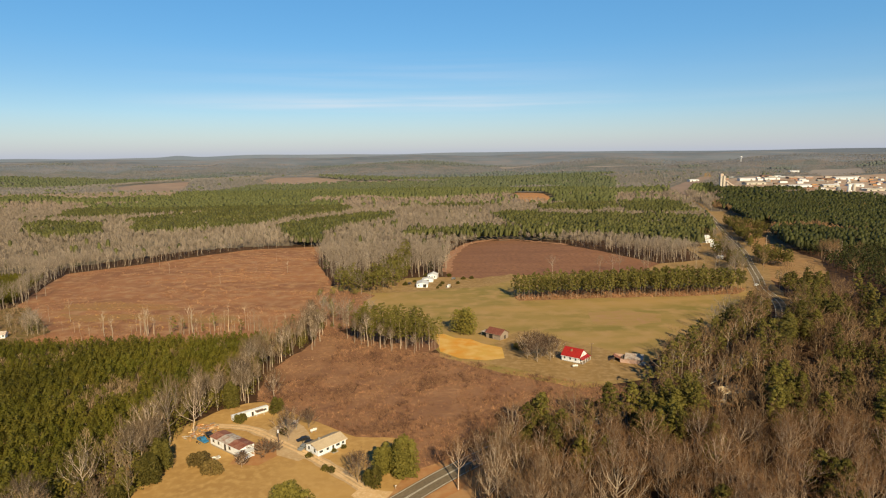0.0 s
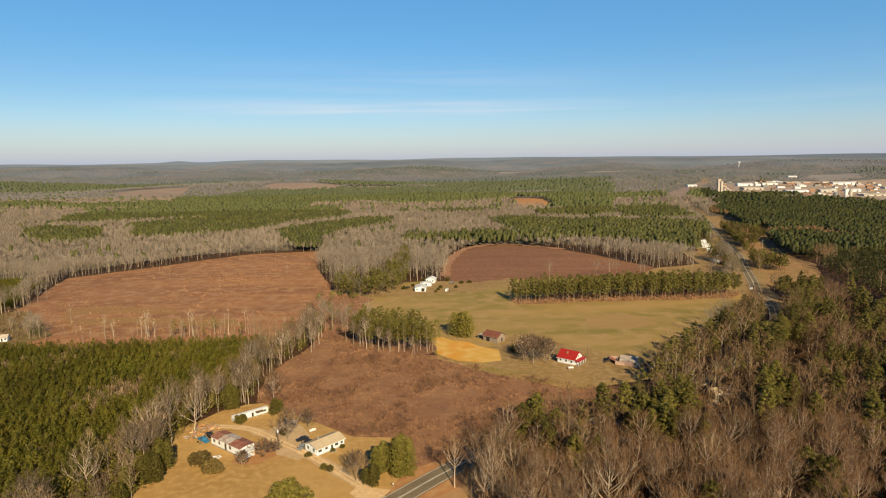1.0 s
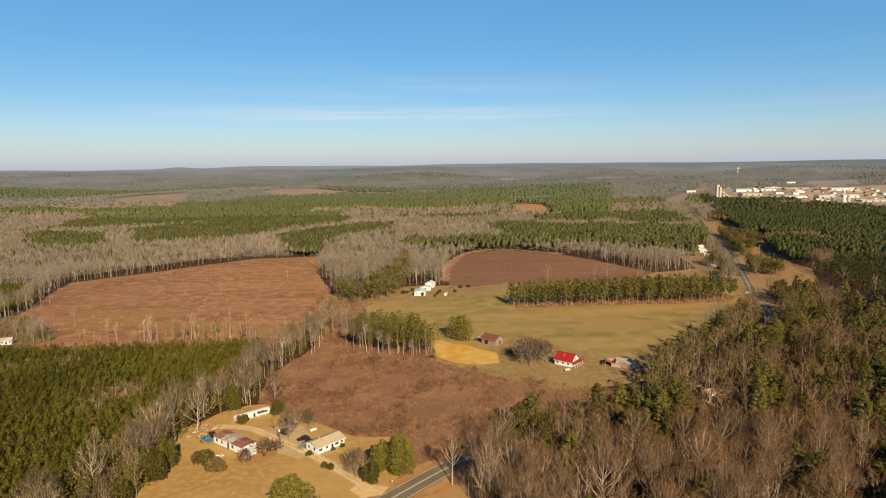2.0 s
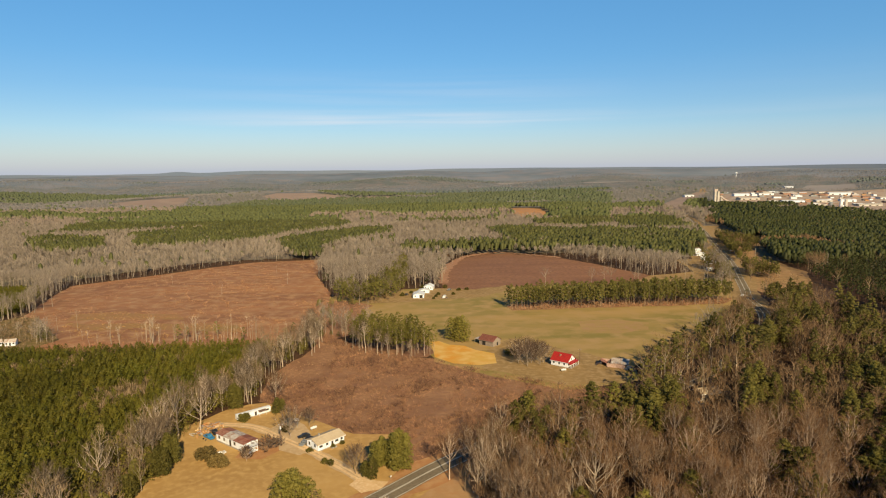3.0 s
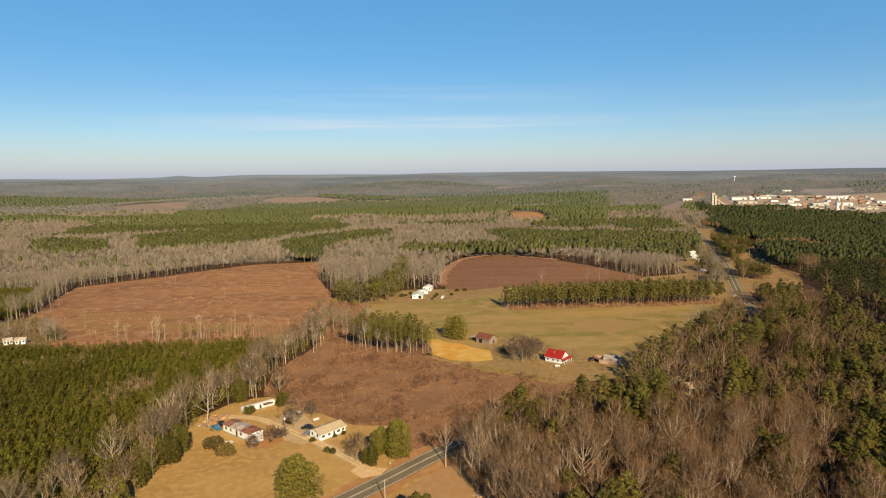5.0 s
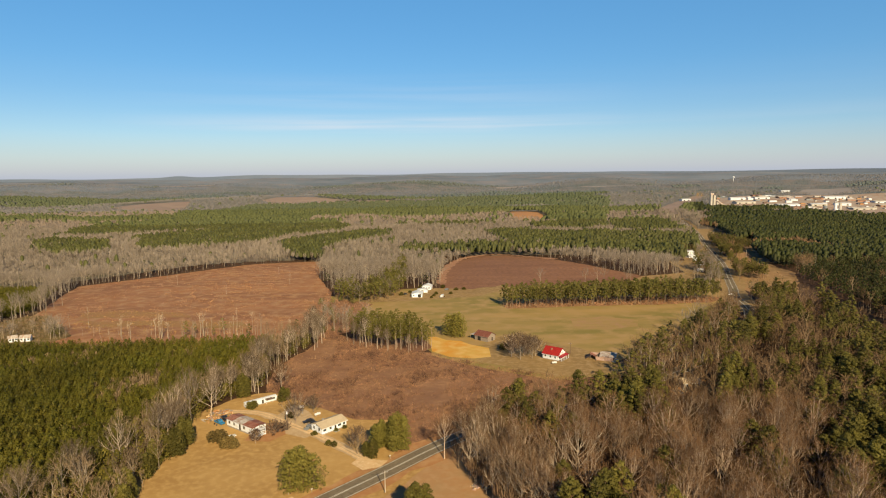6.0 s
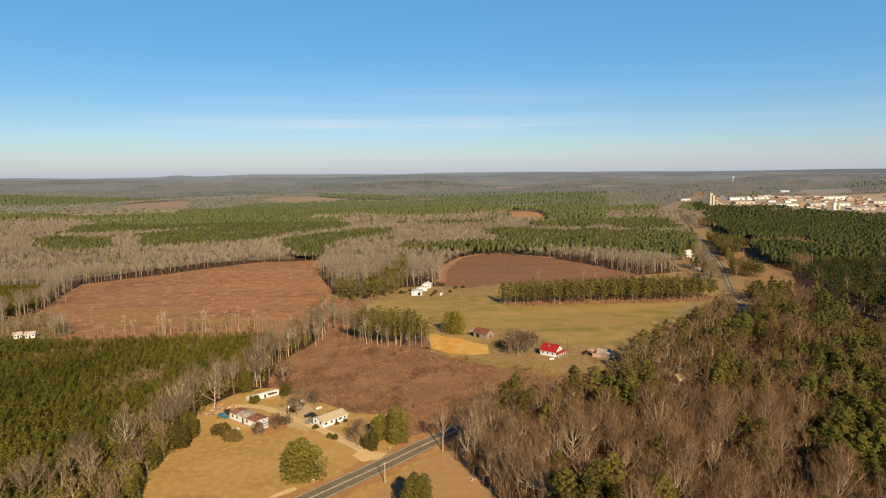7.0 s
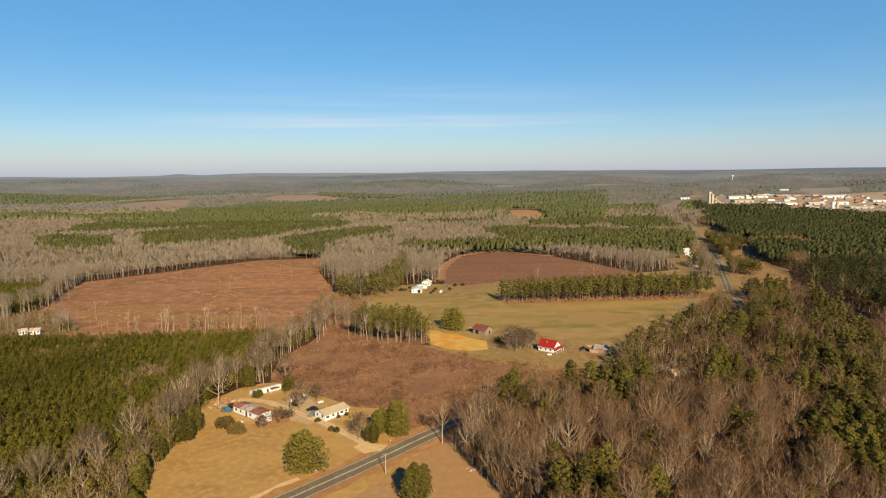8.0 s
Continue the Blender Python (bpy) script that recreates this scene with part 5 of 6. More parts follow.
# olive-green grove between the logged field and the far farmyard
x, y = jitter(-110, 20, 440, 660, 5.0, 64)
k = inside(OLIVE_GROVE, x, y)
x, y = x[k], y[k]
k = rnd.random(x.size) < 0.85
crowd("olive_grove", THIN_PINE, x[k], y[k], rnd.uniform(0.7, 1.1, k.sum()), [M["pine_bark"], M["row_needles"]], "low olive-green pines beside the far farmyard", "pines", 65)
crowd("grove_trees", MID_BARE, x[~k], y[~k], rnd.uniform(0.5, 0.8, (~k).sum()), [M["bark_mass"], M["twig_mass"]], "grey leafless trees among the low pines", "trees", 66)
# shrubs and weeds on the brushy lane
x, y = jitter(-110, -20, 330, 470, 2.4, 67)
k = inside(LANE_BRUSH, x, y)
x, y = x[k], y[k]
crowd("lane_weeds", [tuft(310 + k, 1.5, 9, 0.7, 0.18) for k in range(4)], x, y, rnd.uniform(0.6, 1.3, x.size), [M["straw"], M["weeds"]], "straw-coloured and reddish weeds on the brushy lane", "brush", 68)
k = rnd.random(x.size) < 0.035
crowd("lane_shrubs", [sapling(106 + k, 5.0, 1.9) for k in range(3)], x[k], y[k], rnd.uniform(0.6, 1.3, k.sum()), [M["pine_bark"], M["row_needles"]], "scattered olive shrubs on the brushy lane", "shrubs", 69)

# trees along the highway
x, y = jitter(200, 480, 430, 1050, 7.0, 28)
away = near_line(HIGHWAY[12:], x, y)
k = (away > 10) & (away < 26) & (waves(x, y, 90, 4, 4) > -0.35) & (rnd.random(x.size) < 0.7) & ~inside(ROW, x, y) & ~inside(STRIP, x, y) & ~inside(FOREST, x, y) & ~inside(OPEN[0], x, y)
x, y = x[k], y[k]
k = rnd.random(x.size) < np.where(x > 250, 0.8, 0.5)
crowd("roadside_pines", THIN_PINE, x[k], y[k], rnd.uniform(0.45, 0.8, k.sum()), [M["pine_bark"], M["needle_mass"]], "dark pines lining the highway", "pines", 29)
k |= x > 262
crowd("roadside_hardwoods", MID_BARE, x[~k], y[~k], rnd.uniform(0.45, 0.75, (~k).sum()), [M["bark_mass"], M["twig_mass"]], "leafless trees lining the highway", "trees", 31)
x, y = jitter(260, 470, 460, 830, 6.5, 38)
away = near_line(HIGHWAY[12:19], x, y)
k = (away > 8) & (away < 19) & inside([(262, 470), (275, 470), (330, 600), (410, 800), (420, 830), (392, 830), (338, 690), (302, 590)], x, y) & ~inside(STRIP, x, y)
crowd("highway_pines", MID_PINE, x[k], y[k], rnd.uniform(0.45, 0.8, k.sum()), [M["pine_bark"], M["needle_mass"]], "dark pines between the highway and the cleared strip", "pines", 39)
x, y = jitter(400, 640, 1130, 1430, 8.0, 41)
away = near_line(HIGHWAY[17:], x, y)
k = (away > 8) & (away < 34) & (rnd.random(x.size) < 0.8)
crowd("highway_hardwoods", FAR_TREE, x[k], y[k], rnd.uniform(0.8, 1.15, k.sum()), [M["bark_mass"], M["twig_mass"]], "grey leafless trees beside the highway's far bend", "trees", 42)
x, y = rnd.uniform(-285, -222, 46), rnd.uniform(343, 366, 46)
k = (np.hypot(x + 249, y - 344) > 9) & (x + y * 0.72 < 22)
x, y = x[k], y[k]
crowd("corner_pines", [sapling(106 + k, 8.0, 1.7) for k in range(3)], rnd.normal(-238, 2.2, 9), rnd.normal(353, 2, 9), rnd.uniform(0.7, 1.2, 9), [M["pine_bark"], M["row_needles"]], "olive young pines at the corner of the logged field", "saplings", 89)
crowd("cabin_trees", MID_BARE, x, y, rnd.uniform(0.4, 0.65, x.size), [M["bark_mass"], M["twig_mass"]], "leafless trees round the white cabin", "trees", 32)

# clumps of trees on both sides of the highway
for cx, cy, rx, ry, share, seed in ((303, 546, 13, 32, 0.88, 71), (404, 790, 13, 55, 0.85, 72), (356, 690, 12, 30, 0.9, 76), (261, 512, 9, 26, 0.8, 73), (274, 562, 8, 28, 0.6, 77), (290, 620, 9, 30, 0.4, 74), (322, 700, 10, 34, 0.4, 75)):
    x, y = jitter(cx - rx, cx + rx, cy - ry, cy + ry, 4.2, seed)
    away = near_line(HIGHWAY[11:], x, y)
    k = (((x - cx) / rx) ** 2 + ((y - cy) / ry) ** 2 < 1) & (away > 6.5) & ~inside(HOMES, x, y)
    x, y = x[k], y[k]
    k = rnd.random(x.size) < share
    crowd("highway_clump", THIN_PINE, x[k], y[k], rnd.uniform(0.65, 1.1, k.sum()), [M["pine_bark"], M["needle_mass"]], "clump of dark pines beside the highway", "pines", seed)
    crowd("bare_clump", WOODS_BARE, x[~k], y[~k], rnd.uniform(0.5, 0.85, (~k).sum()), [M["woods_trunk"], M["twig_woods"]], "clump of leafless trees beside the highway", "trees", seed + 10)

# brush, weeds and slash
x, y = jitter(-85, 90, 175, 360, 1.35, 17)
shrubby = waves(x, y, 30, 3, 6) + 0.6 * waves(x, y, 11, 0, 6) - 0.9 * inside([(-76, 266), (-70, 333), (-56, 333), (-51, 274), (-64, 265)], x, y) - 0.7 * inside([(-18, 230), (9, 270), (12, 256), (-10, 221)], x, y)
k = inside(BRUSH, x, y) & (shrubby + rnd.normal(0, 0.3, x.size) > -0.3)
crowd("brush", [tuft(150 + k, 1.35, 8, 0.7, 0.14) for k in range(6)], x[k], y[k], rnd.uniform(0.6, 1.25, k.sum()), [M["weeds"], M["weeds"]], "dry reddish brown brush and weeds", "brush", 18)
k = inside(BRUSH, x, y) & (shrubby + rnd.normal(0, 0.28, x.size) > 0.28)
crowd("dark_brush", [tuft(180 + k, 2.0, 12, 0.8, 0.13) for k in range(6)], x[k], y[k], rnd.uniform(0.6, 1.3, k.sum()), [M["dark_brush"], M["dark_brush"]], "dark leafless shrubs among the brush", "brush", 34)
x, y = jitter(-85, 90, 175, 360, 1.9, 24)
k = inside(BRUSH, x, y) & (waves(x, y, 50, 6, 5) + rnd.normal(0, 0.5, x.size) > 0.12)
crowd("straw_tufts", [tuft(155 + k, 1.0, 7, 0.6, 0.14) for k in range(4)], x[k], y[k], rnd.uniform(0.6, 1.25, k.sum()), [M["straw"], M["straw"]], "pale dry grass tufts among the brush", "grass", 25)
# windrows of slash in long curved lines, thicker towards the pasture
rows_x, rows_y = [], []
for k in range(130):
    px, py = rnd.uniform(-300, -70), rnd.uniform(350, 680)
    if k < 105:
        px, py = rnd.uniform(-200, -70), rnd.uniform(385, 650)
    head, bend = rnd.normal(2.9, 0.55), rnd.normal(0, 0.02)
    for j in range(int(rnd.uniform(12, 60))):
        if rnd.random() < 0.8:
            rows_x.append(px + rnd.normal(0, 0.5))
            rows_y.append(py + rnd.normal(0, 0.5))
        px, py, head = px + 0.9 * math.cos(head), py + 0.9 * math.sin(head), head + bend
x, y = np.array(rows_x), np.array(rows_y)
k = inside(CUTOVER, x, y)
crowd("slash_rows", [tuft(165 + k, 1.3, 6, 1.6, 0.36) for k in range(4)], x[k], y[k], rnd.uniform(0.5, 1.2, k.sum()), [M["slash_wood"], M["slash_wood"]], "pale windrows of logging slash", "brush", 27)
x, y = jitter(-335, -68, 340, 695, 3.0, 19)
grassy = inside([(-264, 425), (-233, 432), (-184, 417), (-174, 402), (-215, 404), (-251, 408)], x, y) | inside([(-256, 398), (-188, 390), (-127, 384), (-117, 350), (-167, 346), (-227, 358)], x, y)
k = inside(CUTOVER, x, y) & grassy & (rnd.random(x.size) < 0.75)
crowd("grassy_patches", [tuft(168 + k, 1.0, 9, 1.4, 0.5) for k in range(4)], x[k], y[k], rnd.uniform(0.6, 1.3, k.sum()), [M["olive_grass"], M["olive_grass"]], "olive-tan grass grown into the logged ground", "grass", 61)
k = inside(CUTOVER, x, y) & ~grassy & (waves(x, y, 70, 1, 5) + rnd.normal(0, 0.4, x.size) > 0.2)
crowd("slash", [tuft(160 + k, 1.2, 6, 1.1, 0.3) for k in range(4)], x[k], y[k], rnd.uniform(0.6, 1.2, k.sum()), [M["weeds"], M["weeds"]], "dry slash and weeds on the logged ground", "brush", 21)

# ---- buildings ----
def gable_roof(length, width, wall, rise, over=0.45, thick=0.18):
    """The two slopes of a ridged roof, as two bmeshes; the ridge runs along x."""
    out = []
    run = width / 2
    drop = rise / run * over
    for s in (-1, 1):
        out.append(prism([(0, wall + rise + thick), (s * (run + over), wall - drop + thick), (s * (run + over), wall - drop), (0, wall + rise)], -length / 2 - over, length / 2 + over))
    return out


def opening(parent, name, side, u, z, w, h, length, width, frame_mat, pane_mat, label=""):
    """A window or door proud of a wall; side is -y, +y, -x or +x."""
    axis, sign = side[1], -1 if side[0] == "-" else 1
    m = pose(u, sign * (width / 2 + 0.02), z) if axis == "y" else pose(sign * (length / 2 + 0.02), u, z, 0, 0, 90)
    fr = bmesh.new()
    for dx in (-w / 2, w / 2):
        box(dx, 0, -0.05, 0.1, 0.1, h + 0.1, m=m, bm=fr)
    for dz in (-0.1, h):
        box(0, 0, dz, w + 0.14, 0.12, 0.1, m=m, bm=fr)
    ob = part(name, fr, frame_mat, parent, label)
    part("pane" if name == "window" else "panel", box(0, 0, 0, w - 0.1, 0.06, h, m=m), pane_mat, ob)
    return ob


def gable_house(name, x, y, turn, length, width, wall, rise, wall_mat, roof_mat, label, openings=(), base=0.4, trim=None, category="house", group="", over=0.45):
    """A ridged house; the ridge runs along its own x."""
    ob = thing(name, pose(x, y, float(land(x, y)) + 0.1, 0, 0, turn), label, category, group)
    part("foundation", box(0, 0, -0.6, length - 0.1, width - 0.1, base + 0.6), M["block"], ob)
    sec = [(-width / 2, base), (width / 2, base), (width / 2, base + wall), (0, base + wall + rise), (-width / 2, base + wall)]
    part("wall", prism(sec, -length / 2, length / 2), wall_mat, ob)
    for bm in gable_roof(length, width, base + wall, rise, over):
        part("roof_slope", bm, roof_mat, ob)
    part("ridge_cap", box(0, 0, base + wall + rise + 0.1, length + 2 * over, 0.3, 0.12), roof_mat, ob)
    for s in (-1, 1):
        part("eaves_board", box(0, s * (width / 2 + over), base + wall - rise / (width / 2) * over - 0.12, length + 2 * over, 0.06, 0.2), trim or M["white"], ob)
    for kind_of, side, u, z, w, h in openings:
        opening(ob, kind_of, side, u, base + z, w, h, length, width, trim or M["white"], M["glass"] if kind_of == "window" else M["dark"])
    return ob


white_house = gable_house("ranch_house", -39.6, 199.4, 46, 11.6, 6.9, 2.3, 1.2, M["white"], M["tan_roof"], "white-sided ranch house with a tan shingle roof on the lawn",
    [("window", "-y", -4.6, 0.9, 1.5, 1.2), ("window", "-y", -1.9, 0.9, 1.1, 1.2), ("door", "-y", 0.4, 0.05, 0.95, 2.05), ("window", "-y", 2.4, 0.9, 1.6, 1.2), ("window", "-y", 4.6, 0.9, 1.1, 1.2), ("window", "-x", -1.6, 0.9, 1.1, 1.2), ("window", "-x", 1.7, 0.9, 1.1, 1.2)])
part("porch_step", box(0.4, -4.3, -0.3, 2.2, 1.4, 0.6, 0.04), M["block"], white_house)
part("roof_vent", rod((3.0, 1.0, 3.4), (3.0, 1.0, 4.3), 0.09), M["steel"], white_house)
part("chimney", box(-2.0, 1.2, 3.2, 0.6, 0.6, 1.2, 0.03), M["block"], white_house)
part("gable_vent", box(-5.83, 0, 3.0, 0.08, 0.6, 0.45), M["old_wood"], white_house)

mobile = thing("mobile_home", pose(-72.3, 200.6, 0.1, 0, 0, -38) @ Matrix.Diagonal((1.1, 1.16, 1.06, 1)), "single-wide mobile home with a patched rusty metal roof", "mobile home")
part("skirting", box(0, 0, -0.4, 15.2, 4.7, 1.0), M["block"], mobile)
part("wall", box(0, 0, 0.6, 15.6, 5.0, 2.5, 0.05), M["white"], mobile)
for k, (u, w, mat, lab) in enumerate(((-5.9, 4.2, "rust_roof", "rusty brown roof sheet"), (-2.5, 2.5, "grey_tin", "pale grey tin roof sheet"), (0.4, 3.2, "grey_tin", "weathered grey roof sheet"), (4.2, 4.3, "rust_roof", "rusty red roof sheet"), (7.2, 1.6, "rust_roof", "rusty red roof sheet"))):
    part("roof_panel", prism([(-2.75, 3.05), (0, 3.6 + 0.03 * (k % 2)), (2.75, 3.05), (2.75, 3.15), (0, 3.72 + 0.03 * (k % 2)), (-2.75, 3.15)], u - w / 2, u + w / 2), M[mat], mobile, lab)
for u, w in ((-6.0, 0.9), (-3.2, 0.7), (2.6, 0.9)):
    opening(mobile, "window", "-y", u, 1.6, w, 0.9, 15.6, 5.0, M["old_wood"], M["glass"])
opening(mobile, "door", "-y", 0.2, 0.65, 0.9, 2.0, 15.6, 5.0, M["old_wood"], M["dark"])
part("porch_deck", box(8.9, -0.6, 0.3, 2.0, 3.2, 0.15), M["white"], mobile)
for u in (-2.1, 0.9):
    part("porch_post", rod((9.8, u, -0.3), (9.8, u, 2.5), 0.07), M["white"], mobile)
part("porch_roof", prism([(-2.3, 2.5), (1.1, 2.5), (1.1, 2.6), (-2.3, 2.6)], 7.8, 10.0), M["white_metal"], mobile)

back_trailer = thing("old_trailer", pose(-74.0, 227.6, 0.1, 0, 0, 40) @ Matrix.Diagonal((0.92, 0.62, 0.76, 1)), "long white single-wide trailer with a white roof at the wood's edge", "mobile home")
part("wall", box(0, 0, 0.5, 15.5, 3.6, 2.4, 0.04), M["white"], back_trailer)
part("skirting", box(0, 0, -0.4, 15.2, 3.3, 0.9), M["block"], back_trailer)
part("roof", prism([(-1.95, 2.88), (0, 3.1), (1.95, 2.88), (1.95, 2.96), (0, 3.2), (-1.95, 2.96)], -7.9, 7.9), M["white"], back_trailer)
for u, w in ((-6.4, 1.1), (-3.0, 1.3), (3.0, 1.0), (6.2, 1.2)):
    opening(back_trailer, "window", "-y", u, 1.5, w, 0.9, 15.5, 3.6, M["old_wood"], M["glass"])
opening(back_trailer, "door", "-y", 0.6, 0.55, 0.9, 1.95, 15.5, 3.6, M["old_wood"], M["dark"])
part("awning", prism([(-1.8, 2.8), (-4.0, 2.4), (-4.0, 2.5), (-1.8, 2.9)], 1.6, 5.2), M["dark_roof"], back_trailer)
for u in (1.8, 5.0):
    part("awning_post", rod((u, -3.9, -0.3), (u, -3.9, 2.45), 0.06), M["white"], back_trailer)

red_house = gable_house("farmhouse", 66.5, 287.2, 141, 9.2, 8.4, 2.6, 3.0, M["white"], M["red_roof"], "white farmhouse with a bright red metal roof by the pasture",
    [("window", "+y", -2.8, 0.9, 1.0, 1.4), ("window", "+y", 0.0, 0.9, 1.0, 1.4), ("window", "+y", 3.0, 0.9, 1.0, 1.4), ("window", "-x", 0.0, 2.9, 0.9, 1.0), ("window", "-x", -2.6, 0.9, 1.0, 1.4), ("door", "-x", 0.3, 0.05, 0.95, 2.05), ("window", "-x", 2.8, 0.9, 1.0, 1.4)])
part("porch_roof", prism([(-4.4, 0), (4.4, 0), (4.4, 0.14), (-4.4, 0.14)], 0, 2.5, m=pose(-4.25, 0, 2.75) @ pose(0, 0, 0, 0, 0, 180) @ pose(0, 0, 0, 0, 14, 0)), M["red_roof"], red_house)
for u in (-4.1, -1.4, 1.4, 4.1):
    part("porch_post", box(-6.5, u, -0.2, 0.16, 0.16, 2.35), M["white"], red_house)
part("porch_floor", box(-5.5, 0, -0.4, 2.4, 8.6, 0.75), M["old_wood"], red_house)
part("chimney", box(0.6, 1.6, 3.5, 0.8, 0.8, 2.2, 0.03), M["brick"], red_house, "dark brick chimney")

barn = gable_house("barn", 32.8, 326.4, -42, 9.6, 7.4, 3.0, 2.1, M["old_wood"], M["barn_roof"], "grey board barn with a dark rusty red tin roof", [("door", "-y", -1.5, 0.0, 2.4, 2.5), ("door", "+x", 0.6, 0.0, 1.4, 2.0)], 0.15, M["old_wood"], "barn")
part("lean_to_roof", prism([(-3.4, 2.5), (3.4, 2.5), (3.4, 2.62), (-3.4, 2.62)], 0, 4.2, m=pose(-4.6, 0, 0.2) @ pose(0, 0, 0, 0, 0, 180)), M["grey_tin"], barn, "sagging grey tin lean-to roof")
for px, py in ((-8.6, -3.1), (-8.6, 0.0), (-8.6, 3.1)):
    part("lean_to_post", rod((px, py, -0.4), (px, py, 2.72), 0.09), M["old_wood"], barn)
part("lean_to_back", box(-6.6, 3.3, -0.2, 4.0, 0.08, 2.8), M["old_wood"], barn)

ruin = thing("ruined_shed", pose(91.6, 283.2, 0.1, 0, 0, -24), "collapsing pinkish farm shed with a caved-in tin roof", "shed")
part("back_wall", box(0, 2.7, -0.3, 13.0, 0.2, 2.9), M["pink_wall"], ruin)
part("front_wall", box(1.2, -2.7, -0.3, 9.0, 0.2, 2.3), M["pink_wall"], ruin)
part("end_wall", box(6.4, 0, -0.3, 0.2, 5.2, 2.6), M["pink_wall"], ruin)
part("partition", box(-2.6, 0, -0.3, 0.2, 5.2, 2.4), M["old_wood"], ruin)
part("roof_sheet", prism([(-3.2, 0), (3.2, 0), (3.2, 0.12), (-3.2, 0.12)], -1.5, 7.2, m=pose(0, 0, 2.75, 10, 0, 2)), M["grey_tin"], ruin)
part("fallen_roof", prism([(-2.8, 0), (2.8, 0), (2.8, 0.12), (-2.8, 0.12)], -2.6, 2.6, m=pose(-4.3, 0.2, 1.75, -6, 22, 6)), M["rust_roof"], ruin, "fallen rusty roof sheet")
part("gable_sheet", prism([(-2.4, 0), (2.4, 0), (2.4, 0.1), (-2.4, 0.1)], -1.6, 1.6, m=pose(-7.6, -0.4, 1.2, 0, -34, 12)), M["dark_roof"], ruin)
part("post", rod((-6.2, -2.6, -0.4), (-6.2, -2.5, 2.1), 0.1), M["old_wood"], ruin)

gable_house("white_barn", -10.5, 463.5, 88, 12, 8.4, 2.5, 1.3, M["white"], M["white_metal"], "white metal garage beside the far pasture", [("door", "-x", -2.0, 0, 2.6, 2.5), ("window", "-x", 2.6, 1.0, 1.0, 1.1)], 0.2, category="garage")
gable_house("white_cottage", -2.5, 494, 80, 8, 7.2, 3.0, 1.4, M["white"], M["white_metal"], "white cottage behind the garage at the wood's edge", [("window", "-x", -2.2, 1.0, 1.0, 1.4), ("window", "-x", 2.2, 1.0, 1.0, 1.4), ("door", "-x", 0, 0, 1.0, 2.0), ], 0.3)
gable_house("white_shed", -6.4, 480, 86, 5, 8.5, 2.4, 0.9, M["white"], M["white_metal"], "low white shed between garage and cottage", [("door", "-x", 0, 0, 2.0, 2.0)], 0.15, category="shed")
for x, y, turn, ln, lab in ((318, 712, 30, 14, "white roadside cottage among bare trees"), (306, 676, 25, 15, "long white trailer beside the highway"), (297, 640, -20, 10, "small white house beside the highway"), (290, 612, -25, 12, "white house with a pale roof by the highway"), (268, 566, 10, 5, "small white shed near the pine block"), (-248, 341, 15, 6.4, "small white cabin with a dull tin roof by the plantation"), (-255.5, 340, 40, 5, "low white shed with a dull tin roof by the plantation")):
    gable_house("roadside_house" if ln > 7 else "small_shed", x, y, turn, ln * 0.85, 5.5 if ln > 7 else 4, 2.3, 1.2, M["white"], M["grey_tin"] if x < 0 else M["white_metal"], lab, [("window", "-y", -ln / 3.5, 0.9, 1.1, 1.2), ("door", "-y", 0, 0.05, 1.0, 2.0), ("window", "-y", ln / 3.5, 0.9, 1.1, 1.2), ("window", "-x", 0, 0.9, 1.1, 1.2)], 0.3, category="house" if ln > 7 else "shed")
gable_house("woods_house", 119, 239, 12, 9, 6.0, 2.5, 1.4, M["old_wood"], M["tan_roof"], "weathered house with a pale tan roof hidden in the woods", [("window", "-y", -2.7, 0.9, 1.1, 1.2), ("door", "-y", 0, 0.05, 1.0, 2.0), ("window", "-y", 2.7, 0.9, 1.1, 1.2)], 0.3)
hoop = thing("basketball_hoop", pose(-53.3, 214.6, 0.1, 0, 0, -8), "white basketball backboard on a pole in the yard", "hoop")
part("pole", rod((0, 0.5, -0.4), (0, 0.5, 3.2), 0.08), M["steel"], hoop)
part("bracket", rod((0, 0.5, 3.0), (0, 0.05, 3.2), 0.05), M["steel"], hoop)
board = part("backboard", box(0, 0, 2.75, 1.8, 0.06, 1.15, 0.01), M["white_paint"], hoop)
for u, w, z, t in ((0, 0.6, 2.95, 0.05), (0, 0.6, 3.4, 0.05), (-0.3, 0.05, 2.95, 0.5), (0.3, 0.05, 2.95, 0.5)):
    part("target_line", box(u, -0.04, z, w, 0.02, t), M["brick"], board)
bm = bmesh.new()
for k in range(14):
    a0, a1 = 6.2832 * k / 14, 6.2832 * (k + 1) / 14
    rod((0.23 * math.cos(a0), -0.3 + 0.23 * math.sin(a0), 2.92), (0.23 * math.cos(a1), -0.3 + 0.23 * math.sin(a1), 2.92), 0.015, sides=5, bm=bm)
part("rim", bm, M["brick"], hoop)


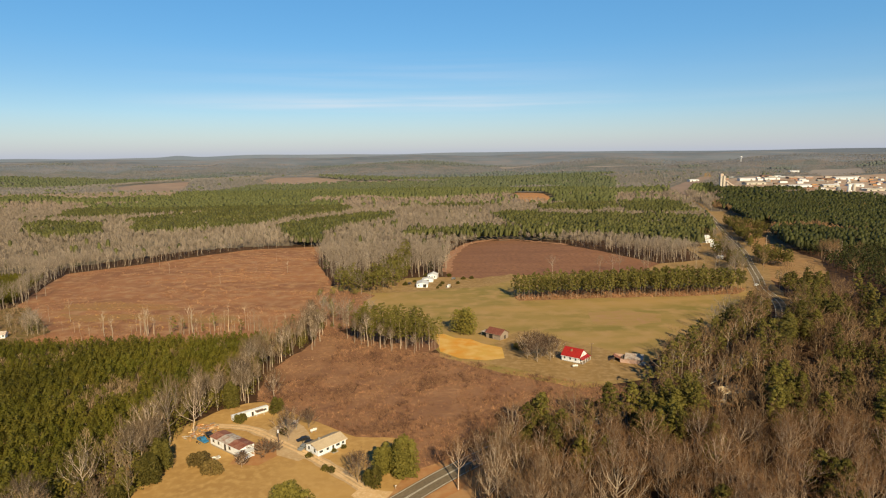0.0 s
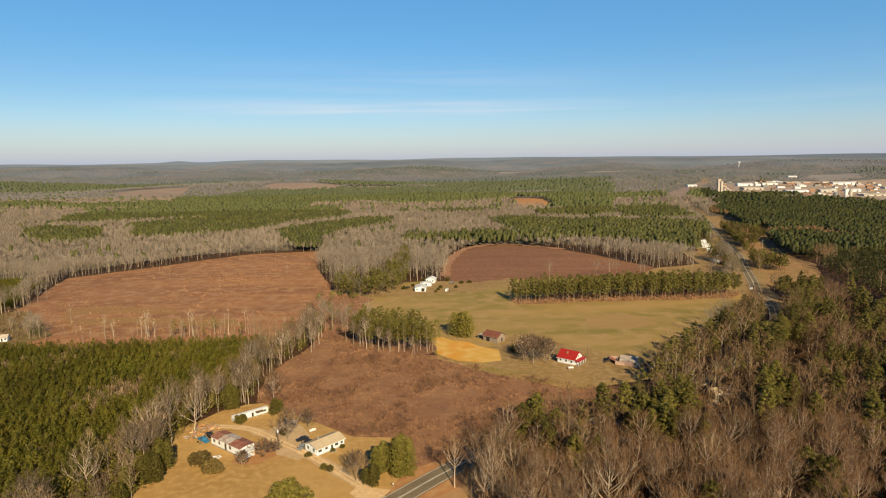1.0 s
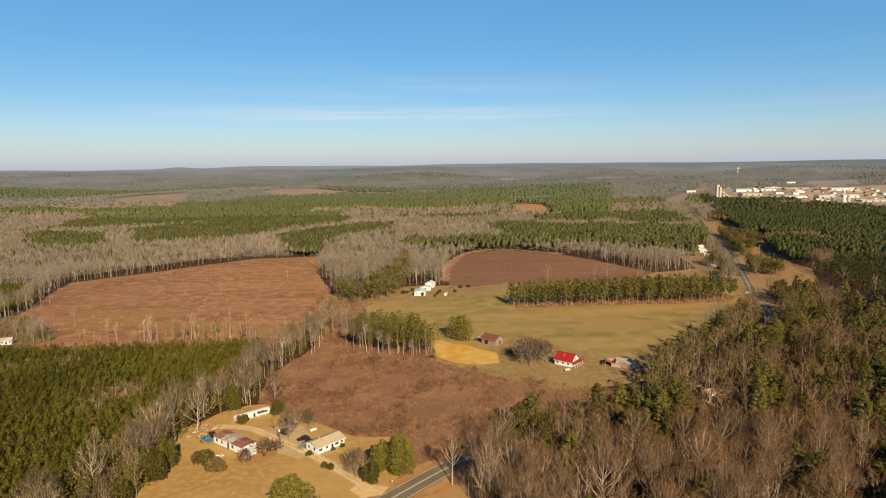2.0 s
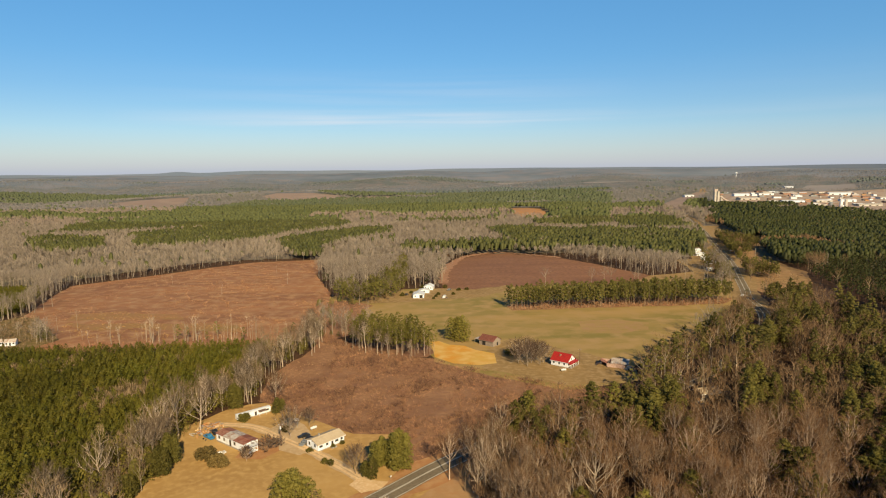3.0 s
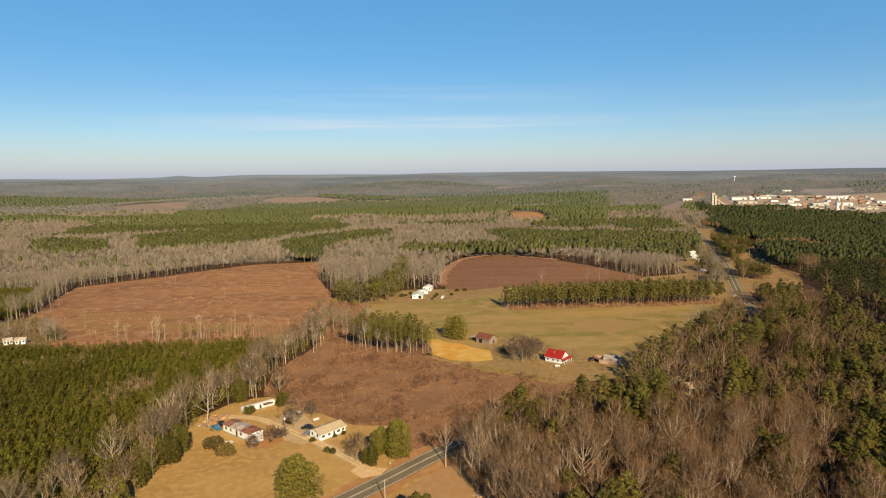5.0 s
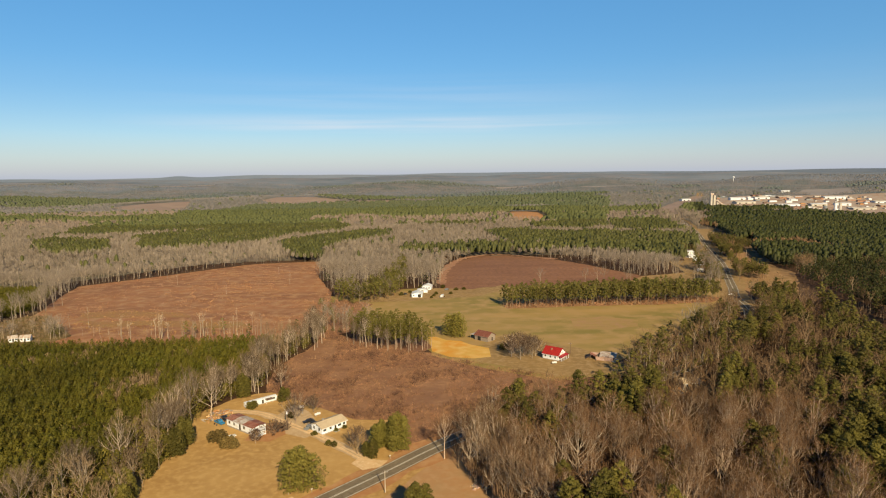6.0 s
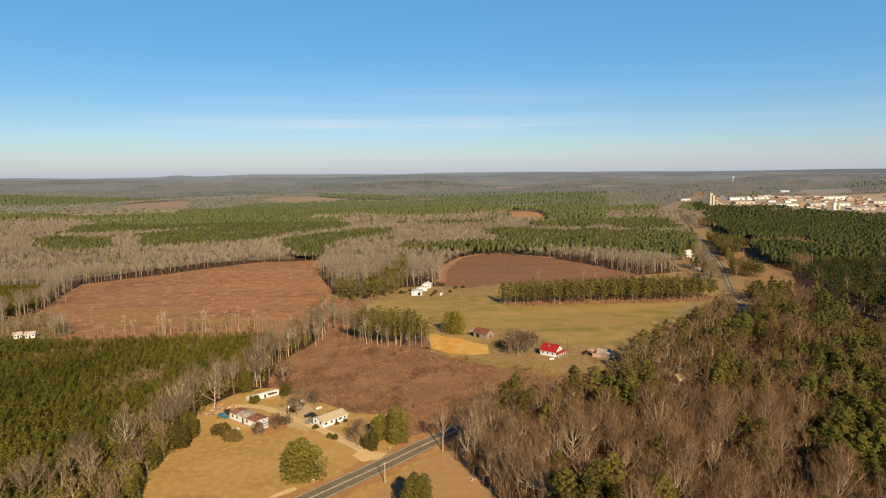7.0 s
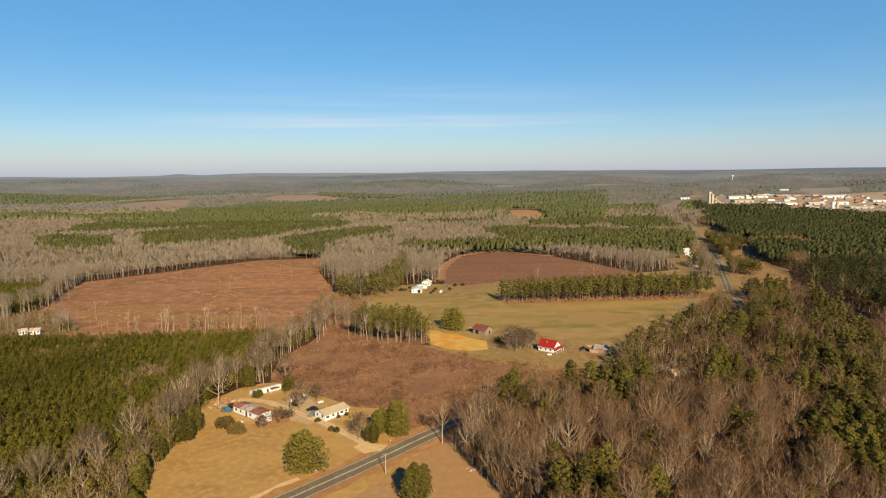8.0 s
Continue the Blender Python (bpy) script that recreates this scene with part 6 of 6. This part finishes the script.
# ---- vehicles ----
def car(x, y, turn, paint, label, category="car", pickup=False, van=False, length=4.6):
    ob = thing("pickup_truck" if pickup else "van" if van else "car", pose(x, y, float(land(x, y)) + 0.12, 0, 0, turn), label, category)
    h = length / 2
    if pickup:
        side = [(-h, 0.45), (h, 0.45), (h, 0.95), (h - 1.3, 1.08), (h - 1.9, 1.75), (h - 3.1, 1.78), (h - 3.3, 1.1), (-h, 1.1)]
    elif van:
        side = [(-h, 0.4), (h, 0.4), (h, 1.0), (h - 0.7, 1.25), (h - 1.3, 2.0), (-h + 0.1, 2.05), (-h, 1.9)]
    else:
        side = [(-h, 0.4), (h, 0.4), (h, 0.8), (h - 1.2, 0.95), (h - 1.9, 1.42), (-h + 1.1, 1.45), (-h + 0.25, 1.0), (-h, 0.95)]
    bm = prism(side, -0.88, 0.88, m=pose(0, 0, 0, 0, 0, 90))
    bmesh.ops.bevel(bm, geom=list(bm.edges), offset=0.06, segments=1, affect="EDGES")
    body = part("body", bm, paint, ob)
    top = max(z for _, z in side)
    mid = h - 2.5 if pickup else 0.0 if van else -0.35
    for s in (-1, 1):
        part("side_window", box(-s * 0.885, mid, top - 0.5, 0.02, 1.0 if pickup else 1.9, 0.36), M["glass"], body)
    part("windscreen", box(0, h - (1.72 if pickup else 1.1 if van else 1.66), top - 0.5, 1.4, 0.1, 0.42), M["glass"], body)
    for s in (-1, 1):
        part("headlight", box(s * 0.6, -h - 0.01, 0.62, 0.3, 0.05, 0.16), M["steel"], body)
        for e in (-h + 0.85, h - 0.85):
            wheel = part("wheel", rod((s * 0.76, e, 0.33), (s * 0.92, e, 0.33), 0.33, sides=14), M["rubber"], ob)
            part("rim", rod((s * 0.9, e, 0.33), (s * 0.94, e, 0.33), 0.19, sides=10), M["steel"], wheel)
    return ob


car(-84.6, 206.2, 140, M["blue_paint"], "blue pickup truck parked beside the mobile home", "truck", pickup=True, length=5.2)
car(-84.0, 210.4, 125, M["black_paint"], "black car parked behind the mobile home")
car(-46.6, 202.6, 60, M["black_paint"], "dark car parked beside the ranch house")
car(-47.6, 199.4, 70, M["grey_paint"], "grey car parked at the end of the drive")
car(-48.8, 205.5, 30, M["black_paint"], "dark car parked behind a bare yard tree")
car(9.5, 457, 75, M["white_paint"], "white van parked in the far farmyard", "van", van=True, length=5.4)
car(-21, 471, 80, M["black_paint"], "dark car parked by the far garage")
car(14, 488, 60, M["grey_paint"], "grey car parked at the edge of the ploughed field")
car(240.5, 447.5, 38, M["white_paint"], "white car standing on the highway")
car(97, 277.5, 40, M["grey_paint"], "grey car parked by the ruined shed")


# ---- poles, tanks and yard clutter ----
def utility_pole(x, y, h, label, arms=1, pot=False, wood="pole_wood"):
    ob = thing("utility_pole", pose(x, y, float(land(x, y))), label, "pole")
    part("post", rod((0, 0, -0.4), (0, 0, h), 0.16, 0.1, 9), M[wood], ob)
    if arms:
        part("crossarm", box(0, 0.12, h - 0.7, 1.8, 0.1, 0.12), M["old_wood"], ob)
        for s in (-0.8, 0, 0.8):
            part("insulator", rod((s, 0.12, h - 0.58), (s, 0.12, h - 0.4), 0.05, 0.04), M["white"], ob)
    if pot:
        part("transformer", rod((0, -0.36, h - 2.1), (0, -0.36, h - 1.1), 0.27, sides=12), M["white_metal"], ob)
    return ob


utility_pole(-14, 149, 7.4, "pale wooden utility pole beside the road")
utility_pole(-55.6, 198.6, 8.8, "dark wooden utility pole with a transformer by the drive", pot=True, wood="dark_roof")
utility_pole(76.5, 293, 6.8, "dark wooden utility pole behind the farmhouse", wood="dark_roof")
utility_pole(390, 576, 15, "tall brown pole in the cleared strip")
utility_pole(352, 640, 12, "wooden pole in the cleared strip")


def gas_tank(x, y, turn, label):
    ob = thing("gas_tank", pose(x, y, float(land(x, y)) + 0.12, 0, 0, turn), label, "tank")
    bm = rod((-1.1, 0, 0.85), (1.1, 0, 0.85), 0.5, sides=16)
    for s in (-1, 1):
        bmesh.ops.create_uvsphere(bm, u_segments=16, v_segments=8, radius=0.5, matrix=Matrix.LocRotScale((s * 1.1, 0, 0.85), None, (0.6, 1, 1)))
    part("vessel", bm, M["white_paint"], ob)
    part("dome_cap", rod((0, 0, 1.3), (0, 0, 1.5), 0.16, sides=10), M["white_metal"], ob)
    for s in (-0.8, 0.8):
        part("saddle", box(s, 0, -0.1, 0.2, 0.7, 0.55), M["block"], ob)


def mailbox(x, y, turn, label):
    """A round-topped box on a short post."""
    ob = thing("mailbox", pose(x, y, float(land(x, y)) + 0.1, 0, 0, turn), label, "mailbox", "mailboxes by the road")
    part("post", box(0, 0, -0.3, 0.1, 0.1, 1.4, 0.01), M["pole_wood"], ob)
    arch = [(-0.13, 1.1), (0.13, 1.1), (0.13, 1.25)] + [(0.13 * math.cos(a), 1.25 + 0.13 * math.sin(a)) for a in (0.5, 1.05, 1.57, 2.09, 2.64)] + [(-0.13, 1.25)]
    part("box", prism(arch, -0.28, 0.28), M["white_paint"], ob)
    part("flag", box(0, -0.15, 1.25, 0.04, 0.02, 0.3), M["red_roof"], ob)
    return ob


mailbox(-44, 149, 45, "small white mailbox on a post at the roadside")
mailbox(-37, 150, 45, "small white mailbox on a post at the roadside")
mailbox(-14, 172, 45, "small white mailbox on a post at the roadside")
gas_tank(64.5, 276.5, 8, "white propane tank on the grass before the farmhouse")
gas_tank(-46.5, 212.5, 40, "white propane tank behind the ranch house")


def heap(name, x, y, radius, count, mats, label, category, seed, size=(0.4, 1.3)):
    """A heap of broken boards and sheets, each one a piece."""
    r = random.Random(seed)
    ob = thing(name, pose(x, y, float(land(x, y)) + 0.1), label, category)
    for k in range(count):
        d = radius * math.sqrt(r.random())
        a = r.uniform(0, 6.28)
        m = pose(d * math.cos(a), d * math.sin(a), 0.1 + 0.5 * r.random() * (1 - d / radius), r.uniform(-14, 14), r.uniform(-14, 14), r.uniform(0, 180))
        part("board", box(0, 0, 0, r.uniform(*size) * 1.6, r.uniform(*size) * 0.5, 0.1 + 0.25 * r.random(), m=m), mats[k % len(mats)], ob)


heap("rubble_heap", -87.5, 216.5, 5.0, 70, [M["bare_clay"], M["pink_wall"], M["bare_clay"], M["old_wood"], M["gravel"]], "long heap of tan rubble and broken boards at the wood's edge", "rubble", 5, (0.4, 1.3))
heap("scrap_heap", -90.5, 209.5, 2.6, 18, [M["bare_clay"], M["old_wood"], M["concrete"]], "low heap of clay and scrap boards", "rubble", 6)
heap("board_heap", 16, 151.5, 2.8, 16, [M["pink_wall"], M["gravel"], M["old_wood"]], "scattered pale broken boards on the bare roadside", "boards", 7, (0.8, 2.2))
heap("step_stack", -75.5, 193.6, 1.2, 7, [M["concrete"], M["white"]], "pale slabs lying before the mobile home", "slabs", 8, (0.7, 1.3))
heap("junk_heap", 112, 233, 3.4, 22, [M["gravel"], M["concrete"], M["old_wood"]], "scattered pale sheets beside the house in the woods", "sheets", 9, (0.8, 2.0))
heap("farm_scrap", 98.5, 276, 2.6, 14, [M["pink_wall"], M["old_wood"], M["rust_roof"]], "broken boards beside the ruined shed", "boards", 10)


# ---- single trees and shrubs ----
def evergreen(x, y, h, w, clumps, label, seed, stems=3, low=0.06, size=1.0, mat="", name="evergreen_tree"):
    mat = mat or ("needle_dark" if x < -85 else "needle")
    if h > 3:
        n = max(4, int(w / 2.2))
        shape = grove(seed, h, w, n, int(clumps * 2.0 / n), 15, size * 0.46, max(low, 0.05))
        ob = tree_thing(name, shape, (M["pine_bark"], M[mat]), label, "shrub" if h < 6 else "tree")
        ob.matrix_basis = pose(x, y, float(land(x, y)), 0, 0, seed * 37)
        return ob
    ob = tree_thing(name, bushy(seed, h, w, int(clumps * 1.7), 13, size * 0.72, low, stems), (M["pine_bark"], M[mat]), label, "shrub" if h < 6 else "tree")
    ob.matrix_basis = pose(x, y, float(land(x, y)), 0, 0, seed * 37)
    return ob


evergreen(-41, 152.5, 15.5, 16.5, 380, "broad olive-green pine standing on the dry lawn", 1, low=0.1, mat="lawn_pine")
evergreen(-11.5, 179, 15.5, 10.0, 300, "tall dark green evergreen beside the brush field", 2)
evergreen(-17.5, 182, 11.0, 8.0, 220, "rounded dark evergreen beside a taller one", 3)
evergreen(-20.3, 174.5, 6.8, 7.6, 170, "dense rounded green bush by the roadside", 4, size=0.8, mat="cedar")
evergreen(-4.0, 132.5, 12.5, 11.5, 300, "broad dark green pine at the bare roadside", 5, low=0.1, mat="needle_dark")
evergreen(15.5, 337, 15.5, 19.0, 420, "round green tree between pasture and clay patch", 6, mat="lawn_pine")
evergreen(-79.5, 189.5, 4.6, 8.4, 150, "olive-brown bush before the mobile home", 7, size=0.8, mat="olive_bush", name="evergreen_shrub")
evergreen(-73.5, 184.0, 4.4, 7.6, 150, "olive-brown bush on the lawn", 8, size=0.8, mat="olive_bush", name="evergreen_shrub")
evergreen(-65, 231, 6.5, 7.0, 150, "rounded green bush beside the old trailer", 9, size=0.8, mat="cedar")
evergreen(-57, 211, 2.4, 3.2, 60, "small green bush by the drive", 10, 1, size=0.5, mat="cedar", name="evergreen_shrub")
evergreen(-44.2, 193.2, 1.7, 2.6, 50, "clipped green bush at the corner of the ranch house", 11, 1, size=0.45, mat="cedar", name="evergreen_shrub")
evergreen(-36.5, 196.6, 1.3, 1.9, 40, "low green bush under a window", 12, 1, size=0.4, mat="cedar", name="evergreen_shrub")
evergreen(-33.6, 199.4, 1.3, 1.9, 40, "low green bush under a window", 13, 1, size=0.4, mat="cedar", name="evergreen_shrub")
evergreen(-37.5, 184.5, 1.8, 2.6, 50, "low rounded bush on the front lawn", 14, 1, size=0.45, mat="cedar", name="evergreen_shrub")
evergreen(-35.2, 183.0, 2.0, 2.6, 50, "low rounded bush on the front lawn", 15, 1, size=0.45, mat="cedar", name="evergreen_shrub")
evergreen(42, 306, 3.4, 6.5, 90, "olive bush beside the clay patch", 16, size=0.8, mat="cedar", name="evergreen_shrub")
evergreen(-98, 141, 11.5, 9.0, 260, "dark green pine at the edge of the lawn", 17)
evergreen(-91.5, 178, 10.5, 8.0, 240, "dark green pine at the edge of the lawn", 18)
evergreen(-91, 186, 12.0, 7.5, 240, "tall dark pine at the edge of the lawn", 19)
evergreen(-94, 163, 8.5, 6.5, 200, "young dark pine at the edge of the lawn", 20)
evergreen(-101, 154, 8.0, 7.0, 200, "young dark pine at the edge of the lawn", 21)
evergreen(-96, 196, 11.0, 7.5, 200, "dark green pine at the edge of the lawn", 24)
evergreen(-95, 171, 10.0, 7.0, 200, "dark green pine at the edge of the lawn", 25)
evergreen(-91, 140, 9.5, 8.0, 220, "dark green pine at the edge of the lawn", 26)
evergreen(-94, 149, 10.5, 7.0, 220, "dark green pine at the edge of the lawn", 27)
evergreen(-88, 128, 9.0, 7.5, 200, "dark green pine at the edge of the lawn", 28)
evergreen(-84, 236, 12.0, 7.0, 200, "green pine behind the old trailer", 22)
evergreen(-76, 222.5, 3.4, 5.5, 90, "olive bush before the old trailer", 23, size=0.7, mat="cedar", name="evergreen_shrub")


for k, (x, y, h, w) in enumerate(((-24, 468, 2.6, 4.0), (-17, 478, 2.0, 3.0), (3, 462, 1.6, 2.2), (5, 470, 2.0, 2.6), (17, 470, 1.8, 2.6), (22, 487, 2.2, 4.0), (29, 489, 2.0, 3.4), (11, 499, 2.8, 4.2), (-8, 502, 2.8, 4.0), (1, 454, 1.4, 1.8))):
    evergreen(x, y, h, w, 40, "small dark shrub in the far farmyard", 60 + k, 1, size=0.8, mat="cedar", name="yard_shrub")


def hardwood(x, y, h, spread, fork, seed, label, name="bare_tree"):
    ob = tree_thing(name, bare(seed, h, spread, fork, 2, 2.2 if spread > 0.46 and h > 16 else 1.0 if h > 16 else 2.0 if h > 6 else 3.0, 1.7 if spread > 0.46 and h > 16 else 1.0), (M["pale_bark"] if x < -80 or spread == 0.5 else M["bark"], M["pale_twig"] if x < -80 else M["twig"] if h > 12 else M["dark_twig"]), label, "tree")
    ob.matrix_basis = pose(x, y, float(land(x, y)), 0, 0, seed * 53)
    return ob


hardwood(-25.8, 176, 9.5, 0.36, 0.15, 201, "spreading leafless tree by the drive")
hardwood(-54, 205.5, 11.5, 0.38, 0.15, 202, "spreading leafless tree in the yard")
hardwood(-64.8, 187, 5.0, 0.42, 0.2, 203, "small leafless tree before the mobile home")
hardwood(-59.5, 195.5, 4.6, 1.15, 0.06, 204, "wide leafless purple-brown bush by the mobile home")
hardwood(-57.5, 197, 3.2, 0.9, 0.06, 205, "wide leafless purple-brown bush by the mobile home")
hardwood(-95.5, 204, 21, 0.33, 0.25, 206, "tall spreading leafless tree at the edge of the plantation")
hardwood(-99, 198, 18, 0.3, 0.25, 207, "tall leafless tree at the edge of the plantation")
hardwood(-90.5, 214, 17, 0.3, 0.25, 208, "tall leafless tree behind the rubble heap")
hardwood(-104, 167, 17, 0.3, 0.3, 209, "pale leafless tree among young pines")
hardwood(-111, 152, 16, 0.3, 0.3, 210, "pale leafless tree among young pines")
hardwood(-119, 138, 15, 0.38, 0.2, 211, "spreading pale leafless tree among young pines")
hardwood(-126, 130, 14, 0.38, 0.2, 212, "spreading pale leafless tree among young pines")
hardwood(-97, 187, 15, 0.2, 0.4, 213, "slender leafless tree at the edge of the lawn")
hardwood(-95, 191, 15, 0.2, 0.4, 214, "slender leafless tree at the edge of the lawn")
hardwood(-99, 183, 16, 0.2, 0.4, 215, "slender leafless tree at the edge of the lawn")
hardwood(46, 150, 19.5, 0.5, 0.1, 216, "very broad leafless oak with pale limbs at the wood's edge")
hardwood(24, 158, 17, 0.34, 0.2, 217, "broad leafless tree at the wood's edge")
for k, (x, y) in enumerate(((51, 291), (54.5, 286.5), (57, 291), (50, 297), (54, 295), (45.5, 296), (44, 290), (48, 285))):
    hardwood(x, y, 10.0 + k % 2, 0.5, 0.08, 220 + k, "wide leafless dark brown tree beside the farmhouse")
hardwood(-68.5, 243, 13, 0.3, 0.25, 230, "leafless tree behind the old trailer")
hardwood(-49, 216, 7, 0.4, 0.1, 231, "small leafless tree behind the ranch house")


# ---- factory and water tower far off ----
def deeper(x, y):
    """Spreads the works back along the line of sight of the valley."""
    far = 1500 + (y - 1500) * 1.9
    return x * (far + 45) / (y + 45), far


def block_building(x, y, turn, sx, sy, h, wall, roof, label):
    ob = thing("factory_building", pose(x, y, float(land(x, y)) + 0.9, 0, 0, turn), label, "factory", "factory buildings")
    part("wall", box(0, 0, -2, sx, sy, h + 2), M[wall], ob)
    part("roof", prism([(-sy / 2 - 0.8, h), (0, h + sy * 0.06 + 0.6), (sy / 2 + 0.8, h), (sy / 2 + 0.8, h + 0.5), (0, h + sy * 0.06 + 1.1), (-sy / 2 - 0.8, h + 0.5)], -sx / 2 - 0.8, sx / 2 + 0.8), M[roof], ob)
    for k in range(max(2, int(sx / 18))):
        part("bay_door", box(-sx / 2 + (k + 0.5) * sx / max(2, int(sx / 18)), -sy / 2 - 0.1, 0, 5, 0.4, min(5, h * 0.6)), M["dark"], ob)
    return ob


for x, y, turn, sx, sy, h, wall, roof, lab in (
    (860, 1640, 6, 60, 24, 6, "concrete", "concrete", "long pale grey factory hall"), (950, 1590, 0, 60, 26, 6, "white_metal", "white_metal", "white sheet-metal factory hall"),
    (880, 1720, -4, 46, 22, 7, "white_metal", "white_metal", "white sheet-metal factory hall"), (960, 1740, 3, 50, 22, 6, "white_metal", "concrete", "low white factory shed"),
    (1040, 1760, 0, 44, 22, 5, "brick", "concrete", "long red brick kiln hall"), (1120, 1740, 2, 44, 22, 5, "brick", "dark_roof", "long red brick kiln hall"),
    (1200, 1780, -3, 70, 28, 8, "white_metal", "white_metal", "white sheet-metal factory hall"), (1110, 1530, 4, 60, 20, 5, "concrete", "concrete", "long pale grey factory shed"),
    (1290, 1700, 0, 60, 24, 7, "white_metal", "concrete", "pale sheet-metal factory shed"), (1040, 1600, -2, 44, 18, 6, "concrete", "white_metal", "low pale factory shed"),
    (1180, 2000, 0, 36, 18, 8, "white_metal", "white_metal", "white building behind the factory"), (760, 1790, 12, 34, 16, 6, "white_metal", "white_metal", "white building by the highway"),
    (700, 1640, 30, 24, 12, 5, "concrete", "white_metal", "small pale building by the highway"), (1300, 1560, 0, 70, 26, 6, "concrete", "white_metal", "pale sheet-metal factory shed"),
    (1000, 1840, 5, 34, 16, 5, "brick", "dark_roof", "red brick drying shed"), (1120, 1620, -6, 40, 20, 7, "white_metal", "white_metal", "white sheet-metal factory hall"),
    (1240, 1620, 3, 44, 18, 6, "brick", "concrete", "red brick drying shed"), (1380, 1650, 0, 60, 22, 6, "white_metal", "white_metal", "white sheet-metal factory hall")):
    block_building(*deeper(x, y), turn, sx, sy, h * 0.8, wall, roof, lab)
r = random.Random(4)
for k in range(64):
    x, y = deeper(r.uniform(850, 1420), r.uniform(1510, 1840))
    ob = thing("factory_shed", pose(x, y, float(land(x, y)) + 0.9, 0, 0, r.uniform(-10, 10)), "small pale sheet-metal shed in the factory yard", "shed", "factory sheds")
    sx, sy, h = r.uniform(9, 26), r.uniform(7, 13), r.uniform(3, 5)
    part("wall", box(0, 0, -2, sx, sy, h + 2), M[("white_metal", "concrete", "brick", "grey_paint")[k % 4]], ob)
    part("roof", prism([(-sy / 2 - 0.4, h), (0, h + 1.2), (sy / 2 + 0.4, h), (sy / 2 + 0.4, h + 0.3), (0, h + 1.5), (-sy / 2 - 0.4, h + 0.3)], -sx / 2 - 0.4, sx / 2 + 0.4), M[("white_metal", "concrete", "dark_roof", "white_metal", "grey_tin")[k % 5]], ob)
r = random.Random(3)
for k in range(90):
    x, y = deeper(r.uniform(880, 1380), r.uniform(1500, 1820))
    ob = tagged(part("brick_stack", box(0, 0, -1, r.uniform(5, 15), r.uniform(4, 9), r.uniform(2, 5), 0.2), M[("brick", "concrete", "bare_clay", "concrete", "white_metal", "dark_roof")[k % 6]], None, "stack of fired bricks and pallets in the factory yard"), category="stack", group="brick stacks")
    ob.matrix_world = pose(x, y, float(land(x, y)) + 0.9, 0, 0, r.uniform(-8, 8))


def silo(x, y, radius, h, mat, label, dome=True):
    ob = thing("silo", pose(x, y, float(land(x, y)) + 0.9), label, "silo", "factory silos")
    part("shaft", rod((0, 0, -2), (0, 0, h), radius, sides=24), M[mat], ob)
    if dome:
        part("cap", rod((0, 0, h), (0, 0, h + radius * 0.5), radius, radius * 0.25, 24), M[mat], ob)
    return ob


silo(1022, 1500, 3.6, 17, "white_metal", "white cylindrical silo at the factory")
silo(1034, 1500, 3.6, 18, "concrete", "pale cylindrical silo at the factory")
silo(1028, 1506, 1.2, 29, "concrete", "slim pale chimney at the factory", False)
silo(1002, 1510, 5, 9, "grey_paint", "squat grey tank at the factory")
silo(800, 1668, 3, 17, "concrete", "slim grey silo beside the headhouse")
head = thing("headhouse_tower", pose(786, 1668, float(land(786, 1668)) + 0.9), "tall pale concrete headhouse at the factory", "tower")
for s in (-4.2, 4.2):
    part("shaft", box(s, 0, -2, 5.5, 7, 33, 0.3), M["concrete"], head)
part("penthouse", box(-3, 0, 31, 9, 7, 6, 0.3), M["grey_tin"], head)
part("conveyor", prism([(-1.2, 0), (1.2, 0), (1.2, 2.4), (-1.2, 2.4)], 0, 30, m=pose(6, -2, 18, 0, 32, -10)), M["grey_tin"], head)

tower = thing("water_tower", pose(1500, 3000, float(land(1500, 3000))), "slender white water tower on the horizon", "tower")
high = 76 - float(land(1500, 3000))
part("stem", rod((0, 0, -3), (0, 0, high - 4), 1.8, 1.5, 14), M["white_metal"], tower)
bm = bmesh.new()
bmesh.ops.create_uvsphere(bm, u_segments=20, v_segments=12, radius=6.0, matrix=Matrix.LocRotScale((0, 0, high - 2), None, (1, 1, 0.75)))
part("tank", bm, M["white_metal"], tower)

# ridges at the skyline, with haze put into their grey-blue base colour
for k, (r0, amp, base) in enumerate(((4925, 10, 96),)):
    bm = bmesh.new()
    last = None
    for j in range(241):
        a = -0.95 + 1.9 * j / 240
        x, y = r0 * math.sin(a), r0 * math.cos(a)
        h = base + amp * (waves(a * 1000, k * 300.0, 420, 2, 5) + 0.5 * waves(a * 1000, 0.0, 120, 6, 4)) + 12 * math.exp(-((a - 0.1) / 0.4) ** 2) + 12 + 13 * math.exp(-((a + 0.385) / 0.02) ** 2)
        pair = [bm.verts.new((x, y, -20)), bm.verts.new((x, y, h)), bm.verts.new((x * 1.01, y * 1.01, h))]
        if last:
            bm.faces.new((last[0], pair[0], pair[1], last[1]))
            bm.faces.new((last[1], pair[1], pair[2], last[2]))
        last = pair
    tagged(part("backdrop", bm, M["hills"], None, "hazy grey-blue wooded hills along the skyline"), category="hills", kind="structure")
